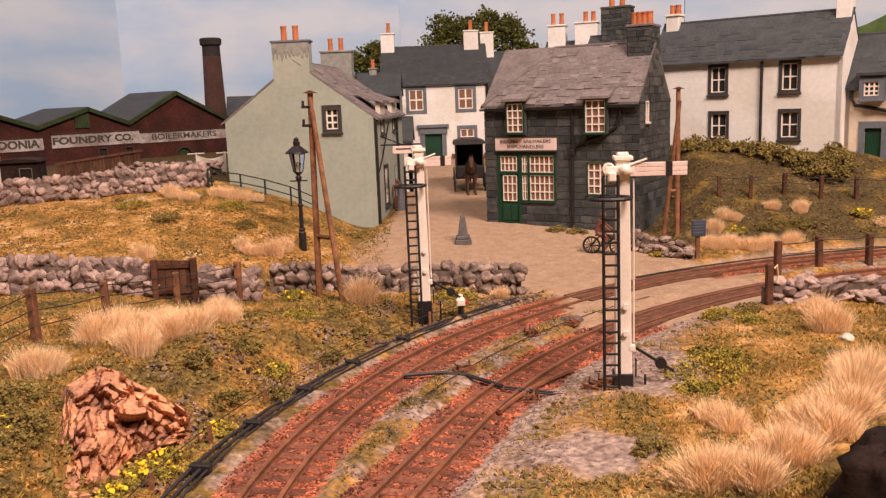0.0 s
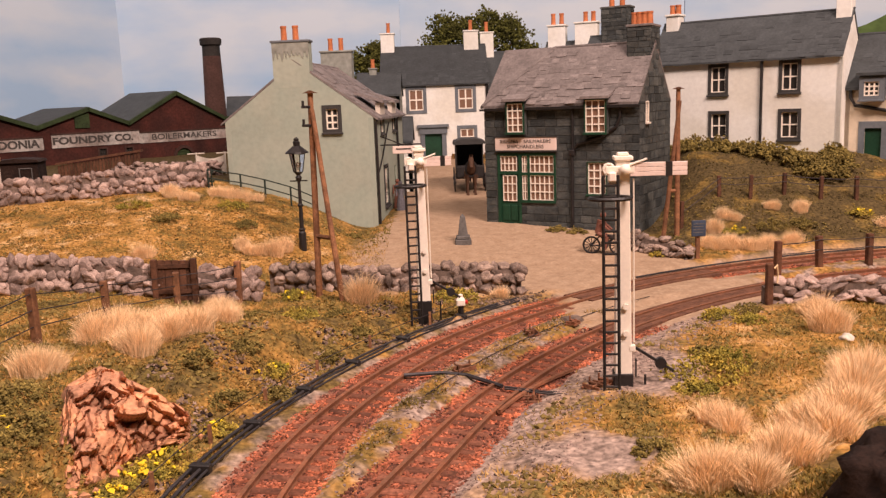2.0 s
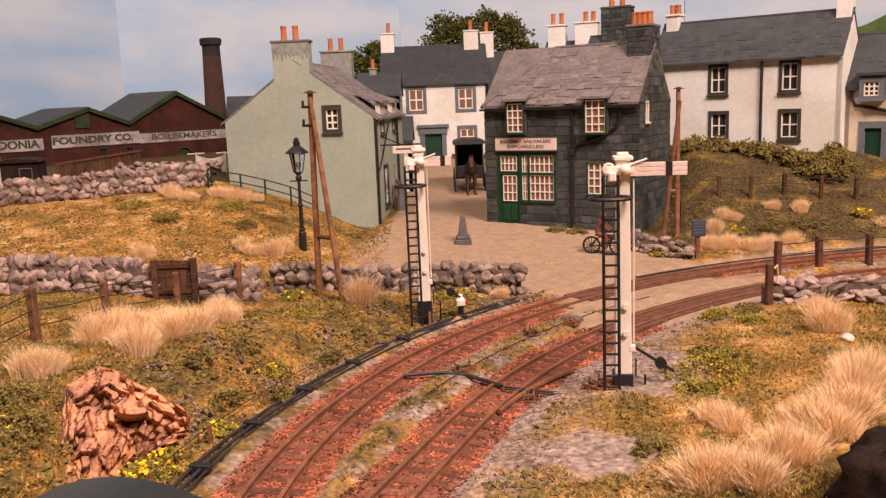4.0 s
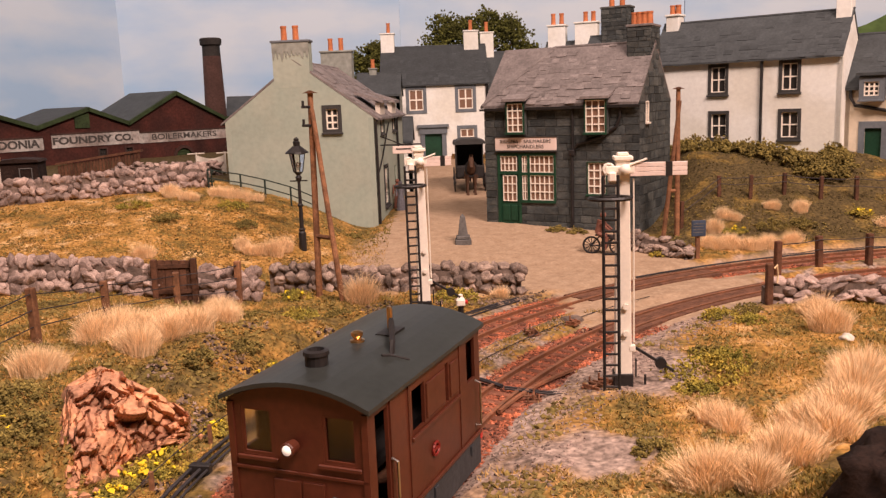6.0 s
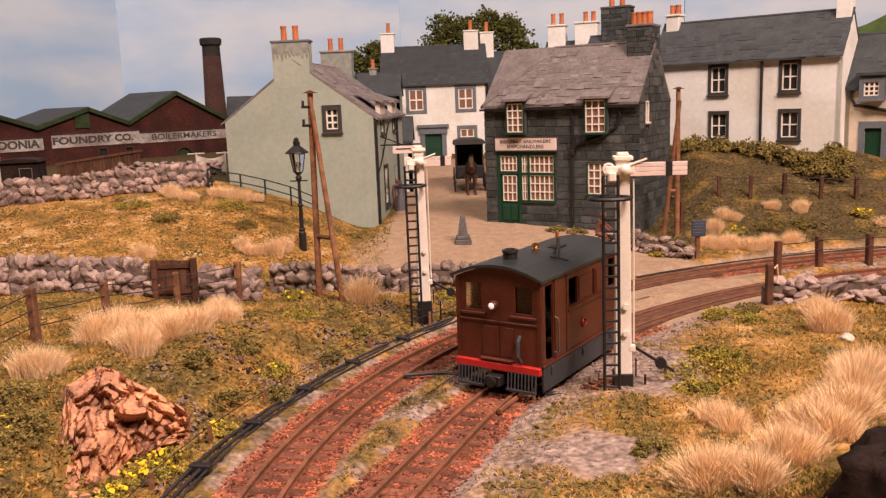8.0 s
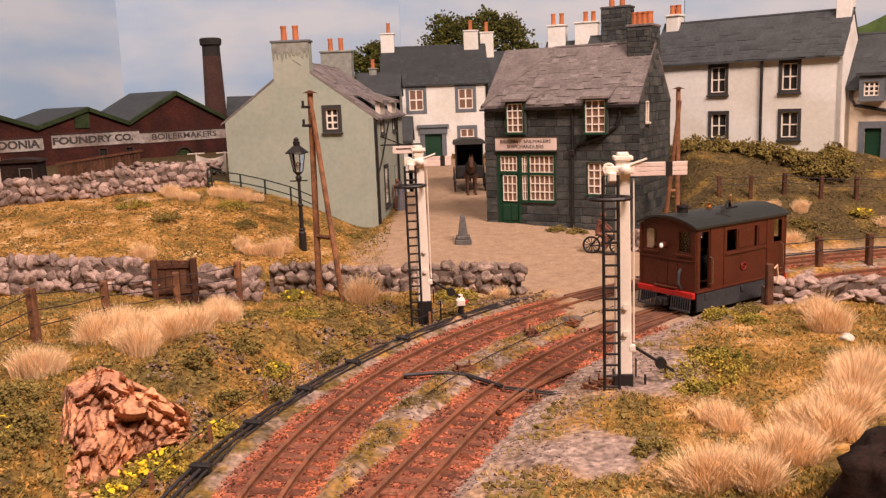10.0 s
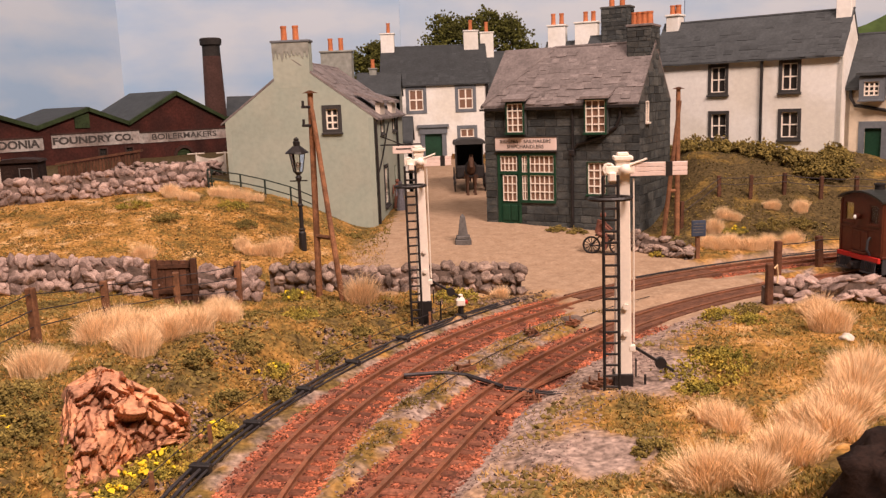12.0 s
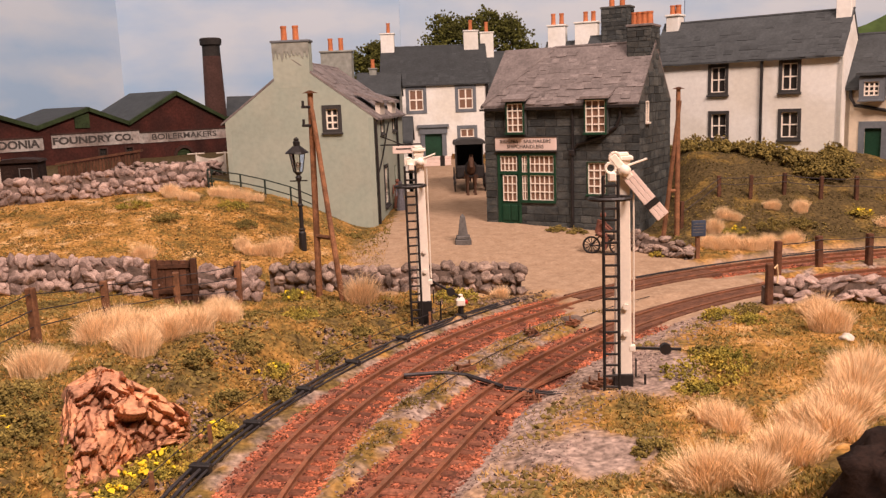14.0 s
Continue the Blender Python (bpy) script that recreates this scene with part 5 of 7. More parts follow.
# telegraph poles
def telegraph(m, h, foot, label, arms=True, bar_z=2.3):
    t = empty("telegraph_pole", m, label, "telegraph pole")
    bm = B()
    rod(bm, (0, 0, -0.3), (0, 0, h), 0.125, 0.10, 10)
    part("pole", bm, "wood", t)
    top = Vector((0.05, -0.1, h * 0.92))
    bm = B()
    rod(bm, foot, top, 0.11, 0.085, 10)
    part("strut", bm, "wood", t)
    k = (bar_z - foot[2]) / (top.z - foot[2])
    q = Vector(foot).lerp(top, k)
    bm = B()
    rod(bm, (0.0, 0, bar_z), q, 0.085, seg=8)
    part("brace", bm, "wood", t)
    bm = B()
    prism(bm, [(-0.25, h - 0.02), (0.25, h - 0.02), (0.0, h + 0.08)], -0.2, 0.2)
    part("cap", bm, "wood_dark", t)
    if arms:
        for z in (h - 1.15, h - 0.45 - 1.05 + 1.0 - 0.0):
            bm = B()
            rod(bm, (-0.32, -0.1, z), (0.0, -0.1, z), 0.05, seg=6)
            rod(bm, (-0.26, -0.1, z), (-0.26, -0.1, z + 0.22), 0.05, seg=6)
            part("insulator_arm", bm, "black_paint", t)
    return t


telegraph(at(-4.62, 30.75, 0.22, 0, 0.9), 7.45, (0.98, -0.85, -0.2), "brown wooden telegraph pole with a slanting strut")
telegraph(at(10.95, 39.3, 0.62), 6.75, (-0.62, 0.1, -0.2), "brown wooden telegraph pole with a strut beside the shop", False, 2.1)

# obelisk, notices, ground lamp
ob = empty("stone_obelisk", at(0.97, 39.75, 0.55), "small grey stone obelisk on the road", "obelisk")
bm = B()
box(bm, -0.38, 0.38, -0.38, 0.38, -0.15, 0.22, 0.03)
box(bm, -0.32, 0.32, -0.32, 0.32, 0.22, 0.38, 0.03)
part("plinth", bm, "stone_grey", ob)
bm = B()
bmesh.ops.create_cone(bm, cap_ends=True, segments=4, radius1=0.33, radius2=0.17, depth=0.88, matrix=Matrix.Translation((0, 0, 0.82)) @ Matrix.Rotation(radians(45), 4, "Z"))
bmesh.ops.create_cone(bm, cap_ends=True, segments=4, radius1=0.17, radius2=0.02, depth=0.14, matrix=Matrix.Translation((0, 0, 1.33)) @ Matrix.Rotation(radians(45), 4, "Z"))
part("shaft", bm, "stone_grey", ob)
nb = empty("notice_board", at(10.8, 35.6, 0.2), "dark blue notice board on a brown wooden post", "notice")
bm = B()
box(bm, -0.09, 0.09, -0.08, 0.08, -0.3, 1.3, 0.02)
part("post", bm, "wood", nb)
bm = B()
box(bm, -0.30, 0.30, -0.16, -0.08, 0.98, 1.66, 0.02)
brd = part("board", bm, "notice_blue", nb)
for k in range(4):
    bm = B()
    box(bm, -0.23, 0.23 - 0.05 * (k % 2), -0.172, -0.162, 1.50 - k * 0.12, 1.54 - k * 0.12)
    part("text_line", bm, "stone_grey", brd)
gl = empty("ground_lamp", at(0.52, 27.75, 0.05), "white signal lamp on a short black post", "lamp")
bm = B()
rod(bm, (0, 0, -0.2), (0, 0, 0.42), 0.11, 0.09, 8)
part("post", bm, "black_paint", gl)
bm = B()
box(bm, -0.15, 0.15, -0.15, 0.15, 0.40, 0.62, 0.03)
lathe(bm, [(0.14, 0.62), (0.08, 0.70), (0.09, 0.76), (0.03, 0.79)], 10)
part("lamp_body", bm, "paint_white", gl)
bm = B()
rod(bm, (0.14, -0.02, 0.52), (0.24, -0.05, 0.52), 0.07, seg=10)
part("lamp_lens", bm, "red_paint", gl)

# sign board projecting from the cottage
hs = empty("hanging_sign", at(-2.95, 47.6, 4.62), "pale sign board on an iron bracket from the cottage", "sign")
bm = B()
box(bm, 0.35, 1.95, -0.04, 0.04, -0.2, 0.22, 0.02)
brd = part("board", bm, "sign_pink", hs)
bm = B()
box(bm, 0.55, 1.75, -0.052, -0.042, 0.02, 0.10)
part("text_bar", bm, "ink", brd)
bm = B()
rod(bm, (-0.35, 0, 0.30), (1.95, 0, 0.30), 0.04, seg=6)
rod(bm, (-0.3, 0, 0.8), (0.9, 0, 0.3), 0.03, seg=6)
part("bracket", bm, "black_paint", hs)

# point rodding along the outer line
rods = empty("point_rodding", at(0, 0, 0), "black rods and wires running on rollers beside the track", "rodding")
for k, (off, r) in enumerate(((1.24, 0.028), (1.40, 0.04), (1.60, 0.04))):
    bm = B()
    tube(bm, [(*left_line(a, off + 0.25 * smooth(150, 172, a)), 0.13) for a in np.linspace(134, 186, 40)], r, 6)
    part("rod", bm, "rod_black", rods)
bm = B()
tube(bm, [(*left_line(a, 1.95 + 0.3 * smooth(150, 172, a)), 0.38) for a in np.linspace(140, 186, 40)], 0.012, 4)
part("wire", bm, "iron", rods)
for a in (141, 147.5, 153, 158, 163, 168, 173):
    x, y = left_line(a, 1.42 + 0.25 * smooth(150, 172, a))
    bm = B()
    box(bm, -0.09, 0.09, -0.22, 0.22, -0.1, 0.19, 0.02)
    part("roller", bm, "black_paint", rods, "", at(x, y, 0.03, 0, 0, a + 90))
    x, y = left_line(a + 2, 1.95 + 0.3 * smooth(150, 172, a))
    bm = B()
    box(bm, -0.04, 0.04, -0.04, 0.04, -0.2, 0.4)
    part("wire_peg", bm, "wood", rods, "", at(x, y, 0.05))
far = empty("cable_run", at(0, 0, 0), "dark cables and pale pipes beside the far curve of the track", "cable")
for off, z, r, mt, a0, a1 in ((0.85, 0.12, 0.04, "rod_black", 90, 122), (2.2, 0.42, 0.035, "stone_grey", 88, 104), (2.5, 0.55, 0.035, "stone_grey", 88, 104)):
    bm = B()
    tube(bm, [(*left_line(a, off), z) for a in np.linspace(a0, a1, 24)], r, 6)
    part("cable", bm, mt, far)
for a in (90, 94, 98, 102):
    x, y = left_line(a, 2.35)
    bm = B()
    box(bm, -0.05, 0.05, -0.2, 0.2, -0.1, 0.5)
    part("stand", bm, "wood_dark", far, "", at(x, y, 0.1, 0, 0, a - 90))
cr = empty("rod_crank", at(0, 0, 0.02), "rusty cranks and a crossing rod between the tracks", "rodding")
for pts, r, mt in (([(-1.15, 21.5, 0.12), (-0.2, 21.55, 0.14), (0.5, 21.3, 0.13), (1.35, 20.4, 0.1)], 0.055, "rod_black"),
                   ([(1.4, 20.3, 0.12), (2.4, 19.8, 0.12), (3.5, 19.55, 0.14)], 0.03, "iron"), ([(1.4, 20.15, 0.12), (2.4, 19.66, 0.12), (3.5, 19.4, 0.14)], 0.03, "iron")):
    bm = B()
    tube(bm, pts, r, 6)
    part("rod", bm, mt, cr)
for x, y, w in ((0.45, 21.75, 0.28), (2.6, 25.1, 0.3), (3.5, 19.5, 0.26), (3.75, 19.75, 0.2), (2.05, 19.62, 0.22), (4.0, 26.0, 0.18)):
    z = height(x, y, False)
    bm = B()
    for sy in (-0.13, 0.13):
        box(bm, -w, w, sy - 0.02, sy + 0.02, 0.0, 0.11, 0.008)
    for sx in (-w + 0.03, 0.0, w - 0.03):
        box(bm, sx - 0.025, sx + 0.025, -0.2, 0.2, -0.02, 0.04, 0.008)
    rod(bm, (-w * 0.5, 0, 0.03), (-w * 0.5, 0, 0.17), 0.045, seg=8)
    box(bm, -w * 0.6, w * 0.7, -0.03, 0.03, 0.11, 0.15, 0.008)
    box(bm, -w * 0.6, -w * 0.4, -0.03, 0.24, 0.115, 0.155, 0.008)
    rod(bm, (w * 0.6, 0, 0.05), (w * 0.6, 0, 0.26), 0.025, seg=6)
    part("crank_frame", bm, "rust", cr, "", at(x, y, z, 0, 0, 20 + 31 * x))
bm = B()
tube(bm, [(*right_line(a, 1.5), 0.17) for a in np.linspace(127, 154, 20)], 0.014, 4)
part("signal_wire", bm, "iron", cr)
# trap point blade
tp = empty("trap_point", at(0, 0, 0), "short rusty trap point rail beside the inner line", "rail")
bm = B()
tube(bm, [(*right_line(a, -GAUGE - 0.12 - 0.5 * ((154.5 - a) / 9) ** 2 if a < 154.5 else -GAUGE - 0.12), 0.11) for a in np.linspace(146, 154.5, 10)][::-1], 0.06, 6)
part("blade", bm, "rust", tp)


# crossing boards
def crossing(line, a0, a1, label):
    c = empty("crossing", at(0, 0, 0), label, "level crossing")
    for lo, hi in ((-0.29, -0.1), (-0.08, 0.08), (0.1, 0.29), (0.46, 0.66), (-0.66, -0.46)):
        bm = B()
        n = 16
        prev = None
        for i in range(n + 1):
            a = a0 + (a1 - a0) * i / n
            q = [bm.verts.new((*line(a, o), z)) for o, z in ((lo, 0.0), (hi, 0.0), (hi, 0.115), (lo, 0.115))]
            if prev:
                for k in range(4):
                    bm.faces.new((prev[k], prev[(k + 1) % 4], q[(k + 1) % 4], q[k]))
            else:
                bm.faces.new(q)
            prev = q
        bm.faces.new(prev[::-1])
        bmesh.ops.recalc_face_normals(bm, faces=bm.faces)
        part("plank", bm, "plank", c)
    return c


crossing(left_line, 115, 131, "brown timber boards between the outer rails at the road")
crossing(right_line, 116, 137, "brown timber boards between the inner rails at the road")


# trees, bushes
def clump_mass(blobs, n, size, seed):
    """Foam grains gathered in ragged sprays over a few large forms, with gaps between the sprays."""
    rnd = random.Random(seed)
    cs, ss = [], []
    for cx, cy, cz, r in blobs:
        for k in range(n):
            d = Vector((rnd.gauss(0, 1), rnd.gauss(0, 1), rnd.gauss(0, 1))).normalized()
            rr = r * rnd.uniform(0.45, 1.22) ** 0.9
            c = Vector((cx + d.x * rr, cy + d.y * rr, cz + d.z * rr * 0.9))
            for q in range(16):
                cs.append(c + Vector((rnd.gauss(0, 1), rnd.gauss(0, 1), rnd.gauss(0, 0.7))) * size * 1.15)
                ss.append(size * rnd.uniform(0.25, 0.6))
    return crumbs(cs, ss, seed)


def tree(m, blobs, trunk_h, label, seed, size=0.27):
    t = empty("tree", m, label, "tree", "trees behind the houses")
    bm = B()
    rod(bm, (0, 0, -0.5), (0.1, 0, trunk_h), 0.35, 0.2, 8)
    for cx, cy, cz, r in blobs:
        rod(bm, (0.1, 0, trunk_h * 0.8), (cx, cy, cz), 0.16, 0.05, 6)
    part("trunk", bm, "wood_dark", t)
    part("crown", clump_mass(blobs, 60, size, seed), "leaf_dark", t, "ragged dark green foam foliage")
    return t


tree(at(3.4, 89.5, 3), [(-3.0, 0, 9.8, 1.6), (-2.2, 0, 11.6, 1.5), (-0.4, 0, 11.0, 1.7), (0.8, 0, 10.2, 1.9), (2.0, 0, 11.9, 1.2), (4.3, 0, 11.3, 1.2), (4.4, 0, 9.8, 1.9), (5.6, 0, 8.6, 1.6), (-1.8, 0, 9.4, 2.0), (2.2, 0, 9.2, 2.2)], 8, "large dark green model tree behind the village house", 3)
tree(at(-6.9, 87, 3), [(-1.0, 0, 7.4, 1.5), (0.4, 0, 8.6, 1.5), (1.4, 0, 7.0, 1.6), (0.0, 0, 5.8, 1.5), (1.2, 0, 9.2, 1.0)], 6, "dark green model tree behind the slate roofs", 4)


def bush(x, y, r, mat, label, seed, flowers=0, squash=0.6, n=46):
    z = height(x, y, False)
    b = empty("bush", at(x, y, z), label, "bush")
    rnd = random.Random(seed)
    cs, ss = [], []
    for _ in range(n):
        a, q = rnd.uniform(0, 6.28), r * rnd.random() ** 0.6
        top = r * squash * (1.05 - 0.9 * (q / r) ** 2) * rnd.uniform(0.45, 1.05)
        for k in range(14):
            cs.append((q * math.cos(a) + rnd.gauss(0, 0.09) * r, q * math.sin(a) + rnd.gauss(0, 0.09) * r, top * rnd.uniform(0.35, 1.0) + rnd.gauss(0, 0.05) * r))
            ss.append(rnd.uniform(0.018, 0.046) * (0.6 + 0.4 * r) * (1.9 if squash > 0.8 else 1.15))
    part("foliage", crumbs(cs, ss, seed + 9), mat, b)
    if flowers:
        bm = B()
        for k in range(flowers):
            a, q = rnd.uniform(0, 6.28), r * rnd.uniform(0, 0.8)
            blob(bm, (q * math.cos(a), q * math.sin(a) - 0.1, r * squash * rnd.uniform(0.45, 0.85) * (1.15 - q / r * 0.6) + 0.05), rnd.uniform(0.035, 0.062), 0.6, 1, k)
        part("blossom", bm, "flower", b, "bright yellow blossom")
    return b


for i, (x, y, r) in enumerate([(13.6, 48.3, 0.7), (14.3, 47.6, 1.0), (15.3, 46.8, 0.85), (16.2, 46.0, 0.8), (17.0, 45.3, 0.85), (17.7, 44.5, 0.9), (18.5, 43.9, 0.9), (18.9, 43.0, 1.0), (19.5, 42.6, 0.9), (20.2, 43.4, 0.9), (20.6, 44.6, 0.8)]):
    bush(x, y, r * 1.05, "leaf_olive", "olive green hedge bush below the white house", 20 + i, squash=0.95, n=60)
for i, (x, y, r, mat, fl) in enumerate([(-5.5, 30.7, 0.62, "moss", 4), (-4.55, 21.4, 0.55, "moss", 9), (0.35, 30.0, 0.85, "moss", 0), (-5.85, 16.75, 0.62, "moss", 12), (-6.2, 16.1, 0.62, "moss", 14), (-6.35, 15.4, 0.6, "moss", 10), (-9.2, 17.4, 0.8, "leaf_olive", 0), (-8.6, 15.9, 0.75, "leaf_olive", 2), (-8.3, 15.1, 0.6, "leaf_olive", 0), (-5.3, 19.4, 0.5, "leaf_olive", 0), (-4.3, 20.3, 0.5, "leaf_olive", 0), (-6.2, 20.6, 0.6, "leaf_olive", 0), (-5.9, 25.2, 0.6, "leaf_olive", 0), (-4.6, 26.0, 0.6, "moss", 0), (-3.4, 26.6, 0.45, "leaf_olive", 0), (-2.6, 25.2, 0.45, "leaf_olive", 0), (-12.5, 38.5, 0.7, "leaf_olive", 0), (-10.2, 40.9, 0.8, "moss", 0), (-9.0, 38.6, 0.6, "leaf_olive", 0), (8.6, 25.8, 0.6, "moss", 0), (9.6, 26.3, 0.5, "leaf_olive", 0),
                                        (-6.45, 14.6, 0.5, "moss", 9), (6.3, 20.1, 1.05, "moss", 0), (7.1, 20.9, 0.7, "moss", 0), (5.7, 18.8, 0.5, "moss", 0), (3.9, 15.5, 0.5, "leaf_olive", 0), (9.1, 24.7, 0.5, "moss", 0), (5.6, 41.3, 0.5, "leaf_olive", 0),
                                        (6.5, 40.7, 0.5, "leaf_olive", 0), (-4.5, 42.0, 0.45, "leaf_olive", 0), (-14.6, 40.4, 0.8, "moss", 0), (-5.2, 18.2, 0.42, "moss", 5), (-3.3, 23.2, 0.4, "leaf_olive", 0), (-5.4, 21.9, 0.5, "leaf_olive", 0),
                                        (15.2, 38.8, 0.8, "leaf_olive", 0), (16.6, 38.9, 0.7, "leaf_olive", 0), (13.4, 38.5, 0.6, "moss", 6), (19.6, 39.6, 0.6, "moss", 9), (9.3, 36.3, 0.35, "moss", 0), (6.9, 21.6, 0.5, "leaf_olive", 0)]):
    bush(x, y, r, mat, ("green moss-like shrub with yellow flowers on the bank" if fl else "low green moss-like shrub in the turf"), 50 + i, fl, 0.55)


# straw tufts
def tuft_mesh(seed, n=900):
    """A fan of fine bent blades, long in the middle and short and splayed at the rim."""
    rnd = random.Random(seed)
    verts, faces = [], []
    for k in range(n):
        a, q = rnd.uniform(0, 6.28), 0.46 * rnd.random() ** 0.7
        x, y = q * math.cos(a), q * math.sin(a)
        b = a + rnd.gauss(0, 0.7)
        h = rnd.uniform(0.45, 1.05) * (1.05 - 1.1 * q)
        lean = 0.15 + 1.5 * q + rnd.uniform(-0.15, 0.35)
        w = rnd.uniform(0.0028, 0.0065)
        c = rnd.uniform(0, 3.14)
        px, py = math.cos(c) * w, math.sin(c) * w
        i = len(verts)
        mx, my = x + math.cos(b) * lean * 0.22 * h, y + math.sin(b) * lean * 0.22 * h
        ex, ey = x + math.cos(b) * lean * 0.75 * h, y + math.sin(b) * lean * 0.75 * h
        verts += [(x - px, y - py, -0.1), (x + px, y + py, -0.1), (mx + px, my + py, h * 0.55), (mx - px, my - py, h * 0.55), (ex, ey, h)]
        faces += [(i, i + 1, i + 2, i + 3), (i + 3, i + 2, i + 4)]
    me = bpy.data.meshes.new("grass_tuft")
    me.from_pydata([tuple(c * S for c in v) for v in verts], [], faces)
    me.materials.append(M["straw"])
    return me


TUFTS = [tuft_mesh(i) for i in range(4)]
spots = [(-9.5, 19.25, .9), (-9.5, 22.45, 1.0), (-7.9, 21.0, .95), (-7.4, 22.3, 1.1), (-6.9, 22.9, 1.0), (-7.3, 27.0, .8), (-12.3, 34.2, .7), (-7.6, 35.9, 1.0), (-8.6, 36.1, .8), (-3.2, 30.2, 1.2),
         (-6.9, 36.7, .8), (11.3, 25.0, 0.85), (10.9, 23.4, 1.0), (12.0, 37.0, .9), (13.4, 36.9, .9), (15.4, 37.3, .8), (5.7, 16.5, .7), (6.9, 15.9, .95), (7.9, 16.6, 1.05), (9.4, 18.4, 1.1)]
spots += [(-11.2, 42.8, .8), (-10.2, 43.0, .8), (-9.3, 43.1, .7), (-14.5, 41.0, .6), (-13.0, 31.2, .7), (-7.9, 28.2, .7), (4.64, 14.0, 1.0), (5.3, 13.7, .95), (6.3, 14.5, .95), (-13.6, 42.7, .8), (-12.2, 41.7, .8), (2.1, 30.4, .6), (8.7, 17.6, 1.0), (7.3, 15.2, .9), (12.7, 37.0, .9), (14.4, 37.1, .85), (-8.3, 24.5, .9), (-6.4, 24.6, .7), (10.2, 19.8, .8), (-9.0, 24.2, .8), (12.6, 38.9, .8), (13.3, 39.9, .7), (17.0, 40.0, .7), (15.9, 40.3, .6), (20.3, 38.6, .8)]
rnd = random.Random(77)
for i, (x, y, s) in enumerate(spots):
    for k in range(3 if y < 26 else 2):
        xx, yy = x + rnd.uniform(-0.35, 0.35) * (k > 0) * 1.3, y + rnd.uniform(-0.35, 0.35) * (k > 0) * 1.3
        ob = new("grass_tuft", TUFTS[(i + k) % 4])
        ob.matrix_basis = at(xx, yy, height(xx, yy, False), rnd.uniform(-8, 8), rnd.uniform(-8, 8), rnd.uniform(0, 360)) @ Matrix.Diagonal((s * rnd.uniform(0.8, 1.1), s * rnd.uniform(0.8, 1.1), s * rnd.uniform(0.65, 1.1), 1))
        tagged(ob, "tuft of long dry straw-coloured grass in the turf", "grass tuft", "straw tufts")


# rock outcrop
def outcrop():
    """A broken rock face in the bank: a steep sheet split into angular blocks by cracks."""
    stops = (0.0, 0.25, 0.45, 0.72, 1.0)
    upper = ((-7.66, 15.7, 0.75), (-8.2, 17.6, 1.5), (-7.73, 18.4, 1.72), (-6.55, 17.9, 1.3), (-5.62, 17.85, 0.6))
    lower = ((-7.30, 15.0, 0.10), (-6.95, 15.2, 0.05), (-6.75, 15.9, 0.05), (-6.4, 16.9, 0.05), (-5.6, 17.6, 0.1))

    def edge(pts, v):
        return Vector([float(np.interp(v, stops, [q[k] for q in pts])) for k in range(3)])

    def face(u, v):
        a, b = edge(upper, v), edge(lower, v)
        return a.lerp(b, u) + Vector((0.22, -0.28, 0.16)) * math.sin(math.pi * u) * math.sin(math.pi * v)
    rock = empty("rock_outcrop", at(0, 0, 0), "jagged orange-brown rock face in the bank", "rock")
    nu, nv = 90, 110
    out = Vector((0.45, -0.75, 0.45))
    bm = B()
    grid = []
    for i in range(nu + 1):
        row = []
        for j in range(nv + 1):
            u, v = i / nu, j / nv
            q = face(u, v)
            w = Vector((v * 4.6 + 0.5 * u, u * 2.3 - 0.8 * v, 0.3 * noise.noise(q * 1.3))) + 0.22 * Vector((noise.noise(q * 2.4), noise.noise(q * 2.4 + Vector((7, 0, 0))), 0))
            big, fine = noise.voronoi(w * 1.5), noise.voronoi(w * 3.3 + Vector((3, 1, 0)))
            block = noise.cell(Vector(big[1][0]) * 31.7) * 0.30 + noise.cell(Vector(fine[1][0]) * 17.3) * 0.26
            crack = 0.12 * smooth(0.07, 0.0, big[0][1] - big[0][0]) + 0.08 * smooth(0.08, 0.0, fine[0][1] - fine[0][0])
            rim = min(1, 12 * min(u + 0.05, 1 - u, v + 0.03, 1.02 - v))
            row.append(bm.verts.new(q + out * ((block - crack + 0.05 * noise.noise(q * 9)) * 0.8 * rim - 0.35 * (1 - rim))))
        grid.append(row)
    for p, q in zip(grid, grid[1:]):
        for j in range(nv):
            bm.faces.new((p[j], q[j], q[j + 1], p[j + 1]))
    # a back that closes the sheet inside the bank
    rims = [grid[0], [r[-1] for r in grid], grid[-1][::-1], [r[0] for r in grid][::-1]]
    ring = [v for side in rims for v in side[:-1]]
    back = [bm.verts.new(v.co + Vector((-0.5, 0.6, -0.5))) for v in ring]
    for k in range(len(ring)):
        n = (k + 1) % len(ring)
        bm.faces.new((ring[k], ring[n], back[n], back[k]))
    bmesh.ops.recalc_face_normals(bm, faces=bm.faces)
    part("rock_face", bm, "rock_orange", rock)
    rnd = random.Random(9)
    for k in range(26):
        v = rnd.random()
        q = face(rnd.uniform(0.86, 1.02), v) + Vector((rnd.uniform(-0.1, 0.25), rnd.uniform(-0.3, 0.1), 0.0))
        s = rnd.uniform(0.05, 0.13)
        bm = crumbs([(0, 0, 0)], [s], k)
        part("fallen_stone", bm, "rock_orange", rock, "", at(q.x, q.y, max(q.z, height(q.x, q.y, False)) + s * 0.3))
    return rock


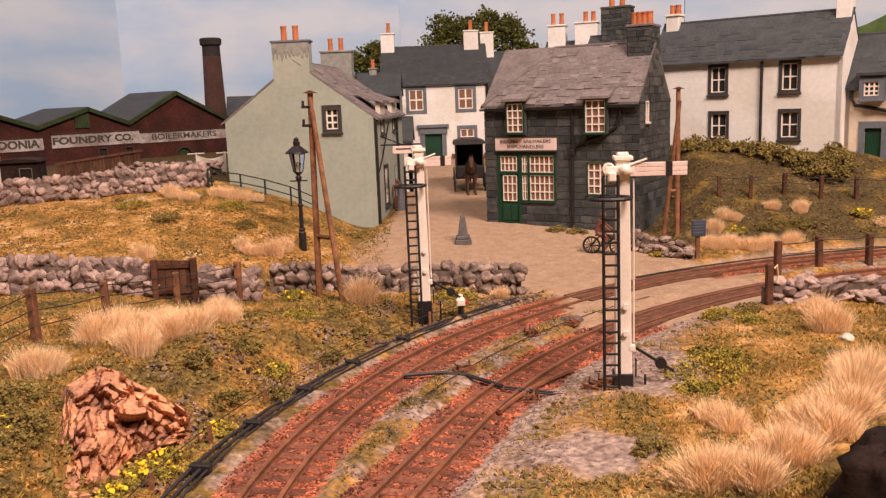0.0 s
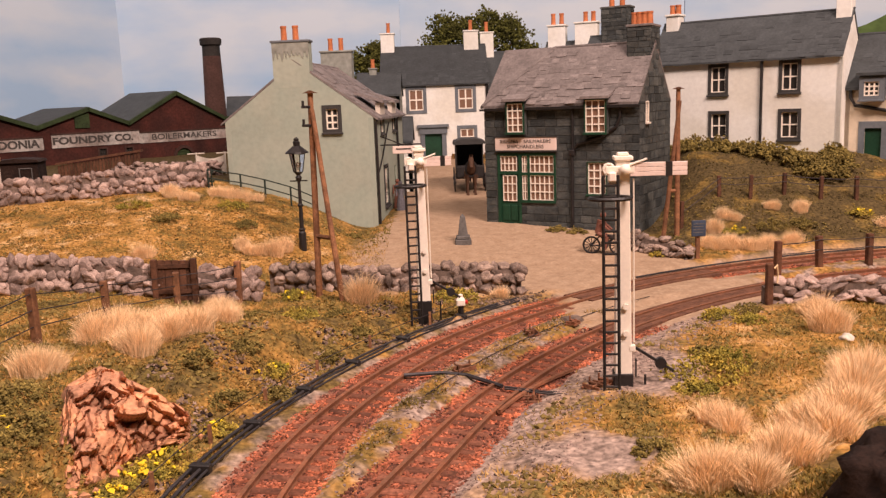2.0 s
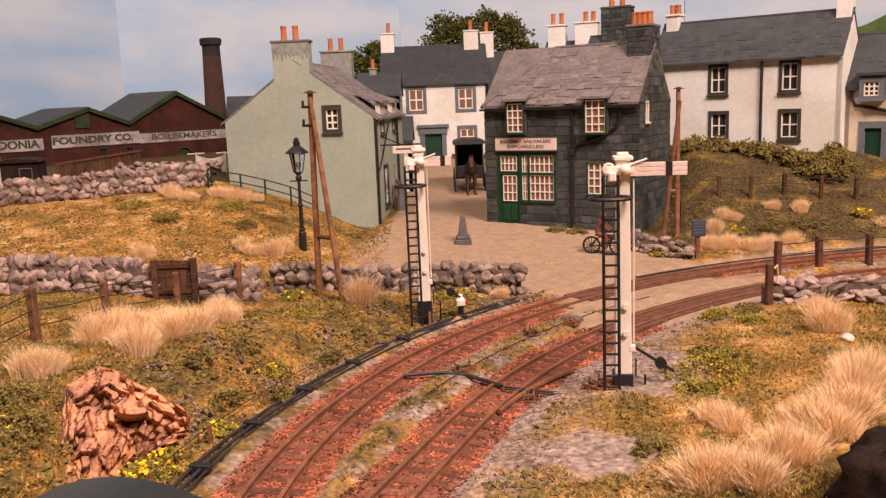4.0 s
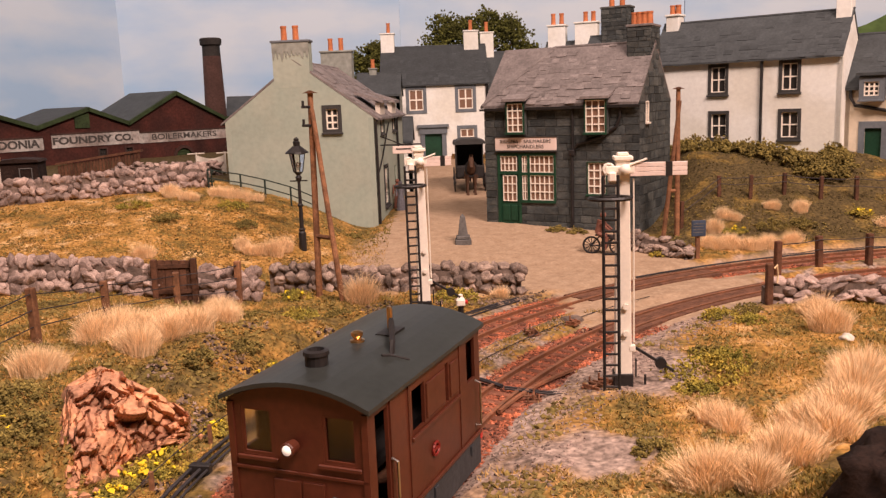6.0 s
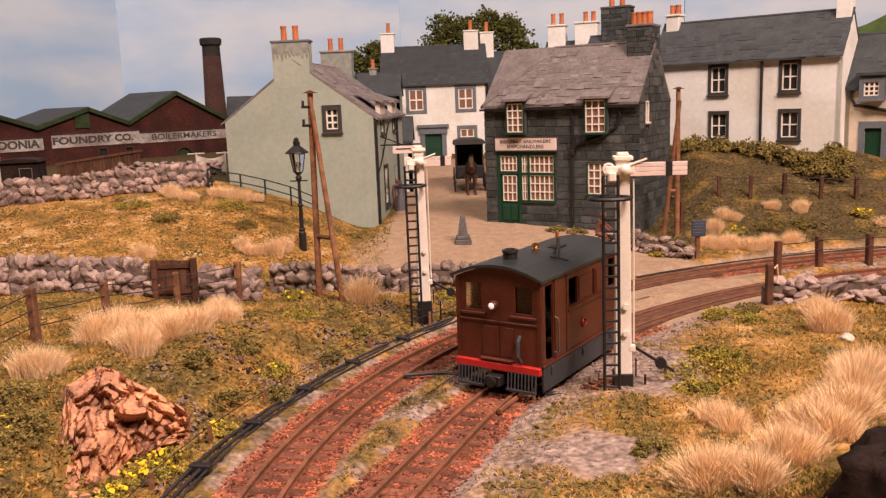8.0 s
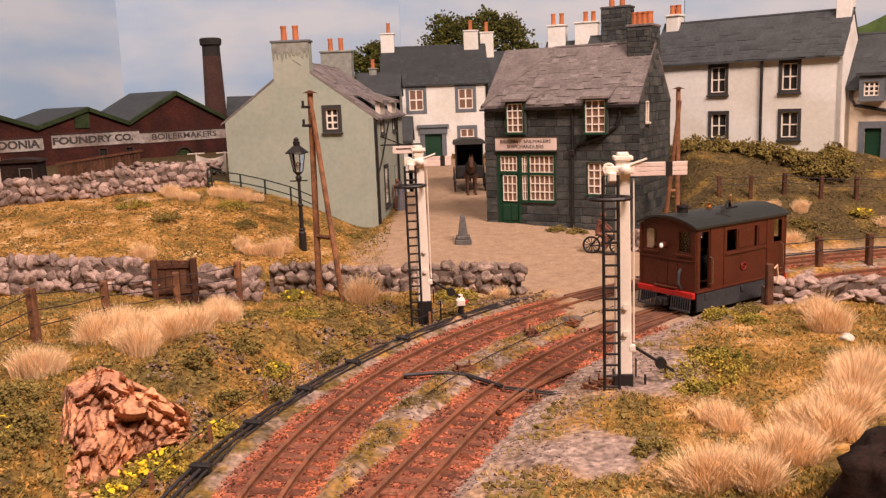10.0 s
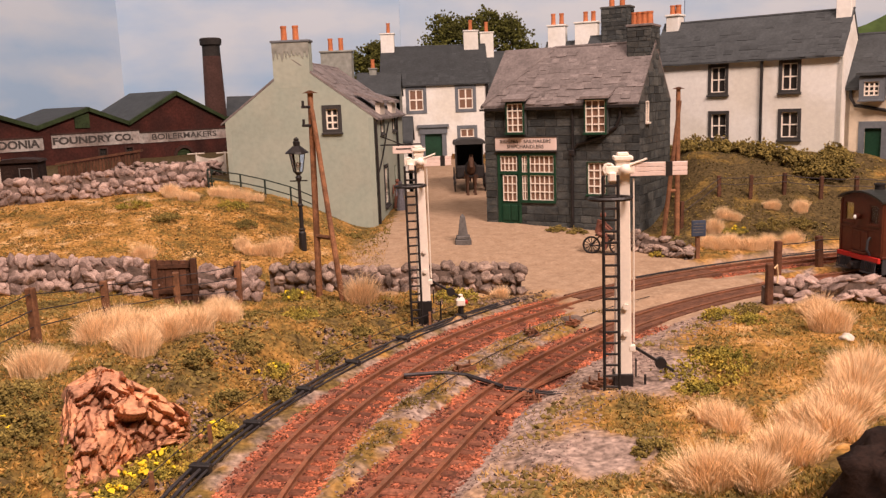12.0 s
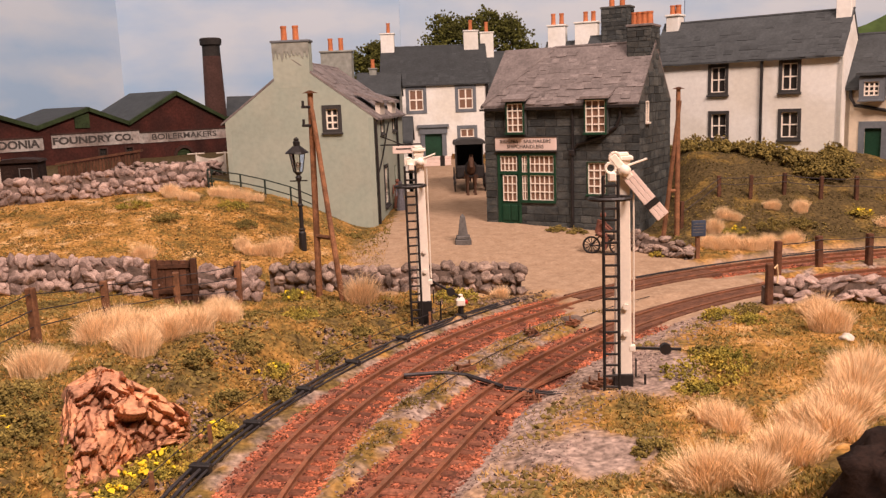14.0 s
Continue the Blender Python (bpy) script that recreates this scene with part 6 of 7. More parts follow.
outcrop()
bm = B()
blob(bm, (0, 0, 0.02), 0.19, 0.2, 3, 4, 0.75)
tagged(part("boulder", bm, "cloth", None, "", at(10.95, 22.5, 0.36), True), "pale boulder lying in the meadow", "boulder")
bm = B()
box(bm, -0.35, 0.35, -0.25, 0.25, -0.1, 0.12, 0.08)
tagged(part("boulder", bm, "rubble_dark", None, "", at(4.05, 26.6, 0.1, 0, 0, 20)), "dark flat stone between the tracks", "boulder")

# dark rock at the layout's edge
bm = B()
g0 = bmesh.ops.create_icosphere(bm, subdivisions=4, radius=1.0)
for v in bm.verts:
    d = v.co.normalized()
    k = 1 + 0.35 * noise.noise(d * 2.1) + 0.16 * noise.noise(d * 5) + 0.08 * noise.noise(d * 11)
    v.co = Vector((d.x * 1.25, d.y * 1.1, d.z * 1.0)) * k
tagged(part("dark_rock", bm, "black_brown", None, "", at(7.35, 12.2, 1.0), True), "dark brown rough rock at the meadow's edge", "rock")


# loose stones of the ballast and the turf's fibres
def scatter_stones(n, seed, pick, mat, name, label, lo, hi):
    rng = random.Random(seed)
    base = [Vector(v) for v in ((1, 0, 0), (-1, 0, 0), (0, 1, 0), (0, -1, 0), (0, 0, 1), (0, 0, -1))]
    tri = [(0, 2, 4), (2, 1, 4), (1, 3, 4), (3, 0, 4), (2, 0, 5), (1, 2, 5), (3, 1, 5), (0, 3, 5)]
    verts, faces = [], []
    while n:
        p = pick(rng)
        if p is None:
            continue
        n -= 1
        x, y, z = p
        s = rng.uniform(lo, hi)
        q = Euler((rng.uniform(0, 3), rng.uniform(0, 3), rng.uniform(0, 3))).to_matrix()
        i = len(verts)
        for b in base:
            v = q @ (b * (s * rng.uniform(0.6, 1.3)))
            verts.append(((x + v.x) * S, (y + v.y) * S, (z + v.z * 0.75) * S))
        faces += [tuple(i + k for k in t) for t in tri]
    me = bpy.data.meshes.new(name)
    me.from_pydata(verts, [], faces)
    me.materials.append(M[mat])
    return tagged(new(name, me), label, "ballast", kind="stuff")


def on_track(rng):
    line = left_line if rng.random() < 0.5 else right_line
    a = rng.uniform(92, 182)
    o = rng.uniform(-1.05, 1.05)
    if abs(abs(o) - GAUGE) < 0.06:
        return None
    p = line(a, o)
    if (4.0 < p.x < (10.4 if line is left_line else 11.8) and p.y > 26) or p.y < 11:
        return None
    return p.x, p.y, (-0.04 + 0.05 * rng.random()) if abs(o) < 0.78 else 0.0


def on_cinders(rng):
    a, o = rng.uniform(125, 180), rng.uniform(-3.0, 3.6)
    p = right_line(a, o)
    if abs(o) < 1.0 or abs(from_left(p.x, p.y)) < 0.9 or p.y > 30 or (p.y > 26.3 and p.x > 4.0):
        return None
    return p.x, p.y, height(p.x, p.y) + 0.005


scatter_stones(42000, 1, on_track, "ballast", "ballast", "crumbled red ballast stones round the sleepers", 0.02, 0.065)
scatter_stones(2500, 2, on_cinders, "rubble", "gravel", "loose grey gravel on the cinders", 0.02, 0.06)


def turf(n, seed):
    rng = random.Random(seed)
    verts, faces, dries = [], [], []
    while n:
        y = 12 + 36 * rng.random() ** 1.6
        x = rng.uniform(-0.62, 0.62) * y
        dl, dr = from_left(x, y), from_right(x, y)
        k = noise.noise(Vector((x, y, 3)) * 1.3) * 0.5
        if dl < 1.9 + k and dr > -1.3 + k * 1.5 and not (dr > 1.25 and dl < -1.3 and y < 27.5 and noise.noise(Vector((x, y, 7))) > -0.1):
            continue
        if x > -2.6 and y > 30.4 and x < 10.3 + 0.3 * max(0, 37 - y):
            continue
        if dr > -2.9 + k * 2 and dr < 0 and rng.random() < 0.85:
            continue
        if math.hypot(x - 4.9, (y - 20.8) / 1.5) + 0.8 * k < 1.5 or math.hypot((x - 2.6) / 1.3, y - 15.6) + k < 1.1:
            continue
        if noise.noise(Vector((x, y, 11)) * 0.8) < -0.42:
            continue
        n -= 1
        z = height(x, y)
        h = rng.uniform(0.02, 0.09) * (1.6 if noise.noise(Vector((x, y, 5)) * 0.5) > 0.15 else 1)
        a = rng.uniform(0, 6.28)
        w = rng.uniform(0.014, 0.034)
        b = rng.uniform(0, 6.28)
        q = rng.uniform(0.02, 0.16)
        i = len(verts)
        verts += [((x - math.cos(a) * w) * S, (y - math.sin(a) * w) * S, (z - 0.02) * S), ((x + math.cos(a) * w) * S, (y + math.sin(a) * w) * S, (z - 0.02) * S), ((x + math.cos(b) * q) * S, (y + math.sin(b) * q) * S, (z + h) * S)]
        faces.append((i, i + 1, i + 2))
        dries.append(dryness(x, y))
    me = bpy.data.meshes.new("turf_fibres")
    me.from_pydata(verts, [], faces)
    att = me.attributes.new("dry_zone", "FLOAT", "POINT")
    att.data.foreach_set("value", np.repeat(np.array(dries, dtype=np.float32), 3))
    m = bpy.data.materials.new("turf_fibre")
    m.use_nodes = True
    nn, l = m.node_tree.nodes, m.node_tree.links
    geo = nn.new("ShaderNodeNewGeometry")
    tc = nn.new("ShaderNodeTexCoord")
    mp = nn.new("ShaderNodeMapping")
    mp.inputs["Scale"].default_value = (0.9 / S, 0.9 / S, 0.9 / S)
    l.new(tc.outputs["Object"], mp.inputs[0])
    t = nn.new("ShaderNodeTexNoise")
    t.inputs["Scale"].default_value, t.inputs["Detail"].default_value = 1.0, 5
    l.new(mp.outputs[0], t.inputs["Vector"])
    mix = nn.new("ShaderNodeMath")
    mix.operation = "MULTIPLY_ADD"
    mix.inputs[1].default_value, mix.inputs[2].default_value = 0.35, -0.175
    l.new(geo.outputs["Random Per Island"], mix.inputs[0])
    add = nn.new("ShaderNodeMath")
    l.new(mix.outputs[0], add.inputs[0])
    l.new(t.outputs["Fac"], add.inputs[1])
    za = nn.new("ShaderNodeAttribute")
    za.attribute_name = "dry_zone"
    mad = nn.new("ShaderNodeMath")
    mad.operation = "MULTIPLY_ADD"
    mad.inputs[1].default_value, mad.inputs[2].default_value = 0.42, -0.21
    l.new(za.outputs["Fac"], mad.inputs[0])
    add2 = nn.new("ShaderNodeMath")
    l.new(add.outputs[0], add2.inputs[0])
    l.new(mad.outputs[0], add2.inputs[1])
    add = add2
    r = nn.new("ShaderNodeValToRGB")
    while len(r.color_ramp.elements) < 4:
        r.color_ramp.elements.new(0.5)
    for e, (p, c) in zip(r.color_ramp.elements, [(0.24, (0.10, 0.08, 0.03)), (0.40, (0.21, 0.16, 0.04)), (0.55, (0.40, 0.235, 0.06)), (0.75, (0.56, 0.39, 0.19))]):
        e.position, e.color = p, (*c, 1)
    l.new(add.outputs[0], r.inputs[0])
    b = nn["Principled BSDF"]
    b.inputs["Roughness"].default_value, b.inputs["Specular IOR Level"].default_value = 0.9, 0.1
    l.new(r.outputs[0], b.inputs["Base Color"])
    me.materials.append(m)
    return tagged(new("turf_fibres", me), "short ochre and olive static grass over the banks", "grass", kind="stuff")


turf(130000, 3)


def on_turf(rng):
    y = 12 + 32 * rng.random() ** 1.5
    x = rng.uniform(-0.6, 0.6) * y
    dl, dr = from_left(x, y), from_right(x, y)
    if math.hypot(x - 4.9, (y - 20.8) / 1.5) < 1.5 or math.hypot((x - 2.6) / 1.3, y - 15.6) < 1.1 or (dl < 1.7 and dr > -1.5) or (-2.6 < x < 10.6 and y > 30.4) or noise.noise(Vector((x, y, 2)) * 0.7) < 0.05 or (dryness(x, y) > 0.5 and rng.random() < 0.6):
        return None
    return x, y, height(x, y) + 0.01


scatter_stones(9000, 6, on_turf, "flock", "flock", "crumbs of olive and ochre flock in the turf", 0.03, 0.11)["category"] = "grass"


def on_bank(rng):
    a, o = rng.uniform(133, 183), rng.uniform(1.75, 6.5)
    p = left_line(a, o)
    k = noise.noise(Vector((p.x, p.y, 4)) * 1.1) + 0.5 * noise.noise(Vector((p.x, p.y, 4)) * 3)
    if p.y > 30.6 or p.y < 12.5 or k < 0.1 - 0.25 * rng.random():
        return None
    return p.x, p.y, height(p.x, p.y) + 0.01


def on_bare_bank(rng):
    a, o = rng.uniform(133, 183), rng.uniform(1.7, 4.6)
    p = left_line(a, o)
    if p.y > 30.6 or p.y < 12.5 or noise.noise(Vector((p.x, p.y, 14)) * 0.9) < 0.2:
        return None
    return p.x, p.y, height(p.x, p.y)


def on_hill(rng):
    x, y = rng.uniform(-22, -3.5), rng.uniform(32, 44)
    if noise.noise(Vector((x, y, 4)) * 0.6) + 0.6 * noise.noise(Vector((x, y, 4)) * 2) < 0.05 or (y > 41 and x < -12) or x > -4.5 - 0.25 * (y - 32):
        return None
    return x, y, height(x, y) + 0.01


scatter_stones(11000, 21, on_bank, "bank_moss", "bank_foliage", "olive and ochre foam foliage over the bank", 0.015, 0.06)["category"] = "grass"
scatter_stones(2200, 22, on_bare_bank, "earth", "bank_earth", "bare crumbling earth and stones on the bank", 0.02, 0.09)["category"] = "earth"
# near-black grains: the shade of holes in the bank, put in as colour
scatter_stones(420, 25, on_bare_bank, "black_brown", "bank_holes", "near-black crumbs standing in for the shade in holes of the bank", 0.03, 0.10)["category"] = "earth"
scatter_stones(6500, 23, on_hill, "bank_moss", "hill_foliage", "olive foam turf in patches on the hill", 0.025, 0.09)["category"] = "grass"



def by_lane_wall(rng):
    x, y = rng.gauss(2.3, 0.75), rng.gauss(29.9, 0.4)
    return None if y > 30.75 or from_left(x, y) < 1.0 else (x, y, height(x, y) + 0.01)


scatter_stones(520, 24, by_lane_wall, "earth", "wall_rubble", "small broken stones below the end of the lane wall", 0.03, 0.10)["category"] = "rubble"

# dark stone blocks of the shop
def stone_blocks(m, length, zlow, top, holes, seed):
    rnd = random.Random(seed)
    w = None
    z = zlow
    k = 0
    while z < 9.4:
        ch = rnd.uniform(0.34, 0.46)
        u = -0.02
        while u < length:
            bw = rnd.uniform(0.45, 1.0)
            u1 = min(length + 0.02, u + bw)
            zt = min(z + ch, min(top(u), top(u1)))
            spans = [(u, u1)]
            for h in holes:
                if h[2] < z + ch and h[3] > z:
                    nxt = []
                    for a, b in spans:
                        if h[1] <= a or h[0] >= b:
                            nxt.append((a, b))
                            continue
                        if h[0] - a > 0.08:
                            nxt.append((a, h[0]))
                        if b - h[1] > 0.08:
                            nxt.append((h[1], b))
                    spans = nxt
            for a, b in spans:
                if b - a > 0.08 and zt - z > 0.12:
                    pz = m @ at((a + b) / 2, 0.01, (z + zt) / 2) @ Matrix.Diagonal((b - a - 0.025, rnd.uniform(0.07, 0.11), zt - z - 0.025, 1))
                    shared("stone_block", BLOCK, shop, pz)
                    k += 1
            u = u1
        z += ch
    return k


bm = B()
box(bm, -0.5, 0.5, -0.5, 0.5, -0.5, 0.5, 0.06)
bm.transform(Matrix.Scale(S, 4))
BLOCK = bpy.data.meshes.new("stone_block")
bm.to_mesh(BLOCK)
bm.free()
BLOCK.materials.append(M["dark_stone"])
fh = [(a - 0.1, b + 0.1, c - 0.1, d + 0.1) for a, b, c, d in shop_front]
stone_blocks(at(0, 0, 0), HL, 0.7, lambda u: 6.75, fh, 1)
stone_blocks(gable_pose(HL, HD, "right"), HD, 0.7, lambda u: 6.9 + (HR - 6.92) * (1 - abs(u - HD / 2) / (HD / 2)), [(0.9, 1.4, 5.85, 6.85)], 2)




def stack_blocks(st, w, d, z0, z1, seed):
    """Courses of stone round a chimney shaft."""
    rnd = random.Random(seed)
    for m, length in ((at(-w / 2, -d / 2, 0), w), (at(-w / 2, d / 2, 0, 0, 0, -90), d), (at(w / 2, -d / 2, 0, 0, 0, 90), d)):
        z = z0
        while z < z1 - 0.05:
            ch = min(rnd.uniform(0.20, 0.30), z1 - z)
            u = 0.0
            while u < length - 0.02:
                u1 = min(length, u + rnd.uniform(0.28, 0.62))
                shared("stone_block", BLOCK, st, m @ at((u + u1) / 2, 0.0, z + ch / 2) @ Matrix.Diagonal((u1 - u - 0.02, rnd.uniform(0.05, 0.10), ch - 0.02, 1)))
                u = u1
            z += ch


stack_blocks(shop_stack, 1.15, 1.5, 8.6, 10.38, 5)
stack_blocks(dark_stack, 1.7, 0.95, 10.2, 12.33, 6)


# things in the lane
def wheel(parent, name, x, y, z, r, along_x, mat, spokes=10, t=0.05):
    """A spoked wheel; along_x: its axle lies along x."""
    w = empty(name, at(x, y, z, 0, 0, 0 if along_x else 90), "", "")
    w.parent = parent
    bm = B()
    n = 20
    pts = [(0, r * math.cos(2 * math.pi * i / n), r * math.sin(2 * math.pi * i / n)) for i in range(n + 1)]
    tube(bm, pts, t, 6)
    part("tyre", bm, mat, w)
    bm = B()
    for i in range(spokes):
        a = 2 * math.pi * i / spokes
        rod(bm, (0, 0, 0), (0, r * math.cos(a), r * math.sin(a)), t * 0.4, seg=5)
    rod(bm, (-0.1, 0, 0), (0.1, 0, 0), r * 0.16, seg=10)
    part("spoke_hub", bm, mat, w)
    return w


van = empty("horse_drawn_van", at(2.05, 59.8, 1.0), "black hooded horse-drawn van in the lane", "carriage")
bm = B()
for b in ((-0.95, -0.87, -1.2, 1.6, 1.0, 3.3), (0.87, 0.95, -1.2, 1.6, 1.0, 3.3), (-0.95, 0.95, 1.5, 1.6, 1.0, 3.3), (-0.95, 0.95, -1.2, 1.6, 0.9, 1.02)):
    box(bm, *b)
part("body", bm, "black_paint", van)
bm = B()
prism(bm, [(-1.1, 3.25), (1.1, 3.25), (1.05, 3.45), (0.5, 3.62), (-0.5, 3.62), (-1.05, 3.45)], -1.45, 1.7)
part("roof", bm, "trim_dark", van)
bm = B()
box(bm, -0.9, 0.9, -1.5, -1.15, 1.0, 1.75, 0.04)
box(bm, -0.9, 0.9, -1.15, -0.9, 1.5, 1.8, 0.04)
part("driving_seat", bm, "black_paint", van)
for x in (-1.05, 1.05):
    wheel(van, "front_wheel", x, -0.9, 0.62, 0.6, True, "black_paint")
    wheel(van, "rear_wheel", x, 1.0, 0.78, 0.76, True, "black_paint", 12)
    bm = B()
    box(bm, x * 1.05 - 0.1, x * 1.05 + 0.1, -1.3, -1.1, 2.3, 2.65, 0.03)
    part("carriage_lamp", bm, "brass", van)
for x in (-0.42, 0.42):
    bm = B()
    rod(bm, (x, -1.4, 1.0), (x, -3.6, 1.25), 0.05, seg=6)
    part("thill", bm, "horse_brown", van)
horse = empty("horse", at(2.05, 57.0, 1.0) @ Matrix.Scale(1.2, 4), "dark brown harnessed horse before the van", "horse")
bm = B()
blob(bm, (0, 0.1, 1.25), 0.36, 0.06, 3, 2)
for v in bm.verts:
    v.co.y = (v.co.y - 0.1) * 2.1 + 0.1
part("barrel", bm, "horse_brown", horse, smooth=True)
for x, y in ((-0.2, -0.55), (0.2, -0.55), (-0.2, 0.72), (0.2, 0.72)):
    bm = B()
    rod(bm, (x, y, 1.15), (x * 1.05, y + 0.03, 0.55), 0.15, 0.075, 8)
    rod(bm, (x * 1.05, y + 0.03, 0.55), (x * 1.05, y - 0.02, 0.1), 0.07, 0.055, 8)
    rod(bm, (x * 1.05, y - 0.04, 0.12), (x * 1.05, y - 0.06, -0.05), 0.075, 0.1, 8)
    part("leg", bm, "horse_brown", horse)
bm = B()
rod(bm, (0, -0.55, 1.35), (0, -1.0, 1.95), 0.24, 0.15, 10)
part("neck", bm, "horse_brown", horse)
bm = B()
rod(bm, (0, -0.9, 2.02), (0, -1.3, 1.55), 0.15, 0.09, 8)
for x in (-0.07, 0.07):
    rod(bm, (x, -0.92, 2.08), (x, -0.92, 2.26), 0.04, 0.01, 6)
part("head", bm, "horse_brown", horse)
bm = B()
rod(bm, (0, 0.85, 1.4), (0, 1.05, 0.6), 0.09, 0.04, 8)
part("tail", bm, "black_paint", horse)
bm = B()
for k in range(14):
    a0, a1 = 2 * math.pi * k / 14, 2 * math.pi * (k + 1) / 14
    rod(bm, (0.3 * math.cos(a0), -0.62, 1.45 + 0.42 * math.sin(a0)), (0.3 * math.cos(a1), -0.62, 1.45 + 0.42 * math.sin(a1)), 0.06, seg=6)
part("collar", bm, "black_paint", horse)

bike = empty("motorcycle", at(7.12, 36.95, height(7.12, 36.95, False), 0, 0, -20), "old black motorcycle standing on the road", "motorcycle")
for x in (-0.58, 0.58):
    wheel(bike, "wheel", x, 0, 0.38, 0.36, False, "black_paint", 12, 0.045)
bm = B()
tube(bm, [(-0.58, 0, 0.38), (-0.25, 0, 0.75), (0.42, 0, 0.82), (0.58, 0, 0.38)], 0.035, 6)
tube(bm, [(-0.58, 0, 0.38), (0.0, 0, 0.32), (0.42, 0, 0.82)], 0.035, 6)
tube(bm, [(0.42, 0, 0.82), (0.36, 0, 1.0)], 0.03, 6)
tube(bm, [(0.25, -0.3, 1.0), (0.36, -0.1, 1.02), (0.36, 0.1, 1.02), (0.25, 0.3, 1.0)], 0.025, 6)
part("frame", bm, "black_paint", bike)
bm = B()
box(bm, -0.15, 0.36, -0.09, 0.09, 0.66, 0.86, 0.04)
part("tank", bm, "iron", bike)
bm = B()
box(bm, -0.16, 0.16, -0.1, 0.1, 0.28, 0.6, 0.05)
part("engine", bm, "iron", bike)
bm = B()
box(bm, -0.42, -0.14, -0.11, 0.11, 0.80, 0.88, 0.03)
part("saddle", bm, "black_paint", bike)


def figure(m, mat, label, seated=False):
    """A plain painted miniature figure in one mesh."""
    bm = B()
    if seated:
        rod(bm, (-0.28, 0, 0.9), (-0.12, 0, 1.48), 0.17, 0.2, 10)
        blob(bm, (-0.06, 0, 1.72), 0.14, 0.04, 2)
        for y in (-0.14, 0.14):
            rod(bm, (-0.28, y, 0.92), (0.12, y * 1.1, 0.78), 0.10, 0.08, 8)
            rod(bm, (0.12, y * 1.1, 0.78), (0.02, y * 1.2, 0.22), 0.08, 0.07, 8)
            rod(bm, (-0.12, y * 1.5, 1.4), (0.28, y * 1.8, 1.05), 0.065, 0.05, 8)
    else:
        lathe(bm, [(0.28, 0.0), (0.22, 0.6), (0.16, 0.95), (0.22, 1.35), (0.08, 1.45), (0.07, 1.5)], 10)
        blob(bm, (0, 0, 1.6), 0.13, 0.04, 2)
        for x in (-0.22, 0.22):
            rod(bm, (x, 0, 1.35), (x * 1.1, -0.12, 0.85), 0.06, 0.05, 6)
    return tagged(part("figurine", bm, mat, None, "", m), label, "figurine")


figure(bike.matrix_basis.copy(), "figure_brown", "plain brown painted figurine astride the motorcycle", True)
figure(at(-2.35, 49.6, height(-2.35, 49.6, False)), "figure_grey", "plain grey painted figurine beside the cottage")
figure(at(-2.6, 51.2, height(-2.6, 51.2, False)), "figure_brown", "plain brown painted figurine beside the cottage")

# foundry yard
wag = empty("covered_wagon", at(-23.2, 47.6, height(-23.2, 47.6, False) - 0.55, 0, 0, 12), "dark covered wagon in the foundry yard", "wagon")
bm = B()
box(bm, -1.6, 0.8, 0, 2.0, 0.4, 1.75, 0.03)
part("body", bm, "black_brown", wag)
bm = B()
prism(bm, [(-1.7, 1.75), (0.9, 1.75), (0.8, 1.88), (-0.3, 1.98), (-1.6, 1.88)], -0.15, 2.1)
part("roof", bm, "black_brown", wag)
bm = B()
for b in ((-0.2, -0.14, 0.75, 1.45), (0.44, 0.5, 0.75, 1.45), (-0.14, 0.44, 1.39, 1.45), (-0.14, 0.44, 0.75, 0.81)):
    box(bm, b[0], b[1], -0.05, -0.003, b[2], b[3], 0.02)
part("window_frame", bm, "stone_grey", wag)
for x in (-1.0, 0.7):
    wheel(wag, "wheel", x, -0.05, 0.3, 0.3, False, "iron", 8)
shed = empty("wooden_fence", at(-23.2, 52.0, 0), "brown boarded fence with a sloping top in the yard", "fence")
for i in range(26):
    h = 4.2 + 0.62 * i / 25 + (0.02 if i % 2 else 0)
    bm = B()
    box(bm, i * 0.195, i * 0.195 + 0.15, 0, 0.08, 2.6, h, 0.01)
    part("board", bm, "wood_dark", shed)
for z in (3.1, 3.7):
    bm = B()
    box(bm, 0, 5.1, 0.085, 0.2, z, z + 0.12)
    part("cross_rail", bm, "wood_dark", shed)
bm = B()
prism(bm, [(-0.1, 4.25), (5.15, 4.87), (5.15, 5.0), (-0.1, 4.38)], -0.08, 0.3)
part("coping", bm, "wood_dark", shed)
cl = empty("washing_line", at(-13.5, 50.6, 0), "pale canvas sheet hanging on a line between posts", "washing")
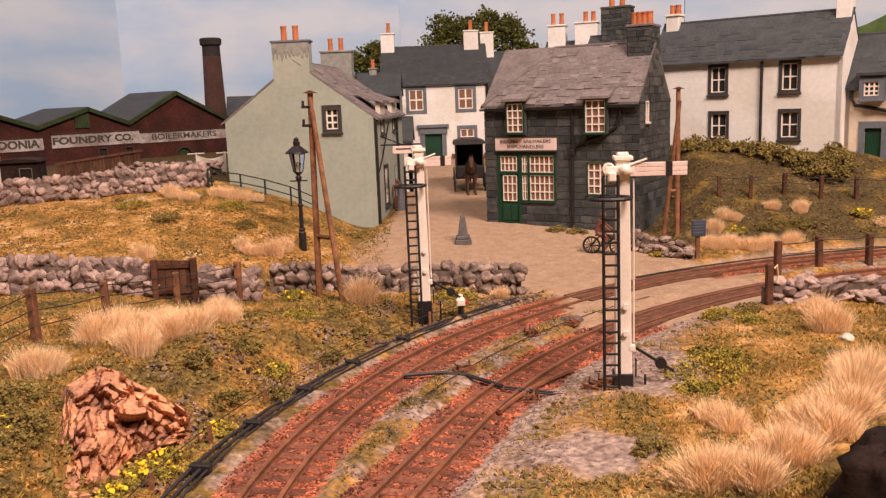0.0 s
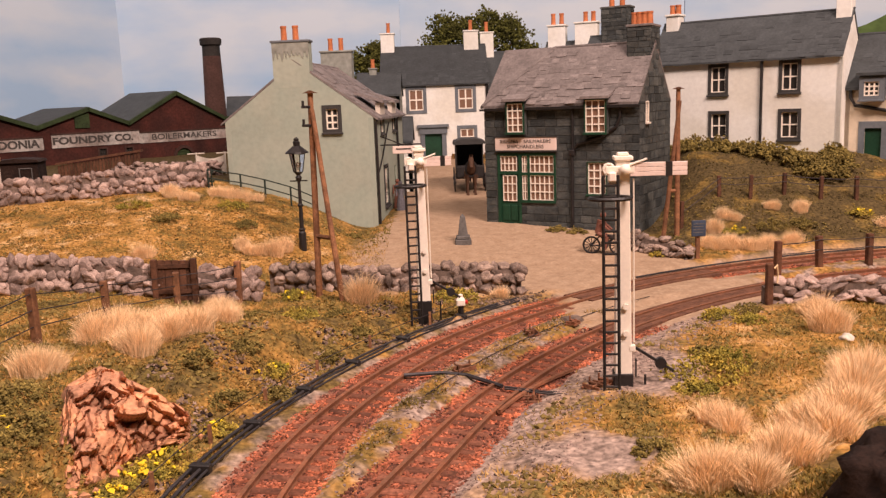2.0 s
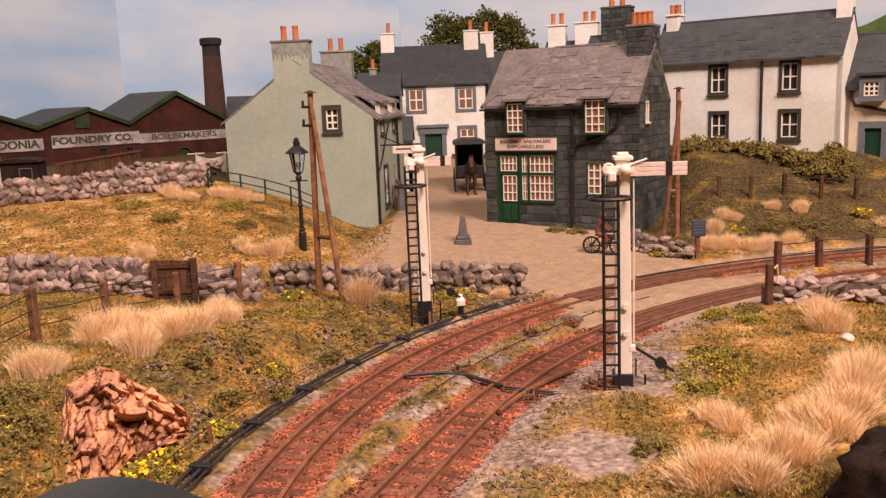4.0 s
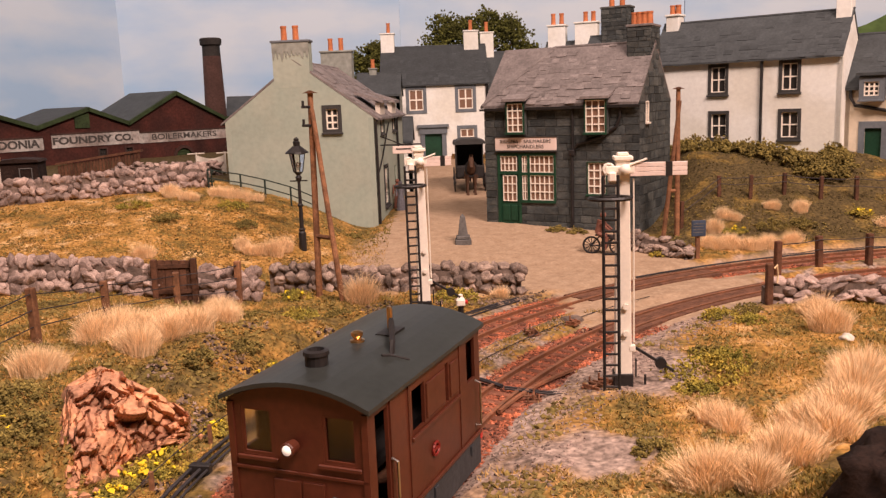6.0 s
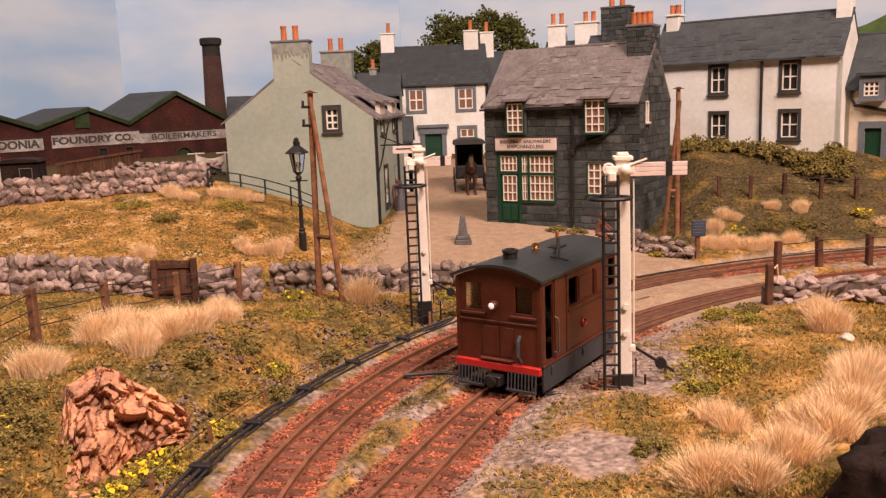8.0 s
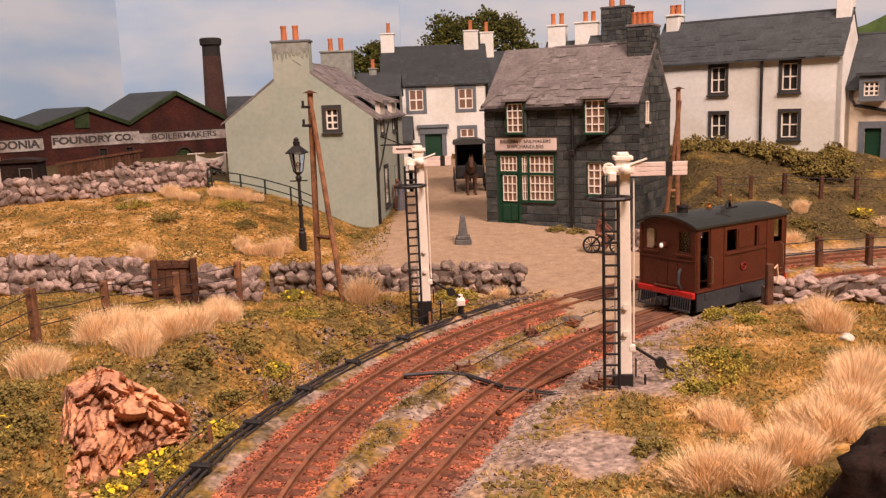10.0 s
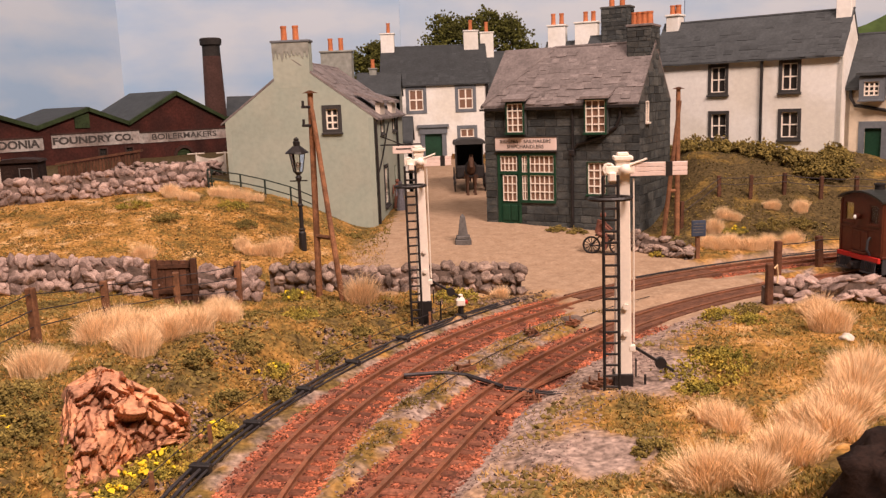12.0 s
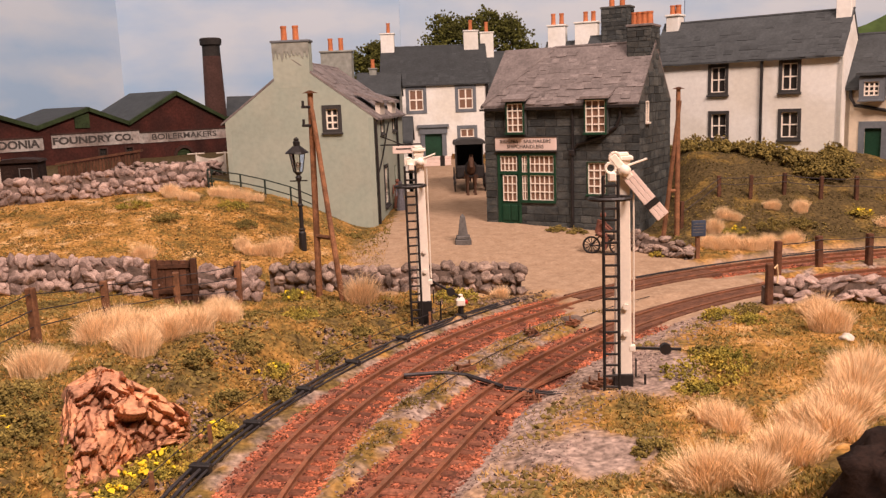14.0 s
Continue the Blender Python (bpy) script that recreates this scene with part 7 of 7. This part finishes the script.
for x in (-0.85, 0.85):
    bm = B()
    rod(bm, (x, 0, 2.6), (x, 0, 4.75), 0.05, seg=6)
    rod(bm, (x - 0.5, 0, 4.68), (x + 0.5, 0, 4.7), 0.04, seg=6)
    part("post", bm, "cloth", cl)
bm = B()
n = 12
prev = None
for i in range(n + 1):
    u = i / n
    x = -0.85 + 1.7 * u
    top = 4.6 - 0.22 * math.sin(math.pi * u)
    y = 0.08 * math.sin(u * 9)
    q = [bm.verts.new(v) for v in ((x, y, top), (x, y + 0.03, top), (x, y * 2 + 0.03, 3.5), (x, y * 2, 3.5))]
    if prev:
        for k in range(4):
            bm.faces.new((prev[k], prev[(k + 1) % 4], q[(k + 1) % 4], q[k]))
    prev = q
part("sheet", bm, "cloth", cl)
yl = empty("yard_post", at(-21.95, 42.6, height(-21.95, 42.6, False)), "pale post with a round brass top at the field wall", "post")
bm = B()
rod(bm, (0, 0, -0.2), (0, 0, 2.0), 0.07, seg=8)
part("post", bm, "cloth", yl)
bm = B()
blob(bm, (0, 0, 2.1), 0.16, 0.02, 2)
part("ball", bm, "brass", yl, smooth=True)


def motions():
    # the tram runs round the curve, front trailing
    rows = []
    marks_t = (0, 5.5, 6.0, 6.8, 7.5, 8.2, 9.4, 10.7, 14.0)
    marks_a = (221.0, 176.6, 172.4, 164.7, 157.1, 149.64, 136.3, 121.6, 84.0)
    for i in range(29):
        t = i * 0.5
        a = sum(float(np.interp(t + k * 0.1, marks_t, marks_a)) for k in (-2, -1, 0, 1, 2)) / 5
        p = right_line(a)
        q = right_line(a - math.degrees(2 * math.asin(4.81 / 2 / RR)))
        d = q - p
        rows.append((t, at(p.x, p.y, 0.0, 0, 0, math.degrees(math.atan2(d.y, d.x)))))
    walk(tram, rows)
    # the near signal's arm drops to clear, its lever rises
    up, down = at(0, -0.24, 5.475), at(0, -0.24, 5.475, 0, 51, 0)
    walk(arm_a, [(0, up), (13.5, up), (13.6, down), (14.0, down)])
    lo, hi = at(0.30, -0.14, 1.22, 0, 33, 0), at(0.30, -0.14, 1.22, 0, 2, 0)
    walk(lever_a, [(0, lo), (13.5, lo), (13.6, hi), (14.0, hi)])


motions()
